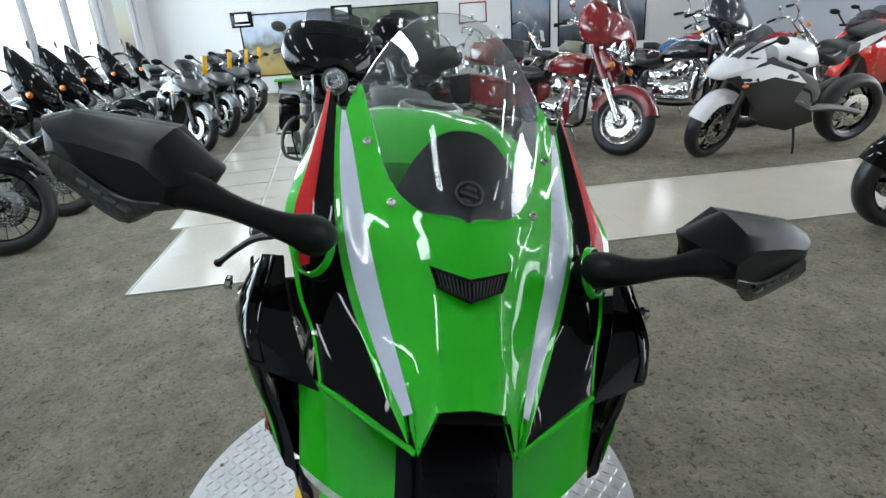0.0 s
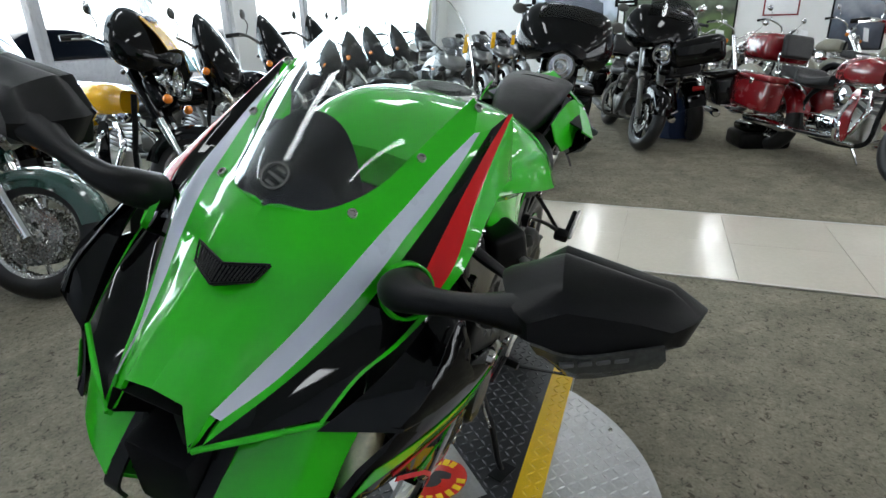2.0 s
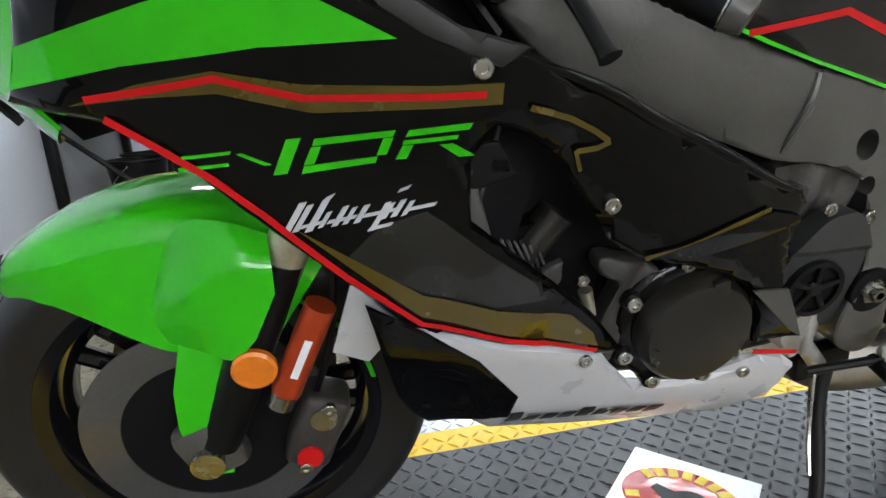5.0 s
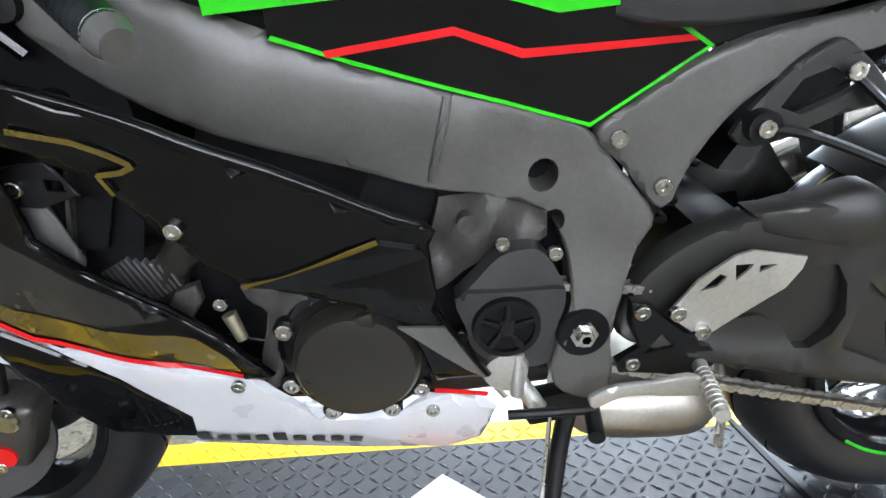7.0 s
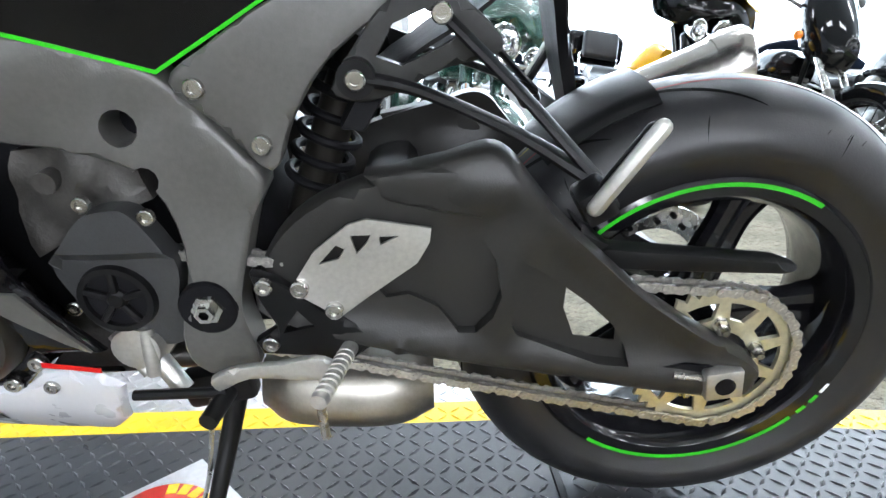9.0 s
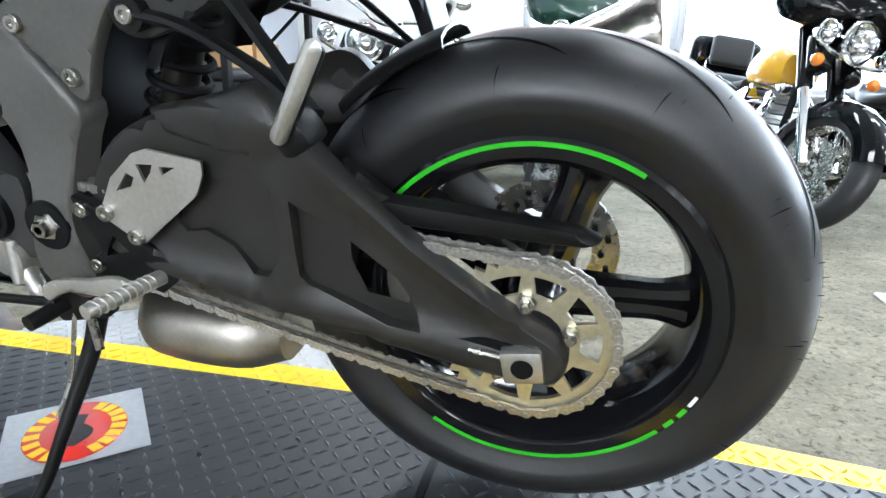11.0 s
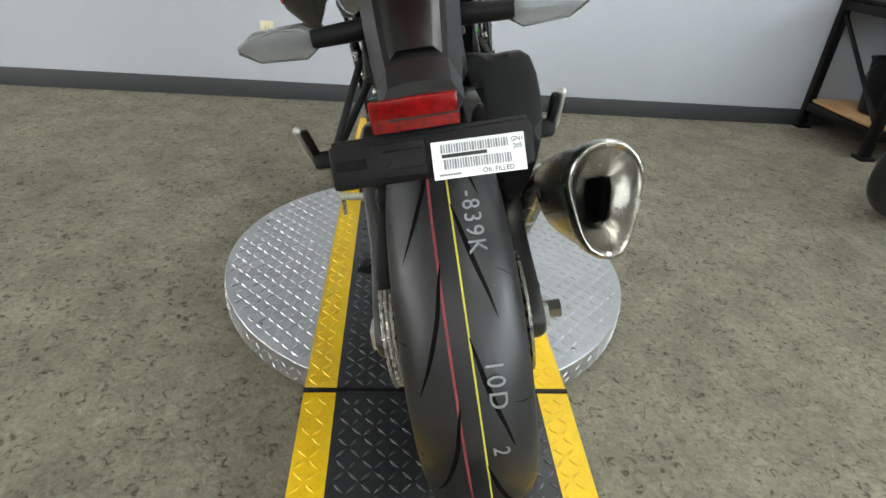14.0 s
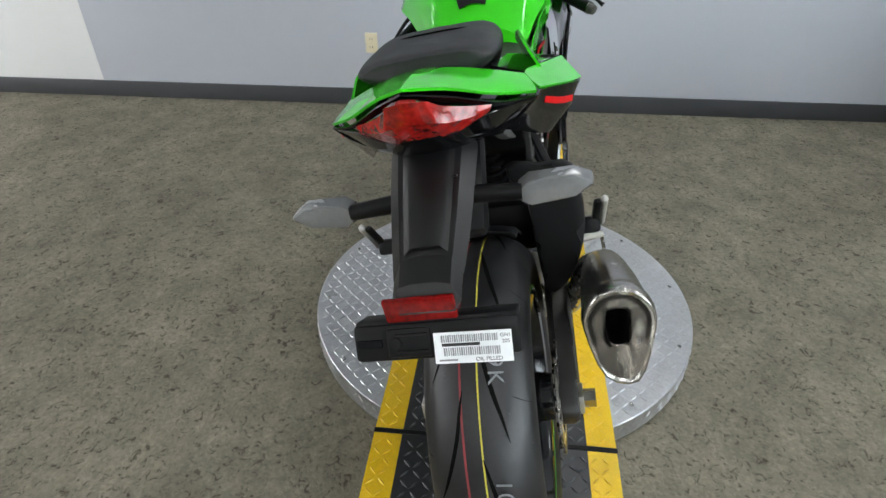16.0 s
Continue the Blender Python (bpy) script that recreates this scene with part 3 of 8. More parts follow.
def lugs(bm, keep, x0, x1, y0, y1, z, pitch=0.027, size=0.030, rise=0.0026, tilt=None):
    """Raised tread marks, alternating in direction, where keep(x, y) holds."""
    nx, ny = int((x1 - x0) / pitch) + 1, int((y1 - y0) / pitch) + 1
    for i in range(nx):
        for j in range(ny):
            x, y = x0 + i * pitch, y0 + j * pitch
            if not keep(x, y):
                continue
            a = radians(45 if (i + j) % 2 else -45) + random.uniform(-0.04, 0.04)
            c, s = math.cos(a) * size / 2, math.sin(a) * size / 2
            h = z if tilt is None else tilt(x)
            w = 0.27
            p = [bm.verts.new((x + c, y + s, h)), bm.verts.new((x - s * w, y + c * w, h)), bm.verts.new((x - c, y - s, h)), bm.verts.new((x + s * w, y - c * w, h))]
            t0, t1 = bm.verts.new((x + c * .45, y + s * .45, h + rise)), bm.verts.new((x - c * .45, y - s * .45, h + rise))
            for f in ((p[0], p[1], t0), (p[1], t1, t0), (p[1], p[2], t1), (p[2], p[3], t1), (p[3], t0, t1), (p[3], p[0], t0)):
                bm.faces.new(f)
    return bm


HALF, INNER = 0.308, 0.235
JR, JF, RE, FE = 0.157, 1.40, -0.74, 2.40
turntable = thing("display_turntable", pose(TC, 0, FLOOR), "round aluminium tread-plate turntable on the carpet", "turntable")
_top = -0.006 - FLOOR
part("disc", lathe(B(), [(0.0, _top), (TR - 0.002, _top), (TR, _top - 0.002), (TR, 0.012), (TR - 0.01, 0.004), (0, 0.004)], axis="Z", seg=120), PLATE, turntable)
_b = B()
lugs(_b, lambda x, y: math.hypot(x, y) < TR - 0.018 and abs(y) > HALF + 0.012, -TR, TR, -TR, TR, _top)
tagged(part("tread_pattern", _b, LUG, turntable), kind="stuff")
_b = B()
for _i in range(150):
    for _j in range(2):
        _a = 2 * math.pi * (_i + 0.5 * _j) / 150
        _n, _t, _z = Vector((math.cos(_a), math.sin(_a), 0)), Vector((-math.sin(_a), math.cos(_a), 0)), Vector((0, 0, 1))
        _d = (_t + _z * (1 if (_i + _j) % 2 else -1)).normalized() * 0.0115
        _w = _d.cross(_n) * 0.24
        _c = _n * (TR + 0.0002) + _z * (0.024 + 0.027 * _j)
        _q = [_b.verts.new(p) for p in (_c + _d, _c + _w, _c - _d, _c - _w, _c + _d * .45 + _n * .0028, _c - _d * .45 + _n * .0028)]
        for _f in ((0, 1, 4), (1, 5, 4), (1, 2, 5), (2, 3, 5), (3, 4, 5), (3, 0, 4)):
            _b.faces.new([_q[k] for k in _f])
tagged(part("rim_pattern", _b, LUG, turntable), kind="stuff")
_scr = None
for _a in range(0, 360, 30):
    _m = pose((TR - 0.035) * math.cos(radians(_a + 9)), (TR - 0.035) * math.sin(radians(_a + 9)), _top, 90, 0, 0)
    if abs((TR - 0.035) * math.sin(radians(_a + 9))) < HALF + 0.02:
        continue
    if _scr is None:
        _scr = part("rivet", bolt_mesh(0.007, 0.003), STEEL, turntable, m=_m)
    else:
        again(_scr, turntable, _m)


def track(name, x0, x1, z0, z1, label):
    """One length of the black track with yellow edges; z0, z1: heights of its ends."""
    t = thing(name, pose(0, 0, 0), label, "ramp", "turntable track")
    f = lambda x: z0 + (z1 - z0) * (x - x0) / (x1 - x0)
    gap = 0.004
    for nm, y0, y1, m in (("track_bed", -INNER, INNER, STRIP_BLACK), ("yellow_edge", INNER, HALF, STRIP_YELLOW), ("yellow_edge", -HALF, -INNER, STRIP_YELLOW)):
        bm = B()
        vs = []
        for x in (x0 + gap, x1 - gap):
            for y in (y0, y1):
                vs += [bm.verts.new((x, y, f(x))), bm.verts.new((x, y, max(f(x) - 0.012, FLOOR)))]
        a, b, c, d, e, g, h, i = vs
        for q in ((a, c, h, e), (b, d, i, g), (a, b, d, c), (e, g, i, h), (a, e, g, b), (c, h, i, d)):
            bm.faces.new(q)
        keep = lambda x, y: x0 + 0.018 < x < x1 - 0.018 and y0 + 0.012 < y < y1 - 0.012
        bed = part(nm, bm, m, t, "yellow painted edge" if "yellow" in nm else "black rubber tread")
        tagged(part("tread_pattern", lugs(B(), keep, x0, x1, -HALF + 0.005, HALF, 0, tilt=f), LUG_BLACK if m is STRIP_BLACK else m, bed), kind="stuff")
    return t


track("turntable_track", JR, JF, 0.0, 0.0, "black tread track with yellow edges across the turntable")
for _nm, _a, _c, _za, _zc in (("rear_ramp", RE, JR, FLOOR + 0.014, 0.0), ("front_ramp", JF, FE, 0.0, FLOOR + 0.014)):
    _t = track(_nm, _a, _c, _za, _zc, "sloping black tread ramp with yellow edges leading to the turntable")
    for _s in (-1, 1):
        _b = B()
        _q = ((_a + .01, FLOOR), (_c - .01, FLOOR), (_c - .01, _zc - .012), (_a + .01, _za - .012))
        _v = [_b.verts.new((x, _s * (HALF - 0.004), z)) for x, z in _q]
        _u = [_b.verts.new((x, _s * (HALF - 0.012), z)) for x, z in _q]
        for _f in (_v, _u[::-1], *[(_v[i], _v[(i + 1) % 4], _u[(i + 1) % 4], _u[i]) for i in range(4)]):
            _b.faces.new(_f)
        part("skirt", _b, PLATE, _t, "aluminium side skirt")

for _x in (JR, JF):
    strap = tagged(part("joint_strap", box(B(), (0.014, 2 * HALF + 0.004, 0.005), (_x, 0, 0.0005), bev=0.0015, seg=1), MATT_BLACK), "dark rubber strap over a track joint", "strap", "track straps")

# round advertising sticker on the track
sticker = thing("floor_sticker", pose(0.784, 0.014, 0.0022, 0, 0, -46), "square clear sticker with a red oval emblem on the black track", "sticker")
part("backing", box(B(), (0.222, 0.218, 0.0008), (0, 0, 0), bev=0.0002, seg=1), PLATE, sticker, "clear silvery backing")
part("oval", lathe(B(), [(0, 0.0014), (0.098, 0.0014), (0.099, 0.0008)], axis="Z", seg=48), mat("sticker_red", (0.62, 0.03, 0.02), 0.3, coat=0.5), sticker, "red oval", m=pose(0, 0, 0) @ Matrix.Diagonal((1, 0.8, 1, 1)))
for _a in list(range(25, 160, 20)) + list(range(205, 340, 17)):
    _b = box(B(), (0.017, 0.024, 0.0012), (0, 0, 0.0015), bev=0.0003, seg=1)
    part("letter_mark", _b, mat("sticker_yellow", (0.85, 0.55, 0.01), 0.4) if _a == 25 else bpy.data.materials["sticker_yellow"], sticker,
         m=pose(0.083 * math.cos(radians(_a)), 0.066 * math.sin(radians(_a)), 0.0004, 0, 0, _a + 90))
part("dark_emblem", tube(B(), [(-0.05, 0.012, 0.0016), (-0.02, -0.006, 0.0018), (0.01, 0.008, 0.0018), (0.05, -0.01, 0.0016)], [0.012, 0.02, 0.021, 0.01], flat=0.03), INK, sticker, "black emblem")

# ---- the green sport motorcycle ----
LEAN = 11.8
bike = thing("sport_motorcycle", pose(0, -0.076, 0, -LEAN, 0, -0.7), "green and black sport motorcycle on its side stand", "motorcycle")
bolt = bolt_mesh(0.009, 0.006)
_bolt_data = bpy.data.meshes.new("bolt")
bmesh.ops.recalc_face_normals(bolt, faces=bolt.faces[:])
bolt.to_mesh(_bolt_data)
bolt.free()
_bolt_data.materials.append(STEEL)
_bolt_data.polygons.foreach_set("use_smooth", [True] * len(_bolt_data.polygons))
_bolt_data.set_sharp_from_angle(angle=radians(35))


def bolts(places, parent, size=1.0, aim=None, name="bolt"):
    """Screws at the places, pointing to the side on which they sit, or along aim."""
    for p in places:
        d = Vector(aim) if aim else Vector((0, 1 if p[1] >= 0 else -1, 0))
        o = new(name, _bolt_data)
        o.parent = parent
        o.matrix_basis = Matrix.Translation(p) @ d.to_track_quat("Y", "Z").to_matrix().to_4x4() @ Matrix.Diagonal((size, size, size, 1))


def flip(lines, s):
    return [[(x, y * s, z) for x, y, z in l] for l in lines]


# -- wheels --


def crown(R, W, a=0.0):
    """Profile of a tyre section: radius at the lateral place w."""
    return lambda w: R - (R - a) * (1 - math.sqrt(max(0.0, 1 - (abs(w) / W) ** 2.1)))


def tyre_surface(R, W, depth, c):
    f = crown(R, W, R - depth)

    def at(angle, w, lift=0.0):
        r = f(w) + lift
        return Vector((c[0] + r * math.cos(angle), c[1] + w, c[2] + r * math.sin(angle)))
    return f, at


def tyre(parent, name, R, W, rim, c, drop=0.52):
    f, at = tyre_surface(R, W, (R - rim) * drop, c)
    prof = [(f(w), w) for w in [W * math.sin(radians(a)) for a in range(-84, 85, 7)]]
    low = R - (R - rim) * drop
    side = [(rim - 0.004, 0.76), (rim + 0.008, 0.83), (rim + 0.016, 0.855), (low - 0.012, 0.945), (low - 0.002, 0.985)]
    prof = [(r, -W * w) for r, w in side] + prof + [(r, W * w) for r, w in reversed(side)]
    ob = part(name, lathe(B(), prof, c, seg=128), RUBBER, parent, sharp=24)
    return ob, at


def groove(at, cut, wide, lift=0.0007):
    """A tapering strip on the tyre along (angle, place) points, painted as a cut's shade."""
    bm = B()
    line = smooth([(a, w, 0.0) for a, w in cut], 4)
    rows = []
    for i, p in enumerate(line):
        t = i / (len(line) - 1)
        h = wide * (0.12 + 0.88 * math.sin(t * math.pi) ** 0.8) / 2
        rows.append([bm.verts.new(at(p[0], p[1] - h, lift)), bm.verts.new(at(p[0], p[1] + h, lift))])
    for p, q in zip(rows, rows[1:]):
        bm.faces.new((p[0], p[1], q[1], q[0]))
    return bm


RC, RR, RW = (0.005, -0.004, 0.334), 0.329, 0.0895
rear_wheel = part("rear_wheel", lathe(B(), [(0.205, -0.078), (0.222, -0.081), (0.2285, -0.076), (0.226, -0.070), (0.208, -0.065), (0.200, -0.03), (0.198, 0.03), (0.208, 0.065), (0.226, 0.070), (0.2285, 0.076), (0.222, 0.081), (0.205, 0.078),
                                            (0.196, 0.068), (0.188, 0.03), (0.188, -0.03), (0.196, -0.068)], RC, seg=96, closed=True), RIM, bike, "gloss black cast wheel with a green rim stripe")
rear_tyre, RT = tyre(rear_wheel, "tyre", RR, RW, 0.224, RC, 0.63)
tagged(rear_tyre, "new sport tyre with red and yellow mould lines and chalk marks")
for _s in (-1, 1):
    for _a0, _a1 in ((44, 121), (222, 306)):
        part("rim_stripe", lathe(B(), [(0.2182, _s * 0.0810), (0.2240, _s * 0.0818)], RC, seg=60, a0=_a0, a1=_a1), mat("rim_green", (0.022, 0.42, 0.010), 0.4, coat=0.3) if (_s, _a0) == (-1, 44) else bpy.data.materials["rim_green"], rear_wheel, "bright green rim stripe")
for _a0, _a1 in ((215, 219), (209, 213)):
    part("rim_mark", lathe(B(), [(0.2182, 0.0810), (0.2240, 0.0818)], RC, seg=6, a0=_a0, a1=_a1), bpy.data.materials["rim_green"], rear_wheel)
part("rim_mark", lathe(B(), [(0.2185, 0.0812), (0.2230, 0.0820)], RC, seg=6, a0=203, a1=207.5), PAPER, rear_wheel, "small white mark")
for _i in range(5):
    _a = radians(72 * _i + 36)
    for _d in (-0.09, 0.09):
        _b = B()
        _p = [(RC[0] + r * math.cos(_a + _d * k), 0.0, RC[2] + r * math.sin(_a + _d * k)) for r, k in ((0.035, 2.2), (0.10, 1.2), (0.155, 0.8), (0.203, 1.0))]
        tube(_b, _p, [0.026, 0.020, 0.018, 0.024], seg=10, n=4)
        part("spoke", _b, RIM, rear_wheel)
part("hub", lathe(B(), [(0.016, -0.10), (0.045, -0.10), (0.05, -0.06), (0.042, 0), (0.05, 0.06), (0.055, 0.10), (0.016, 0.105)], RC, seg=32), RIM, rear_wheel)


def line_ring(w, wide, material, nm, lab):
    f = crown(RR, RW, RR - (RR - 0.224) * 0.63)
    part(nm, lathe(B(), [(f(v) + 0.0006, v) for v in (w - wide / 2, w + wide / 2)], RC, seg=128), material, rear_wheel, lab)


line_ring(0.0180, 0.0034, mat("mould_line_red", (0.22, 0.035, 0.038), 0.7), "mould_line", "faded red mould line")
line_ring(-0.0090, 0.0025, mat("mould_line_yellow", (0.50, 0.43, 0.05), 0.7), "mould_line", "yellow mould line")
# eleven times round: a long bent shade strip and short ones each side
for _i in range(11):
    _k = 360 / 11 * _i
    for _nm, _cut, _wide in (("long_groove", ((-1, .0150), (4, .0205), (11, .0275), (18, .0395), (24, .0520), (29.5, .0655)), .0066),
                             ("long_groove", ((16.2, -.0090), (21, -.0150), (26, -.0210), (33, -.0310), (39, -.0410), (45.5, -.0500)), .0072),
                             ("short_groove", ((17.0, .0725), (16.2, .0800), (15.6, .0875)), .0034),
                             ("short_groove", ((33.5, -.0570), (34.6, -.0700), (35.6, -.0850)), .0036)):
        part("groove_shade", groove(RT, [(radians(a + _k), w) for a, w in _cut], _wide), GROOVE, rear_wheel)
_b = B()
for _i in range(70):
    _a, _w = random.uniform(0, 6.28), random.choice((-1, 1)) * random.uniform(0.03, 0.085)
    _p = RT(_a, _w)
    cyl(_b, _p, _p + (RT(_a, _w, 0.006) - _p) * random.uniform(0.5, 1.2), 0.0006, seg=4)
tagged(part("moulding_hairs", _b, RUBBER, rear_wheel), kind="stuff")


def on_tyre(text, a, w, size):
    p = RT(a, w, 0.0012)
    x = Vector((-math.sin(a), 0, math.cos(a)))
    z = (RT(a, w, 0.02) - p).normalized()
    y = z.cross(x).normalized()
    rot = Matrix((x, y, x.cross(y))).transposed().to_4x4()
    writing(text, size, Matrix.Translation(p) @ rot, CHALK, rear_wheel, "chalk_mark", 0.0003, 1.25)


on_tyre("-839K", radians(120), -0.026, 0.034)
on_tyre("10D", radians(158.5), -0.024, 0.034)
on_tyre("2", radians(176), -0.020, 0.032)

# rear brake disc, sprocket, chain
part("rear_brake_disc", lathe(B(), [(0.07, -0.116), (0.110, -0.116), (0.110, -0.111), (0.07, -0.111)], RC, seg=48, closed=True), STEEL, rear_wheel, "drilled steel brake disc")
# near-black plugs stand for the shade in the drilled holes
_hole = None
for _i in range(24):
    _a = radians(15 * _i)
    _p = (RC[0] + (0.095 if _i % 2 else 0.083) * math.cos(_a), 0, RC[2] + (0.095 if _i % 2 else 0.083) * math.sin(_a))
    if _hole is None:
        _hole = part("disc_hole_plug", cyl(B(), (0, -0.1165, 0), (0, -0.1100, 0), 0.0045, seg=10), DARK, rear_wheel, m=Matrix.Translation(_p))
    else:
        again(_hole, rear_wheel, Matrix.Translation(_p))
CHY, SR = 0.118, 0.1035
sprocket_holes = []
for _i in range(10):
    _a0 = radians(36 * _i)
    sprocket_holes.append([(r * math.cos(_a0 + d), r * math.sin(_a0 + d)) for r, d in ((0.062, -0.15), (0.062, 0.15), (0.086, 0.235), (0.086, 0.08), (0.086, -0.08), (0.086, -0.235))])
_teeth = []
for _i in range(82):
    _a0 = 2 * math.pi * _i / 82
    _teeth.append(((SR + (0.004 if _i % 2 else -0.006)) * math.cos(_a0), (SR + (0.004 if _i % 2 else -0.006)) * math.sin(_a0)))
_b = plate(B(), _teeth, lambda u, v: (RC[0] + u, CHY + 0.003, RC[2] + v), 0.006, 0.02, [[(0.045 * math.cos(2 * math.pi * i / 20), 0.045 * math.sin(2 * math.pi * i / 20)) for i in range(20)]] + sprocket_holes)
sprocket = part("rear_sprocket", _b, GOLDISH, rear_wheel, "zinc plated chain sprocket with ten windows")
part("sprocket_carrier", lathe(B(), [(0.02, 0.10), (0.052, 0.10), (0.052, 0.122), (0.02, 0.126)], RC, seg=30), RIM, rear_wheel)
for _i in range(5):
    _a = radians(72 * _i + 18)
    _p = (RC[0] + 0.053 * math.cos(_a), CHY + 0.003, RC[2] + 0.053 * math.sin(_a))
    part("sprocket_nut", lathe(B(), [(0, 0.018), (0.005, 0.018), (0.006, 0.010), (0.0095, 0.010), (0.010, 0.0), (0.013, 0)], _p, seg=6), STEEL, rear_wheel)

# chain: pitch 16 mm, over the rear sprocket and forward to the small one behind the engine
FS, FR = (0.672, 0.0, 0.458), 0.052
_path = []
for _i in range(21):
    _a = radians(97 - 190 * _i / 20)
    _path.append((RC[0] - SR * math.sin(radians(190 * _i / 20)) * 1.0 + SR * math.cos(radians(97)) * (1 - _i / 20), RC[2] + SR * math.cos(radians(180 * _i / 20))))
_up = [(FS[0] + (RC[0] - FS[0]) * t, FS[2] + FR + (RC[2] + SR - FS[2] - FR) * t) for t in [i / 40 for i in range(41)]]
_lo = [(RC[0] + (FS[0] - RC[0]) * t, RC[2] - SR + (FS[2] - FR - RC[2] + SR) * t  - 0.004 * math.sin(math.pi * t)) for t in [i / 40 for i in range(41)]]
_arc = [(RC[0] + SR * math.cos(radians(90 + 180 * i / 24)), RC[2] + SR * math.sin(radians(90 + 180 * i / 24))) for i in range(1, 24)]
_line = _up + _arc + _lo
_pins, _need = [_line[0]], 0.0165
_cur = Vector(_line[0])
for _q in _line[1:]:
    _q = Vector(_q)
    while (_q - _cur).length >= _need:
        _cur = _cur + (_q - _cur).normalized() * _need
        _pins.append(tuple(_cur))
chain = part("drive_chain", tube(B(), [(x, CHY, z) for x, z in _pins[::3]], 0.0035, seg=6, n=2), CHAIN, bike, "steel roller chain")
_outer = _inner = None
for _i in range(len(_pins) - 1):
    (_x0, _z0), (_x1, _z1) = _pins[_i], _pins[_i + 1]
    _mid = Matrix.Translation(((_x0 + _x1) / 2, CHY, (_z0 + _z1) / 2)) @ Matrix.Rotation(-math.atan2(_z1 - _z0, _x1 - _x0), 4, "Y")
    if _outer is None:
        def _link(y):
            bm = B()
            for s in (-1, 1):
                out = [(0.0083 + 0.0068 * math.cos(radians(a)), 0.0068 * math.sin(radians(a))) for a in range(-70, 71, 28)] + [(0, 0.0048)] + \
                      [(-0.0083 + 0.0068 * math.cos(radians(a)), 0.0068 * math.sin(radians(a))) for a in range(110, 251, 28)] + [(0, -0.0048)]
                plate(bm, out, lambda u, v: (u, s * y + 0.001, v), 0.002, 0.05)
                for e in (-1, 1):
                    cyl(bm, (e * 0.0083, s * y - 0.002, 0), (e * 0.0083, s * y + s * 0.0022, 0), 0.0026, seg=7)
            return bm
        _outer = part("chain_link", _link(0.0095), CHAIN, chain, m=_mid)
        _inner = part("chain_link", _link(0.0070), CHAIN, chain, m=pose(0, 0, 0))
        _first = True
    elif _i == 1:
        _inner.matrix_basis = _mid
    else:
        again(_inner if _i % 2 else _outer, chain, _mid)

# front wheel
FC, FRAD = (1.50, 0.0, 0.305), 0.301
front_wheel = part("front_wheel", lathe(B(), [(0.205, -0.045), (0.222, -0.052), (0.226, -0.046), (0.21, -0.04), (0.20, 0), (0.21, 0.04), (0.226, 0.046), (0.222, 0.052), (0.205, 0.045), (0.19, 0.02), (0.19, -0.02)], FC, seg=80, closed=True), RIM, bike, "gloss black cast front wheel")
_ft, FT = tyre(front_wheel, "tyre", FRAD, 0.062, 0.222, FC)
for _s in (-1, 1):
    part("rim_stripe", lathe(B(), [(0.2155, _s * 0.0515), (0.2225, _s * 0.0535)], FC, seg=60, a0=105, a1=170), bpy.data.materials["rim_green"], front_wheel)
    part("front_brake_disc", lathe(B(), [(0.115, _s * 0.068), (0.163, _s * 0.068), (0.163, _s * 0.073), (0.115, _s * 0.073)], FC, seg=56, closed=True), GUNMETAL, front_wheel, "large dark steel brake disc")
    part("disc_carrier", lathe(B(), [(0.04, _s * 0.066), (0.118, _s * 0.066), (0.118, _s * 0.071), (0.04, _s * 0.071)], FC, seg=40, closed=True), DARK, front_wheel)
for _i in range(5):
    _a = radians(72 * _i + 40)
    for _d in (-0.14, 0.14):
        part("spoke", tube(B(), [(FC[0] + r * math.cos(_a + _d * k), 0, FC[2] + r * math.sin(_a + _d * k)) for r, k in ((0.03, 2.2), (0.10, 1.1), (0.195, 1.0))], [0.016, 0.011, 0.014], seg=8, n=4), RIM, front_wheel)
part("hub", lathe(B(), [(0.01, -0.07), (0.04, -0.07), (0.035, 0), (0.04, 0.07), (0.01, 0.07)], FC, seg=24), RIM, front_wheel)
for _s in (1,):
    for _i in range(12):
        _a = radians(30 * _i)
        # front tyre: dark strips painted in place of cut depth
        part("groove_shade", groove(FT, [(_a, 0.004), (_a - 0.12, 0.018), (_a - 0.3, 0.045)], 0.006), GROOVE, front_wheel)
        part("groove_shade", groove(FT, [(_a + 0.15, -0.004), (_a + 0.03, -0.018), (_a - 0.15, -0.045)], 0.006), GROOVE, front_wheel)
_ln = lathe(B(), [(crown(FRAD, 0.062, FRAD - (FRAD - 0.222) * 0.52)(0.020) + 0.0008, 0.018), (crown(FRAD, 0.062, FRAD - (FRAD - 0.222) * 0.52)(0.022) + 0.0008, 0.022)], FC, seg=96)
part("mould_line", _ln, bpy.data.materials["mould_line_red"], front_wheel)

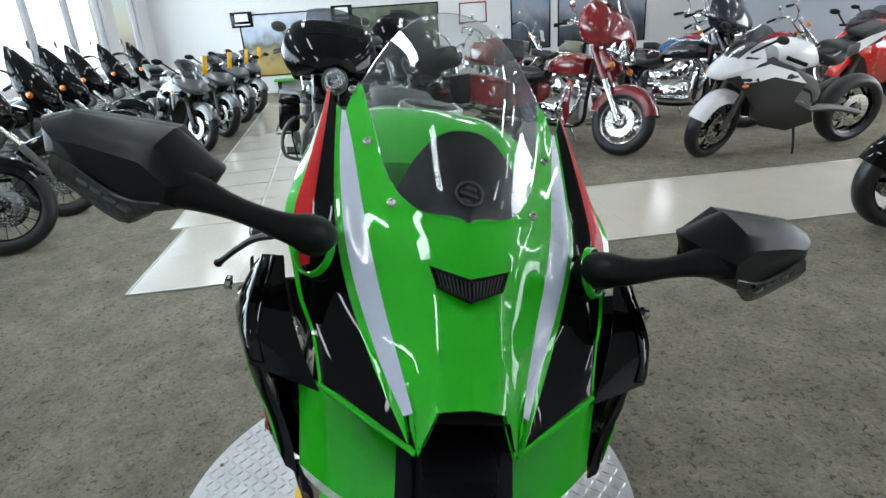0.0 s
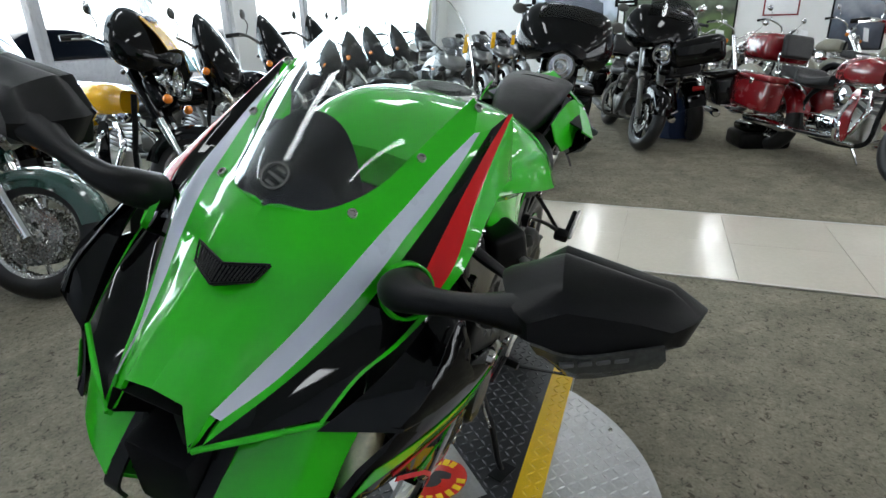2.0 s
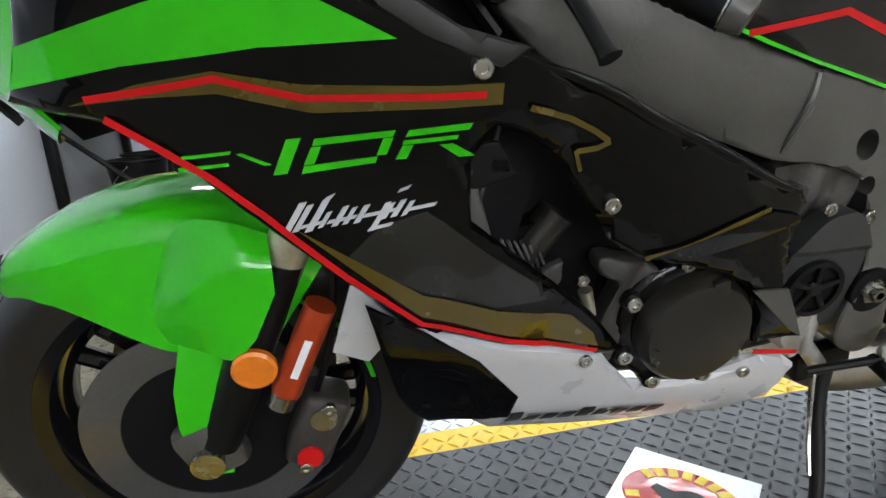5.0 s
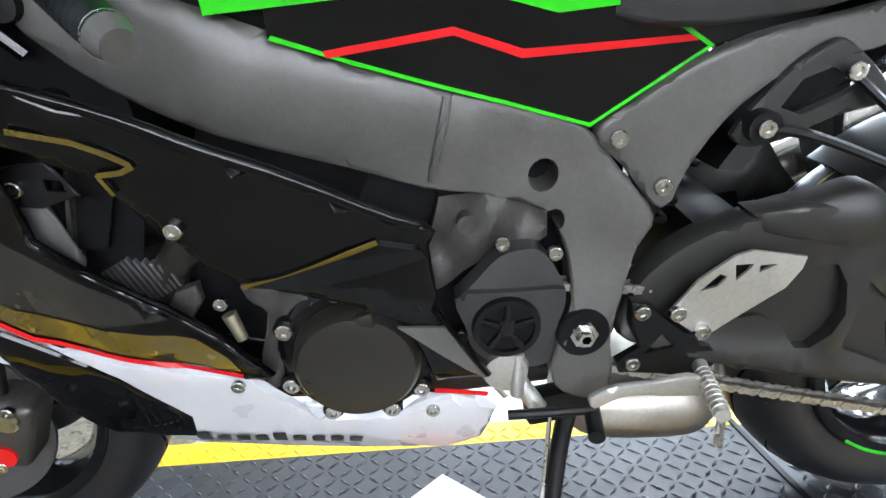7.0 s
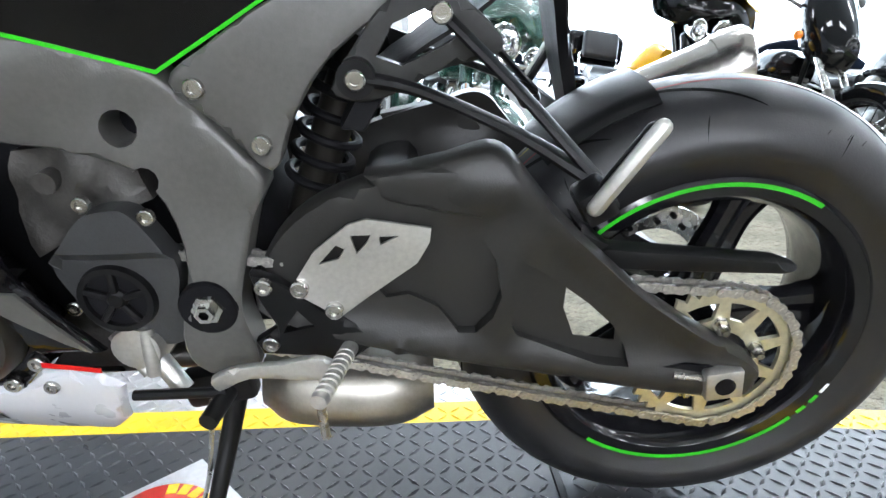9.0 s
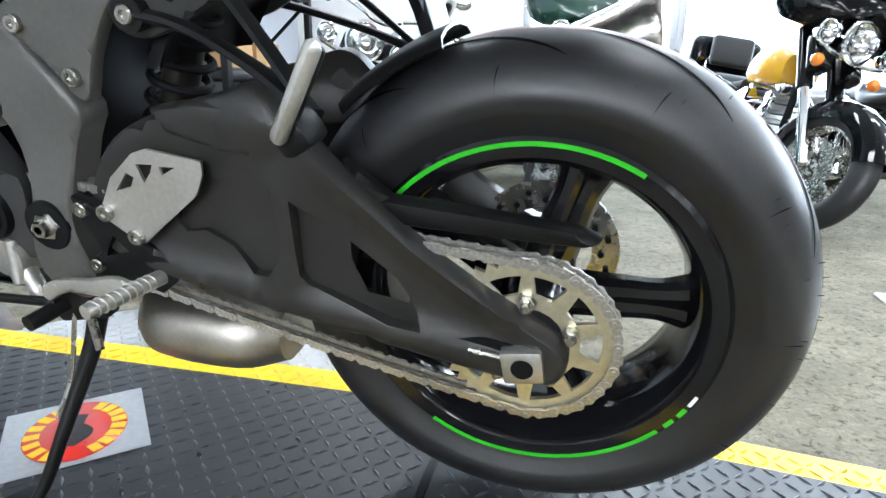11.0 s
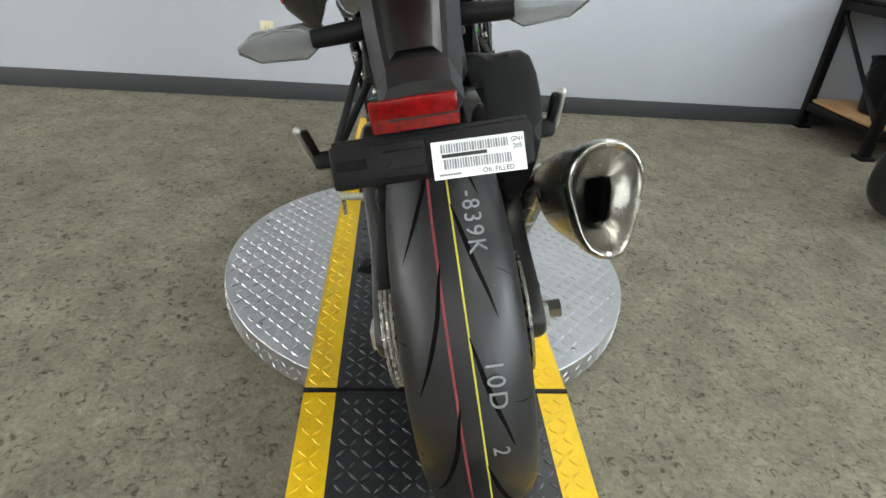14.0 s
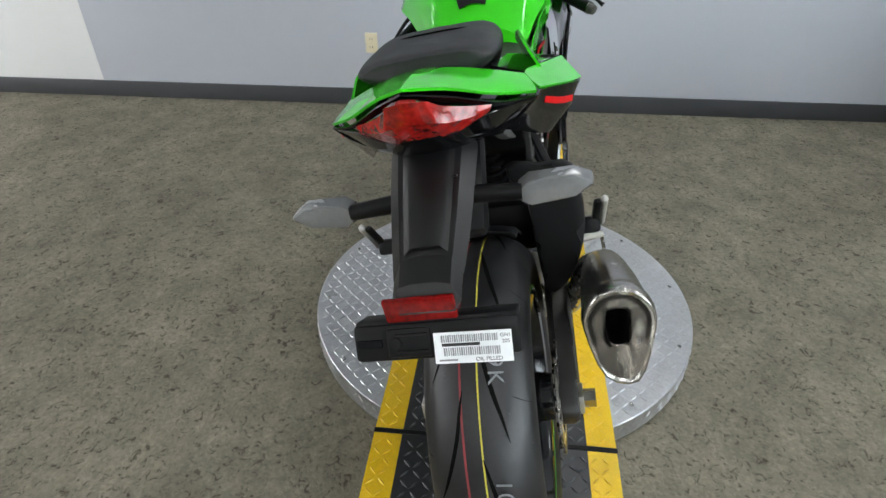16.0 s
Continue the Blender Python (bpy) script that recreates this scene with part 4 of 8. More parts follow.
# fork, calipers, reservoirs
fork = part("fork_crown", box(B(), (0.075, 0.25, 0.035), (1.235, 0, 0.865), (0, 24, 0), bev=0.01), SATIN, bike)
for _s in (-1, 1):
    part("fork_leg", cyl(B(), (1.485, _s * 0.105, 0.32), (1.375, _s * 0.105, 0.57), 0.027, 0.027, 24), MATT_BLACK, bike, "dark fork leg")
    part("fork_tube", cyl(B(), (1.39, _s * 0.105, 0.53), (1.18, _s * 0.105, 0.99), 0.0245, seg=24), GOLDISH, bike, "gold fork tube")
    part("fork_foot", box(B(), (0.075, 0.04, 0.085), (1.497, _s * 0.105, 0.315), (0, 20, 0), bev=0.015), SATIN, bike)
    part("axle_clamp", cyl(B(), (FC[0], _s * 0.085, FC[2]), (FC[0], _s * 0.135, FC[2]), 0.021, seg=20), STEEL, bike)
    cal = part("brake_caliper", box(B(), (0.062, 0.062, 0.115), (1.365, _s * 0.092, 0.315), (0, -22, 0), bev=0.014, seg=3), CASTING, bike, "radial brake caliper")
    for _z in (-0.03, 0.03):
        part("caliper_piston_cap", cyl(B(), (1.365 + _z * 0.4, _s * 0.12, 0.315 - _z), (1.365 + _z * 0.4, _s * 0.127, 0.315 - _z), 0.017, seg=18), RED if _z > 0 else STEEL, cal, "red caliper cap" if _z > 0 else "")
    bolts([(1.345, _s * 0.124, 0.36), (1.385, _s * 0.124, 0.268)], cal, 1.0)
    res = part("damper_reservoir", cyl(B(), (1.338, _s * 0.124, 0.515), (1.392, _s * 0.124, 0.400), 0.0185, seg=22), ORANGE_RED, bike, "orange-red anodised fork reservoir")
    part("reservoir_cap", cyl(B(), (1.393, _s * 0.124, 0.398), (1.402, _s * 0.124, 0.380), 0.0165, seg=20), STEEL, res)
    part("maker_mark", box(B(), (0.055, 0.001, 0.009), (1.367, _s * 0.1428, 0.455), (0, 65, 0)), PAPER, res)
    part("brake_hose", tube(B(), [(1.36, _s * 0.10, 0.37), (1.33, _s * 0.11, 0.47), (1.31, _s * 0.09, 0.62), (1.27, _s * 0.06, 0.80)], 0.005, seg=8), MATT_BLACK, bike)
    part("fender_flank", thicken(loft(B(), flip([[(1.532, .074, .530), (1.480, .092, .612), (1.432, .108, .622), (1.385, .112, .604)], [(1.540, .078, .505), (1.480, .114, .560), (1.430, .136, .582), (1.382, .138, .575)], [(1.536, .080, .480), (1.482, .120, .515), (1.432, .139, .530), (1.383, .140, .545)], [(1.525, .082, .462), (1.480, .120, .470), (1.440, .139, .464), (1.412, .140, .488)]], _s), n=4, k=3), .003), GREEN, bike, "green fender flank round the fork leg", sharp=50)
    refl = part("amber_reflector", lathe(B(), [(0, 0.006), (0.022, 0.006), (0.026, 0.003), (0.026, -0.004)], (1.420, _s * 0.140, 0.449), seg=28), ORANGE, bike, "round amber reflector")

# front mudguard
SKIRT = [(46, .290), (50, .285), (56, .262), (63, .223), (70, .186), (78, .155), (90, .137), (108, .127), (118, .150), (125, .176)]


def fender_at(a, k, lift=0.0):
    """A place on the front fender: a, degrees round the axle; k, 0 on its crown to 1 at the lower edge of its skirt."""
    low = np.interp(a, [p[0] for p in SKIRT], [p[1] for p in SKIRT])
    top = .326 - .022 * max(0, (54 - a) / 8)
    r = top - .006 * (k / .3) ** 2 if k < .3 else top - .006 - (top - .006 - low) * ((k - .3) / .7) ** 1.25
    y = .085 * math.sin(min(1, k / .55) * math.pi / 2) * (.22 + .78 * min(1, max(0, a - 45) / 22) ** .6) + .004 * max(0, k - .55)
    return Vector((FC[0] + (r + lift) * math.cos(radians(a)), y + lift * .6, FC[2] + (r + lift) * math.sin(radians(a))))


_rows = [[fender_at(a, k) for a in (46, 49, 53, 58, 64, 70, 78, 88, 98, 108, 117, 125)] for k in (0, .12, .24, .34, .46, .58, .72, .86, 1)]
_b = B()
loft(_b, [[(p.x, -p.y, p.z) for p in l] for l in reversed(_rows[1:])] + _rows, n=3, k=2)
front_fender = part("front_fender", thicken(_b, 0.003), GREEN, bike, "glossy green front fender", sharp=50)
for _i in range(7):
    part("lettering_bar", plate(B(), [(.52 - .002 * (_i % 2), .16 + .055 * _i), (.52, .195 + .055 * _i), (.542, .19 + .055 * _i), (.542, .155 + .055 * _i)], lambda u, v: fender_at(u * 100, v, .003), .001, .02, inward=lambda u, v: (-.7, 0, -.7)), INK, front_fender)
part("lettering_bar", plate(B(), [(.552, .20), (.552, .42), (.559, .42), (.559, .20)], lambda u, v: fender_at(u * 100, v, .003), .001, .02, inward=lambda u, v: (-.7, 0, -.7)), INK, front_fender)
for _s in (-1, 1):
    part("fender_leg", plate(B(), [(1.425, 0.50), (1.500, 0.49), (1.522, 0.41), (1.525, 0.36), (1.515, 0.275), (1.475, 0.275), (1.445, 0.40), (1.42, 0.45)], lambda u, v: (u, _s * (0.120 - 0.22 * max(0, v - 0.38)), v), 0.004, 0.03, inward=lambda u, v: (0, -_s, 0)), GREEN, front_fender, "green fender bracket")
    bolts([(1.492, _s * 0.130, 0.305)], front_fender, 0.9)

# -- body panels: upper fairing --
L0 = [(1.614, 0.000, 0.888), (1.567, 0.000, 0.924), (1.511, 0.000, 0.968), (1.460, 0.000, 1.019), (1.434, 0.053, 1.022), (1.375, 0.086, 1.041), (1.299, 0.108, 1.085), (1.205, 0.128, 1.131)]
LM = [(1.612, 0.033, 0.882), (1.575, 0.030, 0.917), (1.521, 0.032, 0.959), (1.475, 0.036, 1.001), (1.438, 0.066, 1.011), (1.380, 0.092, 1.033), (1.302, 0.113, 1.078), (1.208, 0.133, 1.128)]
LA = [(1.622, 0.047, 0.840), (1.584, 0.046, 0.898), (1.528, 0.052, 0.939), (1.482, 0.057, 0.985), (1.441, 0.077, 1.000), (1.385, 0.099, 1.026), (1.306, 0.119, 1.071), (1.210, 0.138, 1.125)]
L1 = [(1.601, 0.054, 0.873), (1.557, 0.067, 0.898), (1.511, 0.082, 0.927), (1.471, 0.096, 0.960), (1.418, 0.111, 0.999), (1.370, 0.121, 1.026), (1.304, 0.134, 1.063), (1.238, 0.148, 1.095)]
L2 = [(1.597, 0.062, 0.866), (1.542, 0.085, 0.888), (1.483, 0.113, 0.935), (1.437, 0.131, 0.978), (1.396, 0.139, 1.007), (1.350, 0.145, 1.031), (1.287, 0.151, 1.065), (1.232, 0.153, 1.096)]
L2B = [(1.615, 0.057, 0.848), (1.541, 0.093, 0.886), (1.477, 0.122, 0.929), (1.430, 0.140, 0.973), (1.388, 0.148, 1.002), (1.341, 0.153, 1.027), (1.277, 0.158, 1.063), (1.213, 0.162, 1.099)]
L3 = [(1.557, 0.139, 0.873), (1.516, 0.150, 0.905), (1.474, 0.165, 0.924), (1.434, 0.169, 0.955), (1.398, 0.172, 0.993), (1.342, 0.172, 1.031), (1.262, 0.172, 1.077), (1.182, 0.173, 1.116)]
L4 = [(1.556, 0.141, 0.871), (1.514, 0.154, 0.903), (1.471, 0.171, 0.921), (1.426, 0.184, 0.946), (1.386, 0.195, 0.986), (1.326, 0.188, 1.030), (1.246, 0.181, 1.077), (1.175, 0.177, 1.117)]
L5 = [(1.556, 0.144, 0.868), (1.513, 0.157, 0.901), (1.471, 0.175, 0.919), (1.424, 0.190, 0.943), (1.377, 0.206, 0.984), (1.312, 0.203, 1.014), (1.227, 0.198, 1.035), (1.145, 0.190, 1.020)]
_col = {0: 0, 1: 0, 2: 0, 3: 1, 4: 0, 5: 2, 6: 3, 7: 0}


def half(line):
    return [Vector((q.x, max(q.y, 0), q.z)) for q in smooth(line, 6)]


for _s in (1, -1):
    _b = B()
    loft(_b, flip([half(l) for l in (L0, LM, LA, L1, L2, L2B, L3, L4, L5)], _s), n=1, k=3, index=lambda a, j: (2 if a == 6 and j < 17 else _col[a]))
    fair = part("upper_fairing", thicken(_b, 0.004), [GREEN, STRIPE, GLOSS_BLACK, RED], bike, "green nose fairing with white, black and red stripes", sharp=50)
    bolts([(p[0], p[1] * _s, p[2]) for p in ((1.219, .141, 1.122), (1.325, .115, 1.072), (1.420, .083, 1.023))], fair, 0.62, (0.55, 0.25 * _s, 0.75))
    if _s == 1:
        main_fairing = fair

# nose: ram-air mouth between green teeth, small upper intake
_b = loft(B(), [[(1.624, y, .882 - (.03 if abs(y) > .04 else 0)), (1.600, y, .868 - (.03 if abs(y) > .04 else 0)), (1.48, y * 0.9, .86)] for y in (-.044, -.034, -.015, 0, .015, .034, .044)], n=3, k=1)
part("intake_roof", _b, DARK, main_fairing)
part("intake_mouth", box(B(), (0.13, 0.082, 0.10), (1.545, 0, 0.775), (0, 12, 0), bev=0.01), DARK, main_fairing, "dark ram-air intake")
for _s in (1, -1):
    part("intake_side", plate(B(), [(1.620, .846), (1.580, .815), (1.600, .752), (1.56, .70), (1.48, .72), (1.50, .86), (1.59, .868)], lambda u, v: (u, _s * .047, v), 0.006, 0.04, inward=lambda u, v: (0, -_s, 0)), DARK, main_fairing)
    _b = loft(B(), flip([[(1.561, .061, .818), (1.562, .10, .842), (1.552, .138, .862), (1.512, .168, .852)], [(1.594, .060, .786), (1.583, .10, .802), (1.566, .135, .814), (1.536, .162, .812)], [(1.621, .060, .755), (1.602, .10, .762), (1.582, .130, .768), (1.557, .158, .772)], [(1.575, .058, .704), (1.56, .10, .712), (1.548, .130, .724), (1.535, .153, .737)]], _s), n=5, k=4)
    chin = part("chin_panel", thicken(_b, 0.004), GREEN, bike, "green lower nose panel", sharp=40)
    part("panel_edge", tube(B(), [(x, y * _s, z) for x, y, z in ((1.620, .049, .841), (1.612, .060, .845), (1.592, .094, .856), (1.557, .143, .869))], [.003, .0035, .0035, .003], seg=8, n=5), GREEN, chin, "thin green lower edge of the nose")
    part("winglet", thicken(loft(B(), flip([[(1.563, .046, .822), (1.596, .044, .786), (1.622, .043, .748), (1.614, .043, .722)], [(1.563, .062, .818), (1.596, .061, .784), (1.622, .061, .748), (1.610, .06, .722)]], _s), n=4, k=2), .004), MATT_BLACK, chin, "matt black intake edge")
# V-shaped grille in the hood
for _s in (1, -1):
    _top, _low = [(1.5170, .000, .9740), (1.5095, .020, .9765), (1.5005, .0420, .9800)], [(1.5350, .000, .9590), (1.5265, .016, .9615), (1.5160, .0345, .9650)]
    _b = loft(B(), flip([_top, _low], _s), n=5, k=3)
    grille = part("hood_intake", thicken(_b, 0.004), DARK, main_fairing, "black V-shaped hood intake", m=pose(0.001, 0, 0.001))
    _ring = [*_top, *reversed(_low)]
    part("intake_frame", tube(B(), [(x + .002, y * _s, z + .002) for x, y, z in _ring], .0016, seg=6, n=1), MATT_BLACK, grille)
    for _i in range(9):
        _t = .06 + _i / 10
        _p, _q = [Vector((np.interp(_t, (0, .47, 1), [c[0] for c in l]), np.interp(_t, (0, .47, 1), [c[1] for c in l]) * _s, np.interp(_t, (0, .47, 1), [c[2] for c in l]))) + Vector((.002, 0, .002)) for l in (_top, _low)]
        part("grille_slat", cyl(B(), _p.lerp(_q, .12), _p.lerp(_q, .88), .0009, seg=5), DUCT_GREY, grille)

# windscreen: a clear double-curved bubble over the nose
_edge = [Vector((q.x, max(q.y, 0), q.z)) for q in smooth(L0[3:], 4)]
_mid = smooth([(1.460, 0, 1.022), (1.420, 0, 1.063), (1.345, 0, 1.128), (1.245, 0, 1.191), (1.118, 0, 1.240)], 4)
_cols = []
for _k in range(-8, 9):
    _v = _k / 8
    _cols.append([(Vector((e.x, e.y * _v, e.z)) * (abs(_v) ** 2.4) + Vector((m.x, e.y * _v, m.z)) * (1 - abs(_v) ** 2.4)) for e, m in zip(_edge, _mid)])
_b = loft(B(), _cols, n=1, k=1)
part("windscreen", thicken(_b, 0.003), SCREEN, bike, "clear plastic windscreen", sharp=60).visible_shadow = False
_b = loft(B(), [[c[i] - Vector((0.004, 0, 0.007)) for i in range(0, 8)] for c in _cols], n=1, k=1)
dash = part("dash_cover", thicken(_b, 0.002), MATT_BLACK, bike, "black cover under the screen with a round emblem", sharp=60)
_em = look((1.437, 0.0, 1.044), (1.437 + 0.70, 0, 1.044 + 0.72))
part("emblem_ring", lathe(B(), [(0.0165, 0), (0.0165, 0.0015), (0.0142, 0.0015), (0.0142, 0)], axis="Z", seg=36, closed=True), SATIN, dash, m=_em @ pose(0, 0, -0.006, 180, 0, 0))
for _yy in (-0.011, 0, 0.011):
    part("emblem_bar", box(B(), (0.021 - abs(_yy) * 0.8, 0.0028, 0.0015), (0, _yy * .8, -0.001), (0, 0, 0)), SATIN, dash, m=_em @ pose(0, 0, -0.005, 180, 0, 18))
part("instrument_panel", box(B(), (0.02, 0.12, 0.06), (1.285, 0, 0.995), (0, 60, 0), bev=0.01), GLOSS_BLACK, bike, "black instrument panel")

# -- side fairings --


def side_y(x, z):
    y = 0.262
    if x > 1.33:
        y -= 1.13 * (x - 1.33) ** 2
    if x < 1.15:
        y -= 0.17 * (1.15 - x)
    if z > 0.90:
        y -= 0.55 * (z - 0.90)
    if z < 0.88:
        y -= 0.22 * (0.88 - z) * min(1.0, max(0.0, (x - 0.7) / 0.5))
    if z < 0.46:
        y -= 0.12 * (0.46 - z)
    if z < 0.31:
        y -= 0.45 * (0.31 - z)
    return y


PANEL = [(1.56, .765), (1.536, .81), (1.511, .855), (1.535, .878), (1.50, .912), (1.436, .955), (1.415, .944), (1.421, .893), (1.368, .885), (1.301, .858), (1.227, .818), (1.194, .803), (1.143, .797), (1.071, .762), (1.002, .724), (.936, .692), (.845, .643), (.800, .626), (.790, .615),
         (.797, .60), (.795, .575), (.790, .530), (.782, .500), (.755, .455), (.726, .409), (.797, .409), (.806, .44), (.820, .485), (.838, .506), (.88, .532), (.938, .552), (.992, .569), (1.03, .595), (1.05, .628), (1.075, .660), (1.103, .700), (1.137, .724), (1.165, .735), (1.183, .700),
         (1.180, .634), (1.10, .560), (1.03, .492), (.985, .432), (1.0, .424), (1.06, .445), (1.136, .466), (1.237, .502), (1.302, .571), (1.367, .645), (1.43, .716), (1.48, .750), (1.52, .757)]
BELLY = [(1.237, .498), (1.136, .462), (1.01, .428), (.989, .398), (.960, .364), (.90, .347), (.837, .355), (.808, .384), (.745, .380), (.719, .359), (.735, .296), (.78, .246), (.90, .233), (1.0, .232), (1.130, .246), (1.200, .36), (1.235, .44)]
FIN = [(1.29, .548), (1.259, .381), (1.240, .335), (1.221, .311), (1.112, .312), (1.105, .356), (1.163, .44), (1.229, .497)]
for _s in (1, -1):
    def _f(u, v, lift=0.0, s=_s):
        return (u, s * (side_y(u, v) + lift), v)
    _in = lambda u, v, s=_s: (0, -s, 0)
    side = part("side_fairing", plate(B(), PANEL, lambda u, v: _f(u, v, -0.010 * math.exp(-(((v - .68 - .35 * (u - 1.2)) / .05) ** 2)) if u > 1.1 else 0.006 * math.sin((u - .8) * 14)), 0.012, 0.022, inward=_in, roll=0.009, lip=0.012), GLOSS_BLACK, bike, "gloss black side fairing with green, red and gold graphics", sharp=40)
    part("belly_pan", plate(B(), BELLY, _f, 0.010, 0.022, inward=_in, roll=0.008, lip=0.012), WHITE, side, "white belly pan", sharp=40)
    part("belly_lip", plate(B(), [(1.302, .56), (1.331, .457), (1.29, .43), (1.25, .49)], lambda u, v, s=_s: (u, s * (side_y(u, v) - .03), v), .006, .03, inward=_in), WHITE, side, "white belly pan lip")
    part("belly_inner", plate(B(), [(1.16, .48), (1.0, .43), (.97, .37), (.90, .345), (.80, .36), (.78, .33), (1.07, .345), (1.12, .42)], lambda u, v, s=_s: (u, s * 0.07, v - 0.03), 0.004, 0.05), DARK, side)
    part("air_deflector", plate(B(), FIN, lambda u, v, s=_s: _f(u, v, 0.004), 0.006, 0.03, inward=_in, roll=0.004, lip=0.008), GLOSS_BLACK, side)

    def _g(u, v, lift):
        return _f(u, v, lift + (-0.010 * math.exp(-(((v - .68 - .35 * (u - 1.2)) / .05) ** 2)) if u > 1.1 else 0.006 * math.sin((u - .8) * 14)))

    def decal(name, outline, material, lab="", lift=0.0016, step=0.02):
        return part(name, plate(B(), outline, lambda u, v: _g(u, v, lift) if v > .40 else _f(u, v, lift), 0.0012, step, inward=_in), material, side, lab, sharp=40)

    def ribbon(name, line, wide, material, lab="", lift=0.0018):
        up, lo = [], []
        for i, p in enumerate(line):
            a, b = Vector(line[max(i - 1, 0)]), Vector(line[min(i + 1, len(line) - 1)])
            d = (b - a).normalized()
            nrm = Vector((-d.y, d.x)) * wide / 2
            up.append((p[0] + nrm.x, p[1] + nrm.y))
            lo.append((p[0] - nrm.x, p[1] - nrm.y))
        return decal(name, up + lo[::-1], material, lab, lift)

    decal("green_band", [(1.549, .778), (1.53, .811), (1.42, .842), (1.338, .859), (1.249, .812), (1.35, .810), (1.451, .798)], GREEN, "green band")
    decal("gold_fade", [(1.505, .766), (1.445, .784), (1.386, .794), (1.323, .781), (1.216, .774), (1.164, .774), (1.164, .756), (1.215, .755), (1.317, .757), (1.386, .776), (1.445, .773)], OLIVE, "dark gold fade", 0.0012)
    ribbon("red_line", [(1.49, .771), (1.433, .780), (1.386, .788), (1.323, .770), (1.216, .765), (1.178, .765)], 0.006, RED, "thin red line")
    ribbon("red_line", [(1.479, .756), (1.446, .734), (1.406, .704), (1.370, .667), (1.304, .587), (1.231, .511), (1.139, .476), (1.02, .438)], 0.0065, RED, "thin red line")
    decal("gold_fade", [(1.344, .649), (1.275, .570), (1.232, .522), (1.139, .484), (1.02, .446), (1.03, .470), (1.06, .500), (1.149, .522), (1.229, .552)], OLIVE, "dark gold fade", 0.0012)
    decal("grey_panel", [(1.225, .653), (1.17, .605), (1.08, .530), (1.15, .527), (1.229, .556), (1.305, .610), (1.27, .643)], GREY_DECAL, "dark grey panel", 0.0010)
    part("panel_wedge", plate(B(), [(.985, .572), (.847, .613), (.806, .602), (.801, .592), (.849, .579), (.93, .564)], lambda u, v: _g(u, v, .002 + .22 * max(0, min(v - .560 - .25 * (.99 - u) * .5, .020))), .006, .012, inward=_in), GLOSS_BLACK, side, "raised gloss black wedge", sharp=25)
    ribbon("gold_line", [(.990, .573), (.952, .580), (.917, .592), (.881, .606), (.850, .616)], 0.006, OLIVE, "thin dark gold line", 0.0045)
    ribbon("gold_line", [(1.140, .752), (1.124, .747), (1.098, .737), (1.074, .724), (1.058, .713)], 0.0055, OLIVE, "thin dark gold line", 0.0045)
    ribbon("gold_line", [(1.056, .712), (1.068, .7065), (1.088, .705)], 0.0055, OLIVE, "thin dark gold line", 0.0045)
    ribbon("gold_line", [(1.089, .706), (1.086, .697), (1.081, .684)], 0.004, OLIVE, "thin dark gold line", 0.0045)
    part("panel_flange", tube(B(), [(x, _s * (side_y(x, z) - .004), z) for x, z in ((1.16, .797), (1.071, .761), (1.002, .723), (.936, .691), (.845, .642), (.806, .627))], [.003, .006, .0075, .0075, .0065, .003], seg=12), GLOSS_BLACK, side, "rounded gloss black top flange")
    # triangular highlight of the black panel, painted as a grey plate
    part("panel_highlight", plate(B(), [(.836, .505), (.784, .499), (.735, .415), (.757, .430)], lambda u, v: _g(u, v, .004), .004, .02, inward=_in), SATIN, side, "bevelled rear facet of the black panel, painted highlight grey")
    ribbon("red_line", [(.797, .398), (.765, .394), (.732, .389)], 0.007, RED, "thin red line")
    # model lettering as plain slanted bars
    for _q in (((1.431, .7115), (1.390, .7145), (1.390, .7175), (1.431, .7145)), ((1.428, .7215), (1.388, .7245), (1.386, .7275), (1.426, .7245)), ((1.383, .7245), (1.378, .7250), (1.356, .7135), (1.362, .7130)),
               ((1.3565, .704), (1.3445, .7045), (1.3295, .7355), (1.3415, .7350)),
               ((1.3330, .7030), (1.2700, .7075), (1.2680, .7135), (1.3305, .7095)), ((1.3215, .7275), (1.2545, .7320), (1.2520, .7380), (1.3190, .7340)), ((1.3305, .7105), (1.3215, .7110), (1.3140, .7270), (1.3225, .7265)), ((1.2690, .7145), (1.2600, .7150), (1.2540, .7310), (1.2625, .7310)),
               ((1.2440, .7310), (1.1900, .7350), (1.1870, .7410), (1.2410, .7370)), ((1.2530, .7090), (1.2430, .7095), (1.2370, .7225), (1.2465, .7225)), ((1.2470, .7230), (1.2000, .7262), (1.1985, .7300), (1.2455, .7275)), ((1.2150, .7215), (1.2030, .7220), (1.1830, .7090), (1.1970, .7080))):
        decal("lettering_bar", list(_q), GREEN, step=.012)
    for _i, (_x0, _w, _z0, _h) in enumerate(((1.358, .007, .646, .031), (1.349, .006, .647, .027), (1.338, .007, .646, .032), (1.326, .005, .649, .016), (1.314, .006, .649, .020), (1.304, .005, .650, .017), (1.294, .006, .650, .018), (1.281, .006, .640, .028), (1.269, .005, .651, .016), (1.260, .006, .652, .017), (1.250, .005, .652, .015))):
        decal("script_bar", [(_x0, _z0), (_x0 - _w, _z0 + .001), (_x0 - _w - _h * .62, _z0 + _h), (_x0 - _h * .62, _z0 + _h - .001)], WHITE, step=.012)
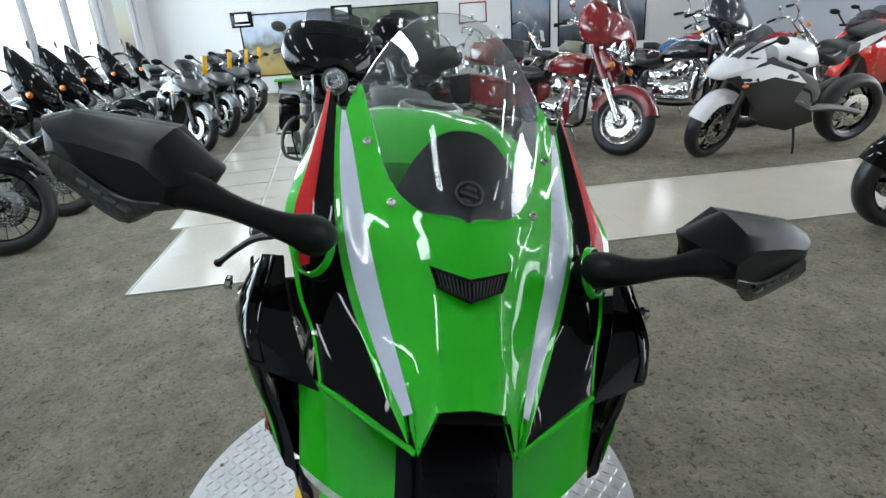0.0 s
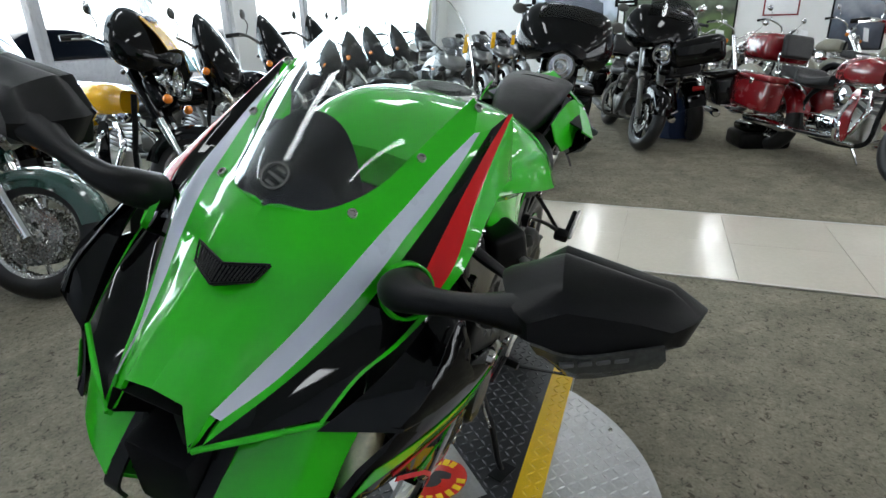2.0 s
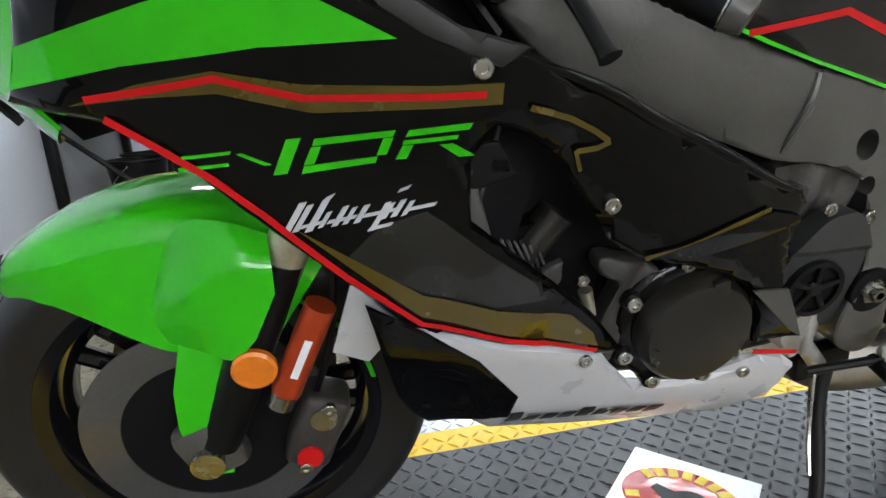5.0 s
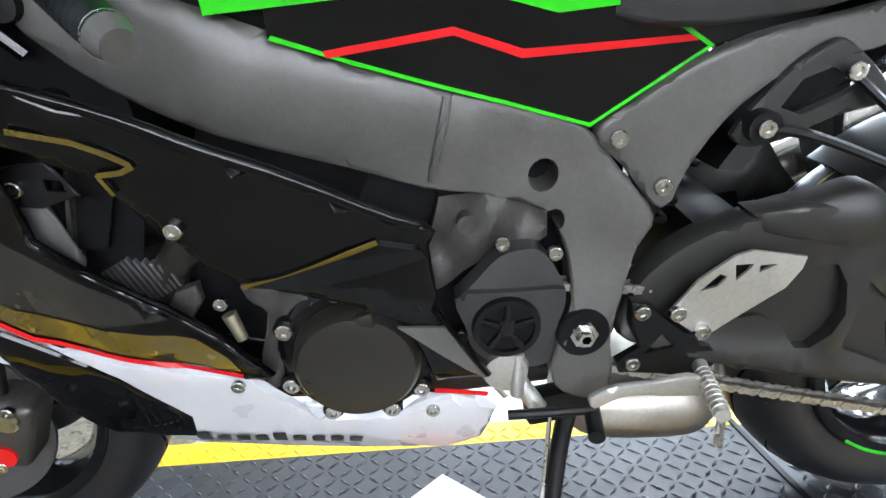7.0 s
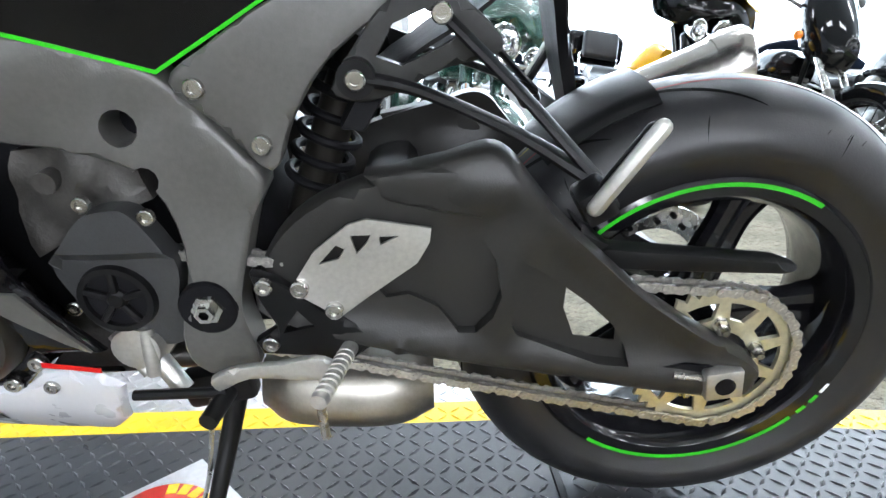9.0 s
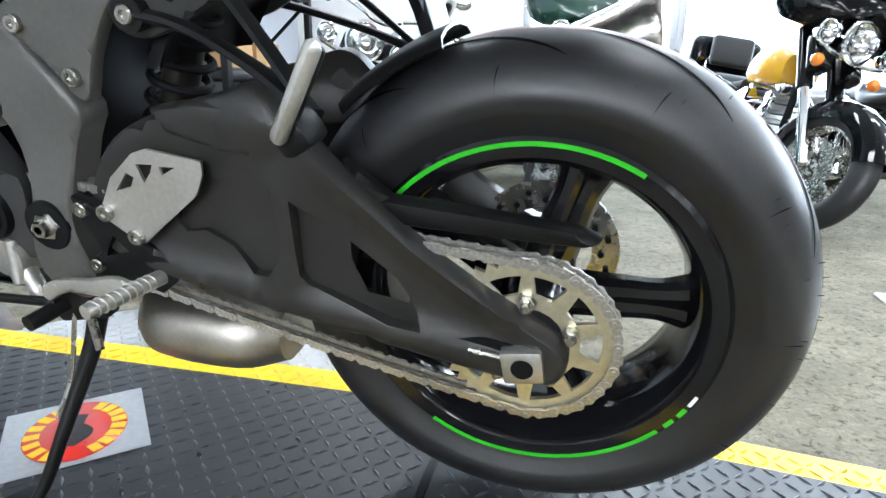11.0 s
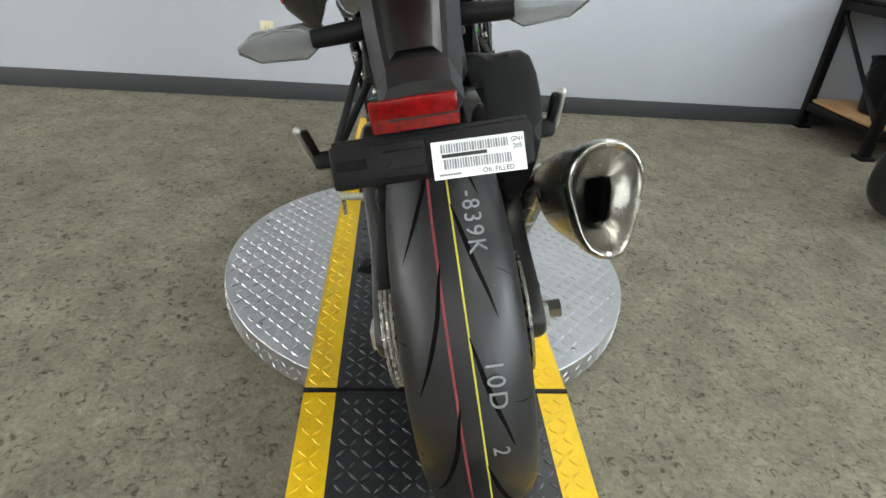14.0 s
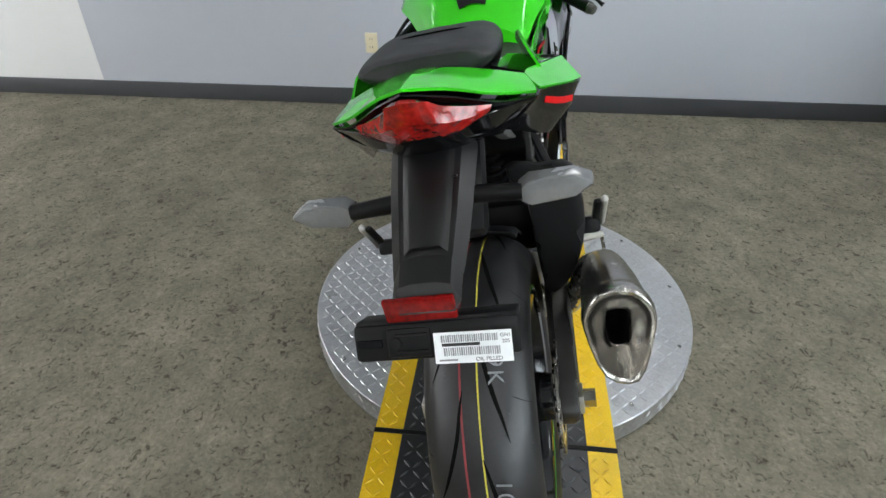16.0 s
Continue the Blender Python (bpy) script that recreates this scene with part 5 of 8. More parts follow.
    for _x0, _z0, _w in ((1.342, .650, .018), (1.318, .6525, .026), (1.285, .655, .030), (1.248, .656, .030), (1.282, .6405, .022), (1.252, .676, .010), (1.318, .6755, .008)):
        decal("script_bar", [(_x0, _z0), (_x0 - _w, _z0 + .003), (_x0 - _w - .003, _z0 + .0065), (_x0 - .003, _z0 + .0035)], WHITE, step=.012)
    for _i in range(9):
        _x0 = 1.115 - 0.025 * _i
        decal("lettering_bar", [(_x0, .292 - .001 * _i), (_x0 - .017, .292 - .001 * _i), (_x0 - .021, (.322 if _i in (0, 4) else .314) - .001 * _i), (_x0 - .004, (.322 if _i in (0, 4) else .314) - .001 * _i)], INK, lift=0.003, step=0.01)
    bolts([(1.041, _s * (side_y(1.041, .643) + .001), .643), (1.183, _s * (side_y(1.183, .787) + .001), .787), (1.411, _s * (side_y(1.40, .90) + .004), .905), (1.03, _s * (side_y(1.03, .42) + .001), .42), (.80, _s * (side_y(.80, .362) + .001), .362)], side, 0.95)
    part("inner_fairing", plate(B(), [(1.10, .90), (1.20, .965), (1.36, .960), (1.44, .93), (1.45, .80), (1.33, .66), (1.22, .52), (1.12, .56), (1.08, .70)], lambda u, v, s=_s: (u, s * (.135 + .25 * max(0, u - 1.25) * max(0, v - .7)), v), .004, .05, inward=_in), DARK, side, "matt black inner fairing")
    _b = loft(B(), flip([[(1.564, .143, .866), (1.525, .165, .889), (1.479, .186, .921), (1.434, .198, .954)], [(1.530, side_y(1.53, .872), .872), (1.50, side_y(1.50, .908), .908), (1.465, side_y(1.465, .933), .933), (1.43, side_y(1.43, .952), .952)]], _s), n=4, k=2)
    part("fairing_joint", thicken(_b, .003), GLOSS_BLACK, side, "gloss black joint panel")
    # inner duct wall of the vent, radiator edge
    # cables and screws in front of the bars
    for _pts, _r in (([(1.259, .150, .955), (1.242, .168, .897), (1.199, .170, .857), (1.150, .160, .800)], .008), ([(1.335, .150, .960), (1.301, .160, .917), (1.281, .164, .870), (1.228, .160, .826)], .006), ([(1.30, .150, .965), (1.262, .162, .905), (1.225, .166, .880), (1.170, .158, .838)], .0045)):
        part("control_cable", tube(B(), [(x, y * _s, z) for x, y, z in _pts], _r, seg=8, n=6), GLOSS_BLACK, side, "black control cable")
    part("cable_clip", lathe(B(), [(0, .012), (.014, .012), (.016, .008), (.016, -.01)], (1.152, _s * .160, .842), seg=20), GLOSS_BLACK, side)
    bolts([(1.323, _s * .158, .928), (1.347, _s * .160, .879), (1.270, _s * .150, .925)], side, .7)
    part("vent_wall", plate(B(), [(1.214, .714), (1.137, .724), (1.103, .70), (1.14, .60), (1.20, .60)], lambda u, v, s=_s: (u, s * 0.15, v), 0.004, 0.04, inward=_in), DARK, side, "dark inner duct")
    duct = part("duct_plate", plate(B(), [(1.225, .668), (1.169, .664), (1.160, .63), (1.152, .598), (1.167, .572), (1.192, .590), (1.215, .635)], lambda u, v, s=_s: (u, s * (.182 - .10 * abs(u - 1.19)), v), 0.006, 0.015, inward=_in, roll=.004, lip=.006), GUNMETAL, side, "grey painted duct plate")
    part("duct_bracket", plate(B(), [(1.205, .702), (1.176, .707), (1.152, .709), (1.129, .674), (1.169, .662), (1.212, .666)], lambda u, v, s=_s: (u, s * .186, v), 0.005, 0.012, [[(1.158, .692), (1.142, .690), (1.140, .678), (1.158, .680)]], inward=_in, roll=.002, lip=.004), MATT_BLACK, duct, "slotted black bracket")
    bolts([(1.186, _s * .187, .684)], duct, .9)
    part("top_duct", plate(B(), [(1.412, .942), (1.391, .926), (1.365, .908), (1.331, .889), (1.289, .867), (1.241, .844), (1.199, .818), (1.14, .80), (1.166, .785), (1.22, .806), (1.30, .850), (1.37, .880), (1.412, .896)], lambda u, v, s=_s: (u, s * (side_y(u, .86) - 0.012), v), 0.004, 0.02, inward=_in, roll=.004, lip=.006), DUCT_GREY, side, "dark grey air duct lip")

radiator = part("radiator", box(B(), (0.028, 0.34, 0.30), (1.185, 0, 0.62), (0, -14, 0), bev=0.009), GROOVE, bike, "dark finned radiator")
for _i in range(16):
    part("radiator_fin", box(B(), (0.004, 0.004, 0.27), (1.168, 0.04 + 0.008 * _i, 0.62), (0, -14, 0)), CASTING, radiator)
cooler = part("oil_cooler", plate(B(), [(1.150, .580), (1.085, .594), (1.074, .552), (1.120, .505), (1.173, .546)], lambda u, v: (u, .130, v), .04, .03), GROOVE, bike, "dark finned oil cooler")
for _i in range(11):
    _k = _i / 10
    part("cooler_fin", box(B(), (.0035, .014, .058 - .006 * abs(_i - 5)), (1.155 - .070 * _k, .134, .552 + .004 * _k), (0, 24, 0), bev=.001), GUNMETAL, cooler)
part("radiator_stay", plate(B(), [(1.084, .54), (1.059, .548), (1.058, .524), (1.08, .492), (1.103, .510)], lambda u, v: (u, .150 + .12 * (u - 1.08), v), .012, .012, roll=.003, lip=.004), CASTING, bike, "cast radiator stay")
for _s in (-1, 1):
    part("exhaust_header", tube(B(), [(1.06, _s * 0.12, 0.60), (1.10, _s * 0.12, 0.54), (1.10, _s * 0.11, 0.44), (1.03, _s * 0.08, 0.36), (0.85, _s * 0.05, 0.31), (0.62, 0, 0.28)], 0.021, seg=14), COVER, bike, "dark heat-tinted exhaust header")

# -- frame, engine, swingarm --


def flat(y, s=1):
    return lambda u, v: (u, s * y, v)


FRAME = [(1.15, .905), (1.08, .868), (.973, .826), (.876, .786), (.762, .749), (.684, .728), (.622, .702), (.575, .648), (.531, .592), (.548, .551), (.562, .50), (.574, .442), (.566, .39), (.570, .355), (.60, .342), (.639, .367), (.646, .413), (.626, .492), (.638, .567), (.665, .609), (.725, .630), (.798, .643), (.877, .673), (1.0, .717), (1.09, .768), (1.16, .84)]
HOLES = [[(.666 + .018 * math.cos(a), .650 + .019 * math.sin(a)) for a in [2 * math.pi * i / 14 for i in range(14)]], [(.652 + .014 * math.cos(a), .595 + .015 * math.sin(a)) for a in [2 * math.pi * i / 12 for i in range(12)]]]


def frame_y(u, v):
    return 0.115 + 0.05 * min(1, max(0, (u - 0.62) / 0.38)) + 0.032 * min(1, max(0, (0.66 - v) / 0.2)) - 0.006 * math.exp(-((v - 0.55) / 0.05) ** 2) - 0.009 * min(1.0, ((v - 0.668 - 0.29 * (u - 0.62)) / 0.06) ** 2) * min(1, max(0, (u - 0.68) / 0.1))


for _s in (1, -1):
    fr = part("main_frame", plate(B(), smooth([(*p, 0) for p in FRAME], 3, True), lambda u, v: (u, _s * frame_y(u, v), v), 0.045, 0.022, HOLES, inward=lambda u, v: (0, -_s, 0), roll=0.004, lip=0.007), SATIN, bike, "satin dark aluminium twin-spar frame", sharp=40)
    part("weld_rib", tube(B(), [(.772, _s * (frame_y(.77, .742) - .001), .742), (.778, _s * (frame_y(.778, .71) + .002), .71), (.785, _s * (frame_y(.785, .68) + .002), .68), (.790, _s * (frame_y(.79, .652) - .001), .652)], 0.0055, seg=8), SATIN, fr)
    SUB = [(.609, .693), (.565, .727), (.513, .759), (.459, .781), (.403, .795), (.30, .812), (.19, .838), (.205, .806), (.287, .769), (.336, .763), (.393, .750), (.433, .725), (.465, .695), (.495, .650), (.522, .599), (.568, .648)]
    sub = part("subframe_cover", plate(B(), smooth([(*p, 0) for p in SUB], 4, True), lambda u, v: (u, _s * (0.118 - 0.10 * max(0, .60 - u) * max(0, v - .60) / .2), v), 0.018, 0.012, inward=lambda u, v: (0, -_s, 0), roll=0.004, lip=0.006), SATIN, bike, "dark subframe side cover", sharp=40)
    bolts([(.584, _s * .1175, .687), (.527, _s * .1185, .629)], sub, 1.15)
    # rear peg bracket
    br = part("peg_bracket", tube(B(), [(.341, _s * .115, .752), (.27, _s * .15, .685), (.198, _s * .188, .610)], 0.009, seg=8, flat=0.6), MATT_BLACK, bike, "black triangular footpeg bracket")
    part("bracket_plate", plate(B(), smooth([(p[0], p[1], 0) for p in ((.452, .682), (.424, .725), (.400, .755), (.363, .779), (.343, .779), (.294, .741), (.283, .714), (.339, .699), (.385, .677), (.425, .668))], 3, True), flat(.113 * _s), 0.012, 0.014, [[(.405, .712), (.387, .742), (.357, .754), (.318, .733), (.345, .718), (.380, .703)]], inward=lambda u, v: (0, -_s, 0), roll=.003, lip=.005), DUCT_GREY, br, "dark grey open bracket plate")
    part("bracket_arm", tube(B(), [(.43, _s * .115, .695), (.36, _s * .125, .680), (.27, _s * .155, .645), (.198, _s * .188, .607)], [.014, .010, .010, .013], seg=8, flat=0.6), MATT_BLACK, br)
    part("bracket_boss", cyl(B(), (.425, _s * .10, .694), (.425, _s * .128, .694), 0.019, seg=18), MATT_BLACK, br)
    bolts([(.341, _s * .126, .752), (.425, _s * .127, .694)], br, 1.15)
    peg = part("rear_peg_mount", box(B(), (0.034, 0.045, 0.034), (.205, _s * .207, .598), (0, 30, 0), bev=0.008), MATT_BLACK, bike)
    part("passenger_peg", box(B(), (0.016, 0.014, 0.102), (.188, _s * .236, .637), (-4 * _s, -32, 0), bev=0.008, seg=3), ALU, peg, "folded aluminium passenger peg")
    part("peg_rubber", box(B(), (0.012, 0.016, 0.075), (.184, _s * .224, .642), (-4 * _s, -32, 0), bev=0.006), MATT_BLACK, peg)
    # rider peg, heel guard
    hg = part("heel_guard", plate(B(), [(.509, .481), (.481, .523), (.443, .553), (.423, .559), (.356, .547), (.358, .531), (.372, .506), (.429, .464), (.458, .441), (.478, .450), (.505, .470)], flat(.156 * _s), 0.004, 0.015,
              [[(.478, .507), (.457, .530), (.448, .525), (.456, .513)], [(.441, .541), (.419, .541), (.424, .532), (.436, .519)], [(.411, .539), (.390, .539), (.410, .529)]], inward=lambda u, v: (0, -_s, 0)), ALU, bike, "brushed aluminium heel guard")
    bolts([(.501, _s * .157, .479), (.466, _s * .157, .450)], hg, 1.15)
    ph_ = part("peg_hanger", plate(B(), [(.556, .494), (.530, .485), (.473, .438), (.432, .414), (.432, .389), (.463, .365), (.501, .378), (.558, .384), (.564, .402), (.536, .421), (.553, .461)], flat(.150 * _s), 0.014, 0.014, [[(.510, .445), (.493, .423), (.530, .414), (.521, .430)]], inward=lambda u, v: (0, -_s, 0), roll=.004, lip=.006), MATT_BLACK, bike, "black footpeg hanger")
    bolts([(.542, _s * .151, .479), (.545, _s * .151, .402)], ph_, 1.1)
    fp = part("rider_peg", cyl(B(), (.455, _s * .15, .392), (.475, _s * .250, .400), 0.0100, 0.009, 12), ALU, bike, "knurled aluminium rider peg")
    for _i in range(9):
        part("peg_ridge", lathe(B(), [(0.0085, 0.001), (0.0112, 0.0), (0.0085, -0.001)], (.4585 + .0018 * _i, _s * (.168 + .009 * _i), .3935 + .0007 * _i), seg=10), ALU, fp)
    part("peg_feeler", cyl(B(), (.474, _s * .245, .40), (.472, _s * .25, .352), 0.005, seg=8), STEEL, fp)

part("pivot_nut", lathe(B(), [(0.006, 0.162), (0.011, 0.162), (0.012, 0.152), (0.018, 0.152), (0.020, 0.147), (0.026, 0.146), (0.028, 0.135)], (.610, 0, .449), seg=6), STEEL, bike, "swingarm pivot nut")
# near-black disc painted for the shaded hole round the pivot nut
part("pivot_hole_shade", lathe(B(), [(0.0, 0.1475), (0.027, 0.1485), (0.031, 0.1495), (0.033, 0.148), (0.034, 0.14)], (.610, 0, .449), seg=28), DARK, bike)

engine = part("engine_block", box(B(), (0.30, 0.19, 0.26), (.84, 0, .53), (0, 10, 0), bev=0.02), DARK, bike, "dark engine block")
part("gearbox", box(B(), (0.19, 0.16, 0.33), (.640, 0, .535), (0, 4, 0), bev=0.025, seg=3), DARK, engine, "dark gearbox housing")
part("cylinder_head", box(B(), (0.20, 0.20, 0.14), (.95, 0, .68), (0, -20, 0), bev=0.02), MATT_BLACK, engine, "dark cylinder head")
part("crankcase_side", plate(B(), [(.783, .628), (.749, .632), (.700, .632), (.66, .612), (.655, .57), (.717, .555), (.758, .525), (.795, .505), (.80, .56)], lambda u, v: (u, .118 + .008 * math.sin(u * 90) * math.sin(v * 75) + .012 * math.exp(-(((u - .73) / .015) ** 2 + ((v - .585) / .02) ** 2)), v), 0.04, 0.014), CASTING, engine, "grey crankcase casting")
part("casting_bolt_boss", cyl(B(), (.752, .11, .597), (.752, .132, .597), .012, seg=14), CASTING, engine)
part("crankcase_front", plate(B(), smooth([(1.010, .545, 0), (.966, .538, 0), (.922, .515, 0), (.945, .500, 0), (.968, .478, 0), (.985, .40, 0), (1.01, .42, 0), (.986, .507, 0), (1.008, .522, 0)], 3, True), lambda u, v: (u, .150 + .006 * math.sin(u * 110 + v * 60), v), .03, .012, roll=.003, lip=.005), CASTING, engine, "grey crankcase casting", sharp=50)
cover = part("clutch_cover", lathe(B(), [(0, .189), (.055, .188), (.068, .184), (.075, .174), (.077, .150)], (.887, 0, .444), seg=56), COVER, engine, "round dark engine cover")
part("cover_flange", lathe(B(), [(.076, .157), (.084, .1565), (.092, .154), (.0965, .149), (.097, .13)], (.887, 0, .444), seg=56), GLOSS_BLACK, cover, "gloss black bolted flange")
_ring = [(.887 + .092 * math.cos(radians(a)), .444 + .092 * math.sin(radians(a))) for a in (27, -24, -65, -113, -143, -178, 126, 78)]
bolts([(x, .158, z) for x, z in _ring], cover, 1.15)
for _p in _ring:
    part("bolt_lug", cyl(B(), (_p[0], .13, _p[1]), (_p[0], .158, _p[1]), .0135, seg=14), GLOSS_BLACK, cover)
part("cover_notch", box(B(), (.022, .012, .022), (.872, .180, .508), (0, 12, 0), bev=.004), COVER, cover)
spc = part("sprocket_cover", plate(B(), smooth([(.718, .564, 0), (.69, .572, 0), (.668, .568, 0), (.645, .533, 0), (.634, .498, 0), (.644, .45, 0), (.649, .398, 0), (.707, .400, 0), (.746, .430, 0), (.756, .466, 0), (.768, .505, 0), (.745, .535, 0)], 3, True), lambda u, v: (u, .146 - .9 * ((u - .70) ** 2 + (v - .49) ** 2) + (.010 if v > .515 else 0), v), 0.03, 0.012), ENGINE_GREY, engine, "black sprocket cover", sharp=30)
# flat near-black disc: the well's shade as colour
part("cover_well_shade", lathe(B(), [(0, .1455), (.036, .1465)], (.706, 0, .466), seg=30), DARK, spc)
for _i in range(5):
    _a = radians(72 * _i + 20)
    part("cover_web", box(B(), (.026, .008, .008), (.706 + .022 * math.cos(_a), .149, .466 + .022 * math.sin(_a)), (0, -math.degrees(_a), 0), bev=.002), MATT_BLACK, spc)
part("cover_hub", lathe(B(), [(0, .154), (.008, .154), (.012, .150), (.012, .145)], (.706, 0, .466), seg=20), MATT_BLACK, spc)
part("cover_ring", lathe(B(), [(.034, .145), (.034, .153), (.041, .153), (.043, .143)], (.706, 0, .466), seg=30), MATT_BLACK, spc)
bolts([(.714, .142, .578), (.652, .142, .562), (.762, .138, .45)], spc, 1.0)
part("brass_fitting", cyl(B(), (1.030, .15, .508), (1.020, .152, .474), .009, .007, 12), GOLDISH, engine, "brass hose fitting")
bolts([(1.036, .152, .524)], engine, .9)
part("cylinder_block", box(B(), (.15, .20, .24), (1.045, 0, .56), (0, -14, 0), bev=.012), DARK, engine, "dark front of the cylinder block")
part("water_pump", lathe(B(), [(0, .15), (.028, .148), (.034, .13), (.034, .10)], (.705, 0, .395), seg=24), ALU, engine, "cast water pump cover")
for _p, _q, _r in (((.70, .13, .39), (.66, .15, .335), .012), ((.74, .12, .40), (.70, .14, .355), .010), ((.69, .14, .42), (.69, .15, .36), .009)):
    part("hose_stub", cyl(B(), _p, _q, _r, seg=12), ALU, engine)
part("sump", box(B(), (.24, .18, .10), (.83, 0, .365), bev=.02), CASTING, engine)

# shift lever and side stand
part("shift_rod", cyl(B(), (.706, .175, .350), (.595, .182, .358), .0065, seg=10), MATT_BLACK, bike)
part("shift_arm", plate(B(), smooth([(p[0], p[1], 0) for p in ((.607, .382), (.574, .397), (.530, .401), (.488, .408), (.465, .396), (.463, .377), (.500, .376), (.564, .380), (.600, .364))], 3, True), lambda u, v: (u, .190, v), .008, .012, inward=lambda u, v: (0, -1, 0), roll=.003, lip=.004), ALU, bike, "aluminium shift lever")
part("shift_toe", cyl(B(), (.598, .172, .350), (.606, .222, .350), .0105, seg=14), MATT_BLACK, bike)
stand = part("side_stand", tube(B(), [(.612, .120, .300), (.626, .142, .245), (.650, .205, .150), (.672, .240, .085), (.684, .262, .058)], [.014, .0125, .010, .009, .008], seg=12), MATT_BLACK, bike, "black side stand holding the bike up")
part("stand_foot", box(B(), (.075, .045, .007), (.690, .265, .058), (12, 0, -20), bev=.002), MATT_BLACK, stand)
part("stand_bracket", box(B(), (.09, .03, .05), (.630, .120, .318), (0, 10, 0), bev=.008), MATT_BLACK, stand)
part("stand_spring", tube(B(), [(.640, .132, .305), (.650, .165, .215), (.662, .198, .165)], .0035, seg=6), STEEL, stand)

# swingarm
SW = [(.561, .435), (.550, .490), (.520, .535), (.475, .570), (.407, .597), (.340, .614), (.297, .626), (.272, .617), (.253, .594), (.219, .552), (.157, .491), (.112, .448), (.048, .402), (-.033, .350), (-.044, .322), (-.024, .289), (.046, .295), (.131, .311), (.206, .332), (.284, .350), (.364, .368), (.434, .388), (.50, .408)]
SWH = [[(.262, .505), (.208, .462), (.150, .415), (.128, .375), (.122, .350), (.160, .356), (.258, .396), (.266, .410)], [(.400, .520), (.300, .524), (.286, .500), (.279, .456), (.288, .428), (.308, .404), (.328, .404), (.352, .438), (.384, .456), (.410, .452), (.420, .466)]]


def arm_y(u, v):
    """The swingarm's outer face: a proud upper spar and a proud lower bar, a hollow between, thinner towards the pivot."""
    spar = math.exp(-((v - .365 - .82 * u + .9 * max(0, u - .27)) / .030) ** 2) * (1 if u < .30 else max(0, 1 - (u - .30) / .08))
    bar = math.exp(-((v - .312 - .20 * max(0, u)) / .026) ** 2)
    web = math.exp(-((u - .275 + .25 * (v - .45)) / .030) ** 2)
    return .138 + .016 * max(spar, bar, .8 * web) - .10 * max(0, u - .44)


for _s in (1, -1):
    sw = part("swingarm", plate(B(), smooth([(*p, 0) for p in SW], 3, True), lambda u, v: (u, _s * arm_y(u, v), v), 0.034, 0.013, SWH, inward=lambda u, v: (0, -_s, 0), roll=0.010, lip=0.012), SWARM, bike, "satin black aluminium swingarm", sharp=40)
    part("swingarm_pocket", plate(B(), smooth([(.425, .525, 0), (.30, .54, 0), (.270, .46, 0), (.315, .39, 0), (.43, .43, 0)], 3, True), lambda u, v: (u, _s * (.131 - .5 * max(0, .47 - v) * max(0, u - .30)), v), .002, .014, inward=lambda u, v: (0, -_s, 0)), SWARM, sw, "hollow black inner wall")
    part("swingarm_brace", plate(B(), [(.425, .598), (.412, .570), (.355, .560), (.302, .548), (.284, .572), (.300, .605), (.36, .608)], lambda u, v: (u, _s * (.146 - .16 * max(0, u - .36)), v), .03, .014, inward=lambda u, v: (0, -_s, 0), roll=.007, lip=.010), SWARM, sw, sharp=40)
    part("swingarm_web", plate(B(), [(.275, .515), (.19, .462), (.140, .42), (.108, .345), (.16, .348), (.275, .390)], lambda u, v: (u, _s * .1325, v), .002, .016, [[(.203, .456), (.176, .434), (.139, .397), (.138, .378), (.189, .387), (.204, .428)]], inward=lambda u, v: (0, -_s, 0)), SWARM, sw)
    blk = part("axle_block", box(B(), (.046, .020, .042), (0.004, _s * .152, .325), (0, 8, 0), bev=.003), ALU, sw, "aluminium chain adjuster block")
    part("adjuster_bolt", cyl(B(), (.025, _s * .150, .329), (.066, _s * .150, .336), .0045, seg=8), STEEL, sw)
    # on the left a near-black disc paints the shade of the axle hole
    part("axle_hole_disc", cyl(B(), (.004, _s * .155, .325), (.004, _s * .1635, .325), .0125, seg=18), DARK if _s > 0 else STEEL, sw)
    # flat near-black sheet: the shade of the arm's end cavity, put into colour
    part("cavity_shade", plate(B(), [(.095, .345), (.05, .350), (-.025, .338), (-.034, .310), (.03, .304), (.095, .318)], flat(.1475 * _s), .004, .03, inward=lambda u, v: (0, -_s, 0)), DARK, sw)
part("axle_nut", cyl(B(), (0, -.155, .33), (0, -.185, .33), .018, seg=6), STEEL, bike)
part("swingarm_bridge", box(B(), (.07, .24, .12), (.40, 0, .50), (0, 15, 0), bev=.02), MATT_BLACK, bike)
part("chain_guard", plate(B(), [(.205, .545), (.156, .503), (.06, .492), (-.041, .480), (-.070, .468), (-.052, .457), (.05, .463), (.144, .470), (.185, .500)], lambda u, v: (u, .126 + .06 * (v - .47), v), .022, .02, inward=lambda u, v: (0, -1, 0), roll=.008, lip=.010), MATT_BLACK, bike, "black chain guard")
part("shock_body", cyl(B(), (.43, 0, .72), (.52, 0, .50), .024, seg=20), COVER, bike)
for _i in range(6):
    part("shock_spring", lathe(B(), [(.036 + .006 * math.cos(a), .006 * math.sin(a)) for a in [2 * math.pi * k / 8 for k in range(8)]], axis="Z", seg=24, closed=True), DARK, bike, m=pose(.445 + .011 * _i, 0, .685 - .027 * _i, 0, -22, 0))
_b = loft(B(), [[((.349 - d) * math.cos(radians(a)), y, .335 + (.349 - d) * math.sin(radians(a))) for a in (48, 54, 60, 66, 72)] for y, d in ((-.074, .016), (-.064, .006), (-.035, 0), (0, -.002), (.035, 0), (.064, .006), (.074, .016))], n=3, k=2)
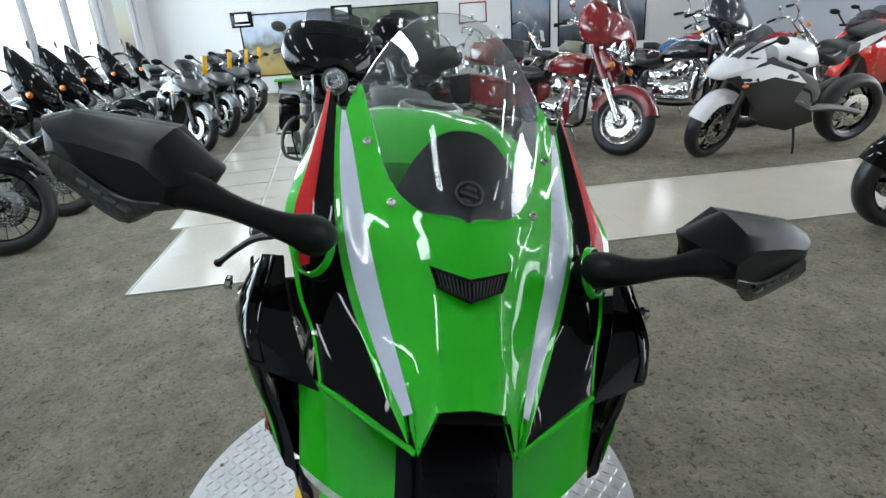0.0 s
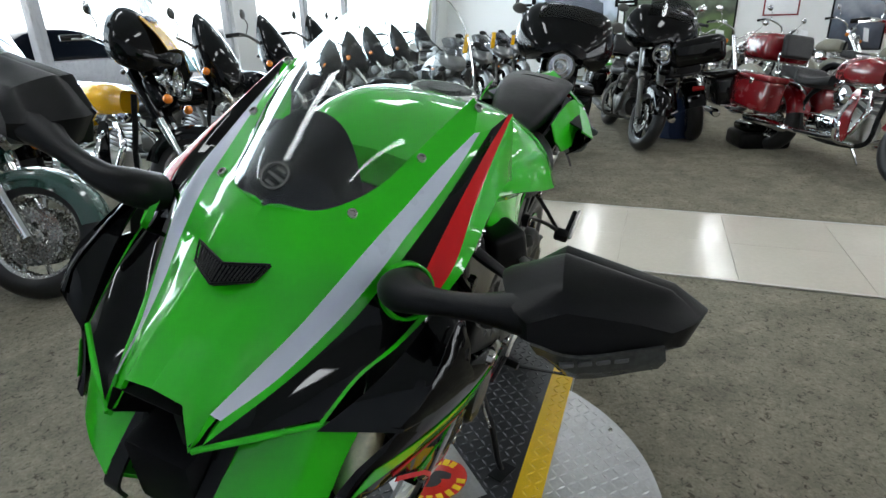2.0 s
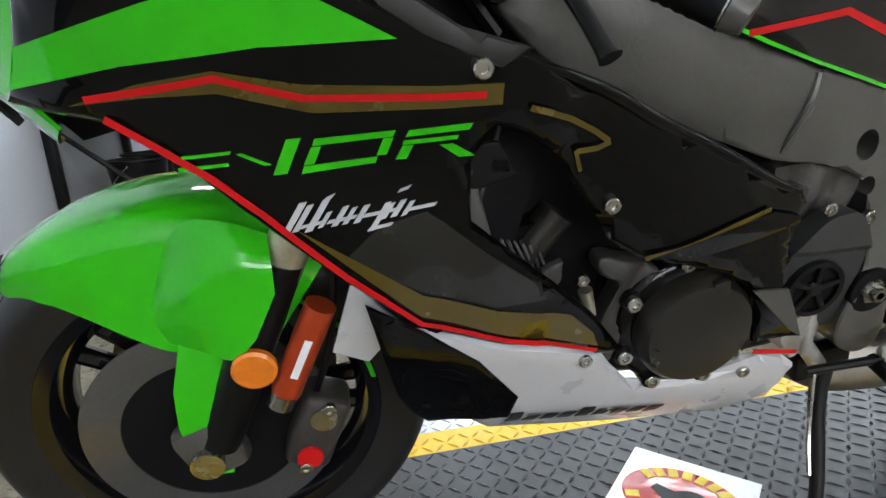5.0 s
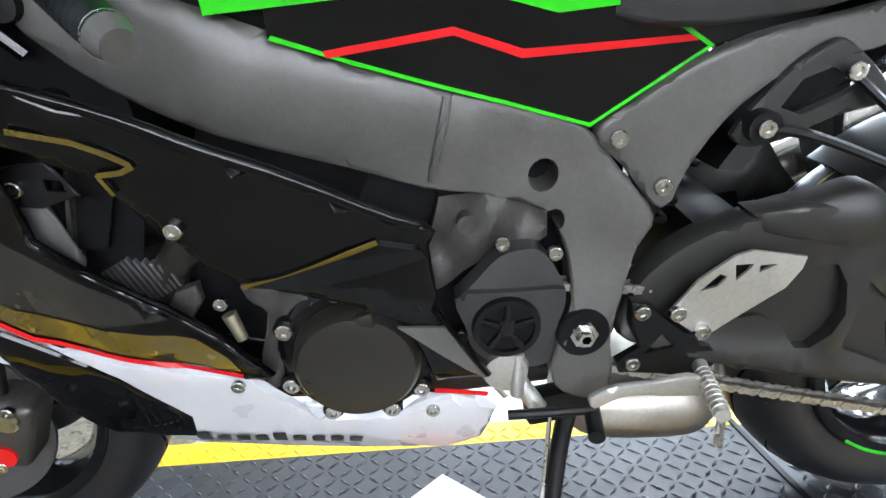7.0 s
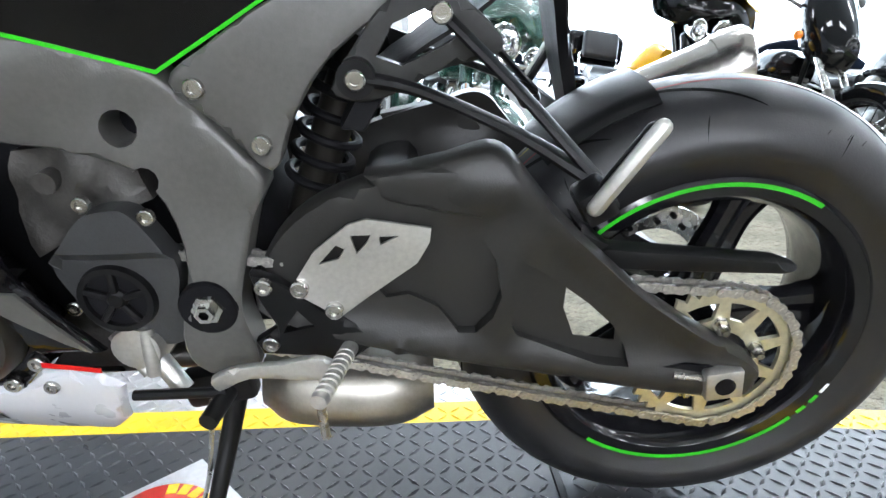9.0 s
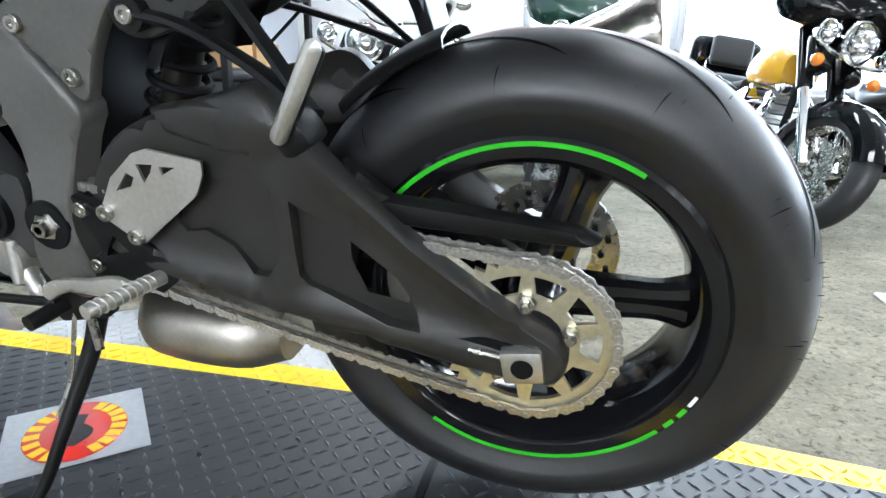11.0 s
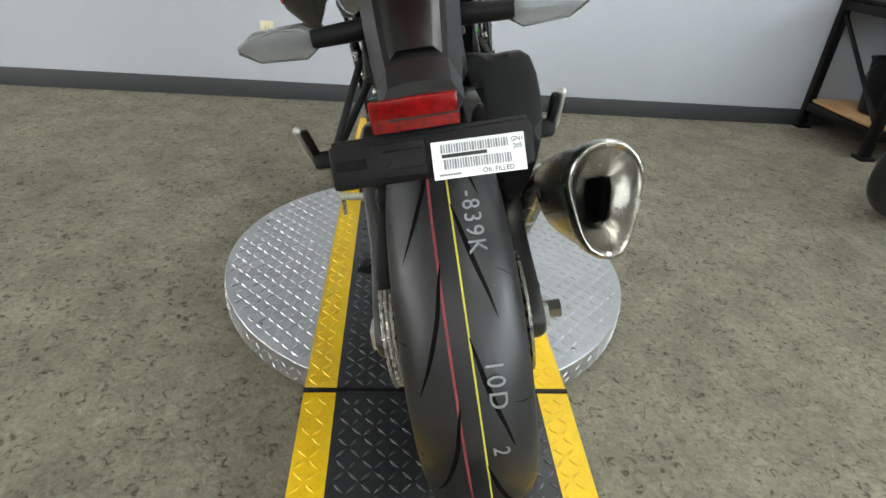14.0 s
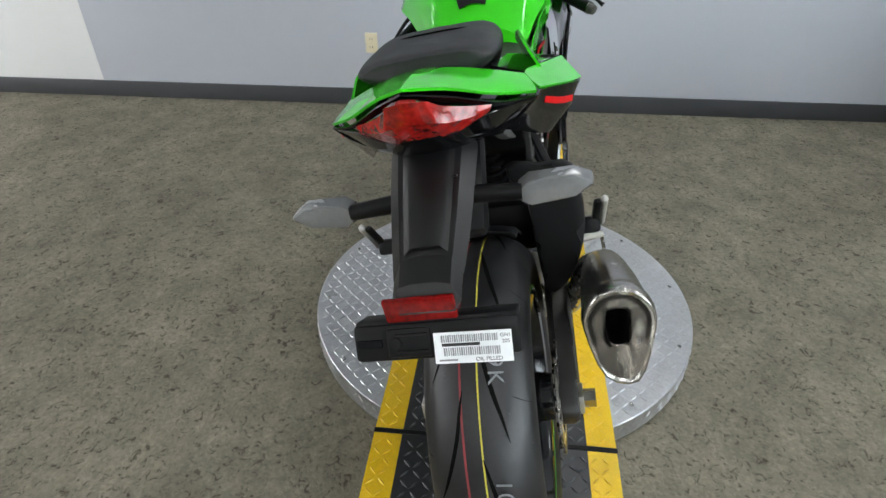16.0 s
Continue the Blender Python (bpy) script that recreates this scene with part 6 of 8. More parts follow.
thicken(_b, .004)
part("rear_hugger", _b, MATT_BLACK, bike, "black rear hugger over the tyre")

# exhaust
part("collector_box", sections(B(), [(.60, [(0, .215), (.05, .218), (.075, .245), (.05, .285), (0, .29)]), (.55, [(0, .207), (.08, .209), (.105, .245), (.08, .30), (0, .305)]), (.42, [(0, .203), (.085, .206), (.11, .243), (.085, .295), (0, .30)]), (.36, [(0, .20), (.055, .205), (.075, .24), (.055, .28), (0, .285)])], seg=4), DULL_STEEL, bike, "brushed steel exhaust collector")
part("link_pipe", tube(B(), [(.42, -.08, .27), (.33, -.14, .30), (.28, -.175, .38), (.25, -.20, .46), (.20, -.225, .505)], .027, seg=16), STEEL, bike, "steel link pipe")


def muffler_ring(x, k):
    # a tall five-sided section, narrow at the bottom, its end leaning a little
    pts = smooth([(-.022, .082, 0), (.022, .082, 0), (.048, .050, 0), (.050, .012, 0), (.026, -.070, 0), (-.022, -.082, 0), (-.046, -.006, 0), (-.049, .046, 0)], 3, True)
    return [(x + .10 * (p.y * k), -.228 + p.x * k, .600 + p.y * k - .42 * (x + .13)) for p in pts]


def slot_ring(x, k):
    pts = smooth([(-.008, .034, 0), (.008, .034, 0), (.012, .026, 0), (.0125, .0, 0), (.009, -.034, 0), (-.007, -.036, 0), (-.012, -.004, 0), (-.0125, .024, 0)], 3, True)
    return [(x, -.228 + p.x * 1.4 * k, .602 + p.y * k - .42 * (x + .13)) for p in pts]


_cols = list(zip(*[muffler_ring(.23, .60), muffler_ring(.20, .84), muffler_ring(.05, .98), muffler_ring(-.088, 1.02)]))
muffler = part("muffler", loft(B(), [list(c) for c in _cols], n=4, k=1, close=True), MUFFLER, bike, "short polished steel muffler", sharp=70)
_rings = [muffler_ring(-.084, 1.035), muffler_ring(-.110, 1.06), muffler_ring(-.130, 1.03), muffler_ring(-.136, .97), muffler_ring(-.131, .89)]
part("end_cap", loft(B(), [list(c) for c in zip(*_rings)], n=4, k=1, close=True), MUFFLER, muffler, "polished steel end cap", sharp=70)
part("end_funnel", loft(B(), [list(c) for c in zip(*[muffler_ring(-.1315, .895), muffler_ring(-.112, .74), slot_ring(-.090, 1.14), slot_ring(-.084, 1.0)])], n=3, k=1, close=True), MUFFLER, muffler, "polished funnel", sharp=70)
part("tailpipe", loft(B(), [list(c) for c in zip(*[slot_ring(-.0845, 1.01), slot_ring(-.03, .9), slot_ring(-.029, .02)])], n=2, k=1, close=True), DARK, muffler, "dark exhaust opening", sharp=60)

# -- tank and seat --
tank = part("fuel_tank", sections(B(), [
    (1.21, [(0, 1.03), (.09, 1.022), (.128, 1.002), (.135, .987), (.134, .983), (.118, .972), (.115, .965), (0, .95)]), (1.10, [(0, 1.083), (.10, 1.074), (.166, 1.034), (.190, .992), (.189, .986), (.168, .966), (.165, .915), (0, .89)]),
    (.98, [(0, 1.085), (.112, 1.073), (.186, 1.024), (.215, .972), (.213, .964), (.176, .945), (.176, .850), (0, .83)]), (.88, [(0, 1.07), (.107, 1.057), (.184, 1.012), (.218, .956), (.216, .948), (.170, .928), (.148, .846), (0, .81)]),
    (.79, [(0, 1.045), (.097, 1.031), (.156, .997), (.184, .942), (.182, .934), (.147, .908), (.130, .850), (0, .80)]), (.70, [(0, .995), (.082, .983), (.122, .952), (.144, .905), (.143, .898), (.127, .872), (.112, .842), (0, .80)]),
    (.625, [(0, .915), (.06, .905), (.095, .885), (.113, .862), (.112, .856), (.107, .843), (.103, .826), (0, .80)])], seg=5, n=6), GREEN, bike, "glossy green fuel tank", sharp=32)
for _s in (1, -1):
    part("tank_seam", tube(B(), [(1.09, _s * .150, 1.047), (.98, _s * .168, 1.038), (.88, _s * .170, 1.022), (.79, _s * .150, 1.001)], .0014, seg=6), GROOVE, tank)
part("airbox_cover", sections(B(), [(1.20, [(0, .99), (.08, .985), (.115, .96), (.115, .90), (.09, .85), (0, .83)]), (1.05, [(0, 1.02), (.10, 1.01), (.155, .97), (.158, .90), (.13, .82), (0, .80)]), (.90, [(0, .98), (.09, .97), (.145, .93), (.150, .86), (.13, .80), (0, .79)])], seg=4), MATT_BLACK, bike, "black cover under the tank")
cap = part("filler_cap", lathe(B(), [(0, .010), (.030, .010), (.034, .007), (.052, .006), (.056, .001), (.058, -.012)], (0, 0, 0), "Z", seg=36), MATT_BLACK, tank, "black fuel filler cap", m=pose(.955, 0, 1.081, 0, 4, 0))
part("cap_ring", lathe(B(), [(.050, .008), (.058, .007), (.062, .002), (.062, -.01)], (0, 0, 0), "Z", seg=36), STEEL, tank, "bright cap ring", m=pose(.955, 0, 1.080, 0, 4, 0))
part("tank_pad", loft(B(), [[(.83, y * 1.2, 1.0605 - 4 * y * y), (.77, y * 1.2, 1.038 - 4 * y * y), (.71, y, 1.005 - 4 * y * y), (.66, y * .7, .962 - 4 * y * y)] for y in (-.045, -.02, 0, .02, .045)], n=3, k=2), MATT_BLACK, tank, "black tank pad", m=pose(0, 0, .0035))
for _s in (1, -1):
    _f2 = lambda u, v: (u, _s * (.117 + .13 * max(0, u - .62) - .17 * max(0, .62 - u) + .10 * max(0, v - .76)), v)
    sp = part("tank_side_panel", plate(B(), [(.935, .806), (.86, .779), (.785, .754), (.70, .728), (.617, .701), (.55, .739), (.483, .778), (.53, .806), (.581, .826), (.659, .832), (.765, .855), (.85, .850), (.935, .838)], _f2, .006, .025, inward=lambda u, v: (0, -_s, 0)), GLOSS_BLACK, bike, "gloss black tank side panel with green edge and red zigzag", sharp=40)
    part("red_zigzag", plate(B(), [(.888, .794), (.765, .810), (.695, .786), (.503, .791), (.505, .784), (.696, .777), (.765, .802), (.886, .787)], lambda u, v: (u, _f2(u, v)[1] + _s * .0018, v), .0012, .02, inward=lambda u, v: (0, -_s, 0)), RED, sp, "red zigzag line")
    part("green_upper", plate(B(), [(.985, .829), (.891, .836), (.766, .846), (.662, .818), (.585, .824), (.560, .815), (.575, .842), (.66, .868), (.78, .885), (.90, .880), (.985, .868)], lambda u, v: (u, _f2(u, v)[1] + _s * (.0022 + .10 * max(0, v - .845)), v), .003, .02, inward=lambda u, v: (0, -_s, 0)), GREEN, sp, "green upper part with a zigzag edge", sharp=40)
    part("green_edge", plate(B(), [(.935, .806), (.86, .779), (.785, .754), (.70, .728), (.617, .701), (.55, .739), (.483, .778), (.4865, .780), (.5515, .7425), (.6175, .7052), (.70, .7322), (.785, .7582), (.86, .7832), (.932, .810)], lambda u, v: (u, _f2(u, v)[1] + _s * .0016, v), .0012, .015, inward=lambda u, v: (0, -_s, 0)), GREEN, sp, "green edge line")
    part("green_edge", plate(B(), [(.483, .778), (.520, .7995), (.562, .8175), (.566, .814), (.523, .7955), (.488, .776)], lambda u, v: (u, _f2(u, v)[1] + _s * .0020, v), .0012, .015, inward=lambda u, v: (0, -_s, 0)), GREEN, sp, "green edge line")
    for _i in range(8):
        _x = .872 - .0125 * _i
        part("lettering_bar", plate(B(), [(_x, 1.010 - .006 * _i), (_x - .009, 1.006 - .006 * _i), (_x - .012, 1.022 - .006 * _i), (_x - .003, 1.026 - .006 * _i)], lambda u, v: (u, _s * (.190 - .55 * (v - .985) - .33 * max(0, .88 - u)), v), .002, .02, inward=lambda u, v: (0, -_s, 0)), INK, tank, "black lettering bars")
seat = part("rider_seat", sections(B(), [(.655, [(0, .880), (.06, .878), (.095, .862), (.098, .835), (.085, .82), (0, .82)]), (.55, [(0, .862), (.085, .860), (.135, .845), (.138, .815), (.12, .80), (0, .80)]),
                                         (.42, [(0, .868), (.10, .866), (.150, .852), (.150, .825), (.13, .812), (0, .81)]), (.33, [(0, .895), (.095, .893), (.13, .878), (.125, .845), (.11, .83), (0, .83)]), (.29, [(0, .915), (.07, .912), (.09, .90), (.09, .86), (.08, .85), (0, .85)])], seg=4), SEAT, bike, "black rider seat", sharp=60)
part("passenger_seat", sections(B(), [(.325, [(0, .940), (.035, .939), (.052, .930), (.052, .915), (.04, .90), (0, .90)]), (.275, [(0, .985), (.055, .982), (.078, .966), (.080, .935), (.06, .915), (0, .915)]),
                                      (.17, [(0, 1.026), (.070, 1.023), (.096, 1.006), (.096, .978), (.075, .962), (0, .962)]), (.06, [(0, 1.034), (.072, 1.031), (.099, 1.018), (.098, 1.000), (.07, .985), (0, .985)]), (.0, [(0, 1.034), (.070, 1.031), (.096, 1.021), (.095, 1.008), (.06, .99), (0, .99)]), (-.022, [(0, 1.030), (.060, 1.028), (.082, 1.020), (.08, 1.012), (.045, 1.0), (0, 1.0)])], seg=4), SEAT, bike, "black passenger seat pad", sharp=60)
part("pad_seam", tube(B(), [(.17, .097, 1.000), (.12, .080, 1.0225), (.10, .04, 1.0325), (.095, 0, 1.0345), (.10, -.04, 1.0325), (.12, -.080, 1.0225), (.17, -.097, 1.000)], .0014, seg=6), GROOVE, bike)
tail = part("tail_unit", sections(B(), [(.33, [(0, .885), (.07, .885), (.105, .87), (.11, .84), (.09, .82), (0, .81)]), (.20, [(0, .935), (.075, .935), (.118, .915), (.122, .875), (.10, .845), (0, .835)]),
                                        (.05, [(0, .975), (.07, .972), (.108, .95), (.11, .92), (.08, .885), (0, .87)]), (-.08, [(0, .985), (.05, .982), (.075, .97), (.072, .955), (.05, .92), (0, .91)]), (-.13, [(0, .985), (.02, .984), (.03, .975), (.03, .965), (.02, .955), (0, .95)])], seg=4), GLOSS_BLACK, bike, "black tail unit", sharp=50)
for _s in (1, -1):
    _b = loft(B(), flip([[(-.03, 0, 1.018), (-.025, .05, 1.010), (-.01, .10, .992), (.02, .133, .973)], [(-.10, 0, 1.030), (-.085, .045, 1.016), (-.05, .10, .990), (-.005, .143, .966)], [(-.160, 0, 1.0335), (-.122, .045, 1.0150), (-.078, .10, .984), (-.028, .148, .962)]], _s), n=5, k=3)
    band = part("tail_panel", thicken(_b, .004), GREEN, tail, "green tail band over the light", sharp=40)
    _b = loft(B(), flip([[(.23, .188, .930), (.14, .163, .950), (.05, .133, .969), (.01, .140, .966)], [(.168, .216, .907), (.11, .198, .922), (.05, .175, .941), (.0, .152, .957)]], _s), n=4, k=3)
    part("tail_panel", thicken(_b, .004), GREEN, tail, "green side tail panel", sharp=40)
    _b = loft(B(), flip([[(.205, .098, .956), (.15, .100, .968), (.03, .085, .990)], [(.222, .185, .934), (.14, .160, .951), (.04, .130, .970)]], _s), n=4, k=3)
    part("tail_cover", thicken(_b, .004), GLOSS_BLACK, tail, "gloss black cover beside the pad", sharp=40)
    _b = loft(B(), flip([[(.172, .211, .903), (.140, .204, .911), (.08, .185, .930), (.0, .151, .955), (-.03, .146, .958)], [(.175, .188, .872), (.14, .192, .877), (.09, .178, .893), (.01, .145, .928), (-.03, .128, .940)], [(.17, .150, .842), (.13, .155, .840), (.08, .135, .860), (.01, .110, .898), (-.03, .095, .918)]], _s), n=4, k=3)
    _c = loft(B(), flip([[(.330, .112, .948), (.262, .118, .978), (.185, .124, .996), (.135, .130, .998), (.100, .140, .985)], [(.325, .132, .905), (.262, .142, .925), (.190, .150, .938), (.140, .155, .945), (.095, .160, .945)], [(.268, .148, .868), (.235, .153, .868), (.190, .158, .868), (.155, .160, .868), (.120, .160, .872)]], _s), n=4, k=3)
    part("tail_flank", thicken(_c, .004), GREEN, tail, "green tail flank beside the seat", sharp=40)
    side_tail = part("tail_lower", thicken(_b, .004), GLOSS_BLACK, tail, "black lower tail panel", sharp=40)
    part("red_flash", thicken(loft(B(), flip([[(.02, .1530, .9360), (.07, .1755, .9130), (.12, .1935, .8960)], [(.02, .1510, .9260), (.07, .1735, .9030), (.12, .1915, .8860)]], _s), n=3, k=2), .003), RED, side_tail, "small red flash", m=pose(-.001, .002 * _s, .001))
    _b = loft(B(), flip([[(-.126, 0, .956), (-.117, .045, .957), (-.095, .086, .966), (-.03, .146, .957)], [(-.105, 0, .935), (-.095, .045, .934), (-.07, .080, .930), (-.03, .100, .920)], [(-.06, 0, .915), (-.05, .045, .915), (-.03, .07, .910), (-.0, .09, .90)]], _s), n=4, k=3)
    part("light_surround", thicken(_b, .003), GLOSS_BLACK, tail, sharp=40)
    _b = loft(B(), flip([[(-.170, 0, 1.031), (-.128, .045, 1.007), (-.080, .10, .974), (-.03, .146, .957)], [(-.160, 0, 1.024), (-.120, .045, .997), (-.078, .098, .969), (-.035, .140, .954)]], _s), n=4, k=2)
    part("light_surround", thicken(_b, .003), GLOSS_BLACK, tail, sharp=40)
    ind = part("turn_signal_stalk", cyl(B(), (-.130, _s * .055, .872), (-.136, _s * .118, .870), .013, .011, 14), MATT_BLACK, bike)
    SIG = [(.000, -.010), (.014, -.019), (.070, -.017), (.094, -.004), (.094, .004), (.072, .017), (.014, .019), (.000, .010)]
    _ms = pose(-.138, _s * .113, .868) @ Matrix.Diagonal((1, _s, 1, 1))
    sig = part("turn_signal", plate(B(), SIG, lambda u, v: (.010 * u / .094 - .006, u, v), .026, .02, inward=lambda u, v: (1, 0, 0), roll=.005, lip=.006), SIGNAL_SILVER, ind, "silvery turn signal housing", m=_ms)
    part("signal_bezel", tube(B(), [(.010 * u / .094 - .008, u, v) for u, v in SIG], .0032, seg=8, n=3, closed=True), PAPER, sig, "white bezel", m=_ms)
    part("signal_lens", plate(B(), [(u * .9 + .004, v * .82) for u, v in SIG], lambda u, v: (.010 * u / .094 - .0125 - .004 * math.cos(v * 80), u, v), .004, .012, inward=lambda u, v: (1, 0, 0)), CLEAR, sig, "clear turn signal lens", m=_ms)
    for _i in range(7):
        part("lens_rib", box(B(), (.003, .003, .020 - .001 * _i), (-.0085 + .001 * _i, .014 + .008 * _i, 0), bev=.001), GUNMETAL if _i % 2 else FROSTED, sig, m=_ms)
TLA = [[(-.170, 0, 1.024), (-.163, .018, 1.018), (-.140, .030, 1.000), (-.114, .060, .986), (-.086, .088, .973)], [(-.158, 0, .994), (-.154, .022, .990), (-.138, .040, .980), (-.114, .062, .973), (-.089, .086, .971)], [(-.122, 0, .958), (-.120, .026, .958), (-.114, .044, .959), (-.103, .064, .962), (-.091, .084, .968)]]
_b = B()
for _s in (1, -1):
    loft(_b, flip(TLA, _s), n=4, k=3)
bmesh.ops.remove_doubles(_b, verts=_b.verts[:], dist=.0005)
tl = part("tail_light", thicken(_b, .006), TAIL_RED, bike, "large red tail light", sharp=30)
_rows = [(-.06, .925, .062, .034), (-.13, .893, .057, .030), (-.20, .858, .050, .025), (-.245, .838, .044, .020), (-.250, .836, .043, .020), (-.282, .824, .042, .018)]
_prof = [(-1, -.4), (-.8, -1), (.8, -1), (1, -.4), (.75, .8), (.35, 1), (-.35, 1), (-.75, .8)]
uf = part("plate_holder_arm", loft(B(), [[(x + .5 * th * v, w * u, z + .85 * th * v) for x, z, w, th in _rows] for u, v in _prof], n=4, k=2, close=True, cap=True), ARM_BLACK, bike, "satin black faceted plate holder arm", sharp=28)
part("arm_ridge", loft(B(), [[(x + .5 * th * 1.02 + dx, w * u, z + .85 * th * 1.02 + dz) for x, z, w, th in _rows[:4]] for u, dx, dz in ((-.62, .0, -.001), (-.42, .004, .0065), (.42, .004, .0065), (.62, .0, -.001))], n=4, k=2), ARM_BLACK, uf, sharp=28)
part("inner_fender", box(B(), (.20, .12, .04), (-.03, 0, .855), (0, -38, 0), bev=.015), MATT_BLACK, bike)
_b = loft(B(), [[(.455 - d, y, .635), (.425 - d, y, .680), (.37, y, .712), (.31, y, .748), (.26, y, .79), (.21, y, .845)] for y, d in ((-.100, .03), (-.09, .006), (-.05, 0), (0, 0), (.05, 0), (.09, .006), (.100, .03))], n=3, k=2)
# added black mass, no known part, that darkens the gap beside the wheel
part("black_filler", plate(B(), smooth([(p[0], p[1], 0) for p in ((-.064, .752), (-.13, .748), (-.188, .738), (-.200, .630), (-.166, .530), (-.118, .500), (-.104, .580), (-.098, .670))], 3, True), lambda u, v: (.15 + .25 * (v - .62), u, v), .02, .02, inward=lambda u, v: (1, 0, 0), roll=.006, lip=.008), MATT_BLACK, bike, "added black plate filling the gap beside the rear wheel")
part("splash_guard", thicken(_b, .004), MATT_BLACK, bike, "black splash guard under the seat")
rr = part("rear_reflector", box(B(), (.008, .088, .033), (-.286, .009, .813), (0, 0, 0), bev=.003), REDLENS, bike, "red rear reflector")
ph = part("plate_holder", box(B(), (.012, .206, .046), (-.2915, -.002, .769), (0, 28, 0), bev=.006), MATT_BLACK, bike, "black licence plate holder")
part("holder_ledge", box(B(), (.045, .20, .008), (-.262, -.002, .7795), (0, 28, 0), bev=.003), MATT_BLACK, ph)
part("holder_pad", box(B(), (.006, .055, .036), (-.2965, .030, .771), (0, 28, 0), bev=.003), MATT_BLACK, ph)
part("holder_bolt", cyl(B(), (-.298, .046, .7725), (-.3015, .046, .7745), .007, seg=16), MATT_BLACK, ph)
for _i in (-1, 1):
    part("holder_rib", box(B(), (.003, .040, .003), (-.2995 + .0047 * _i, .026, .7725 + .009 * _i), (0, 28, 0), bev=.001), MATT_BLACK, ph)
# near-black block drawn for the dark inside of a slot
part("holder_slot_shade", box(B(), (.004, .032, .010), (-.2965, .080, .772), (0, 28, 0), bev=.001), DARK, ph)
tg = part("paper_tag", box(B(), (.0012, .092, .037), (0, 0, 0)), PAPER, bike, "white paper tag with bar codes", m=pose(-.3075, -.048, .7670, 1, 28, 0))
for _i in range(26):
    part("bar_code", box(B(), (.0006, .0012 if _i % 3 else .002, .0085), (-.0009, .036 - .0026 * _i, .011)), GREY_INK, tg)
    part("bar_code", box(B(), (.0006, .0012 if _i % 4 else .002, .0095), (-.0009, .034 - .0026 * _i, -.0045)), GREY_INK, tg)
part("code_bar", box(B(), (.0006, .045, .0035), (-.0009, .014, .0038)), INK, tg)
_face = Matrix(((0, 0, -1, 0), (-1, 0, 0, 0), (0, 1, 0, 0), (0, 0, 0, 1)))
writing("OIL FILLED", .0066, pose(-.0008, -.018, -.0165) @ _face, INK, tg, thick=.0002)
writing("GN1", .0062, pose(-.0008, -.039, .0105) @ _face, INK, tg, thick=.0002)
writing("205", .0062, pose(-.0008, -.039, .0035) @ _face, INK, tg, thick=.0002)
part("code_bar", box(B(), (.0006, .022, .002), (-.0009, .03, -.0145)), GREY_INK, tg)

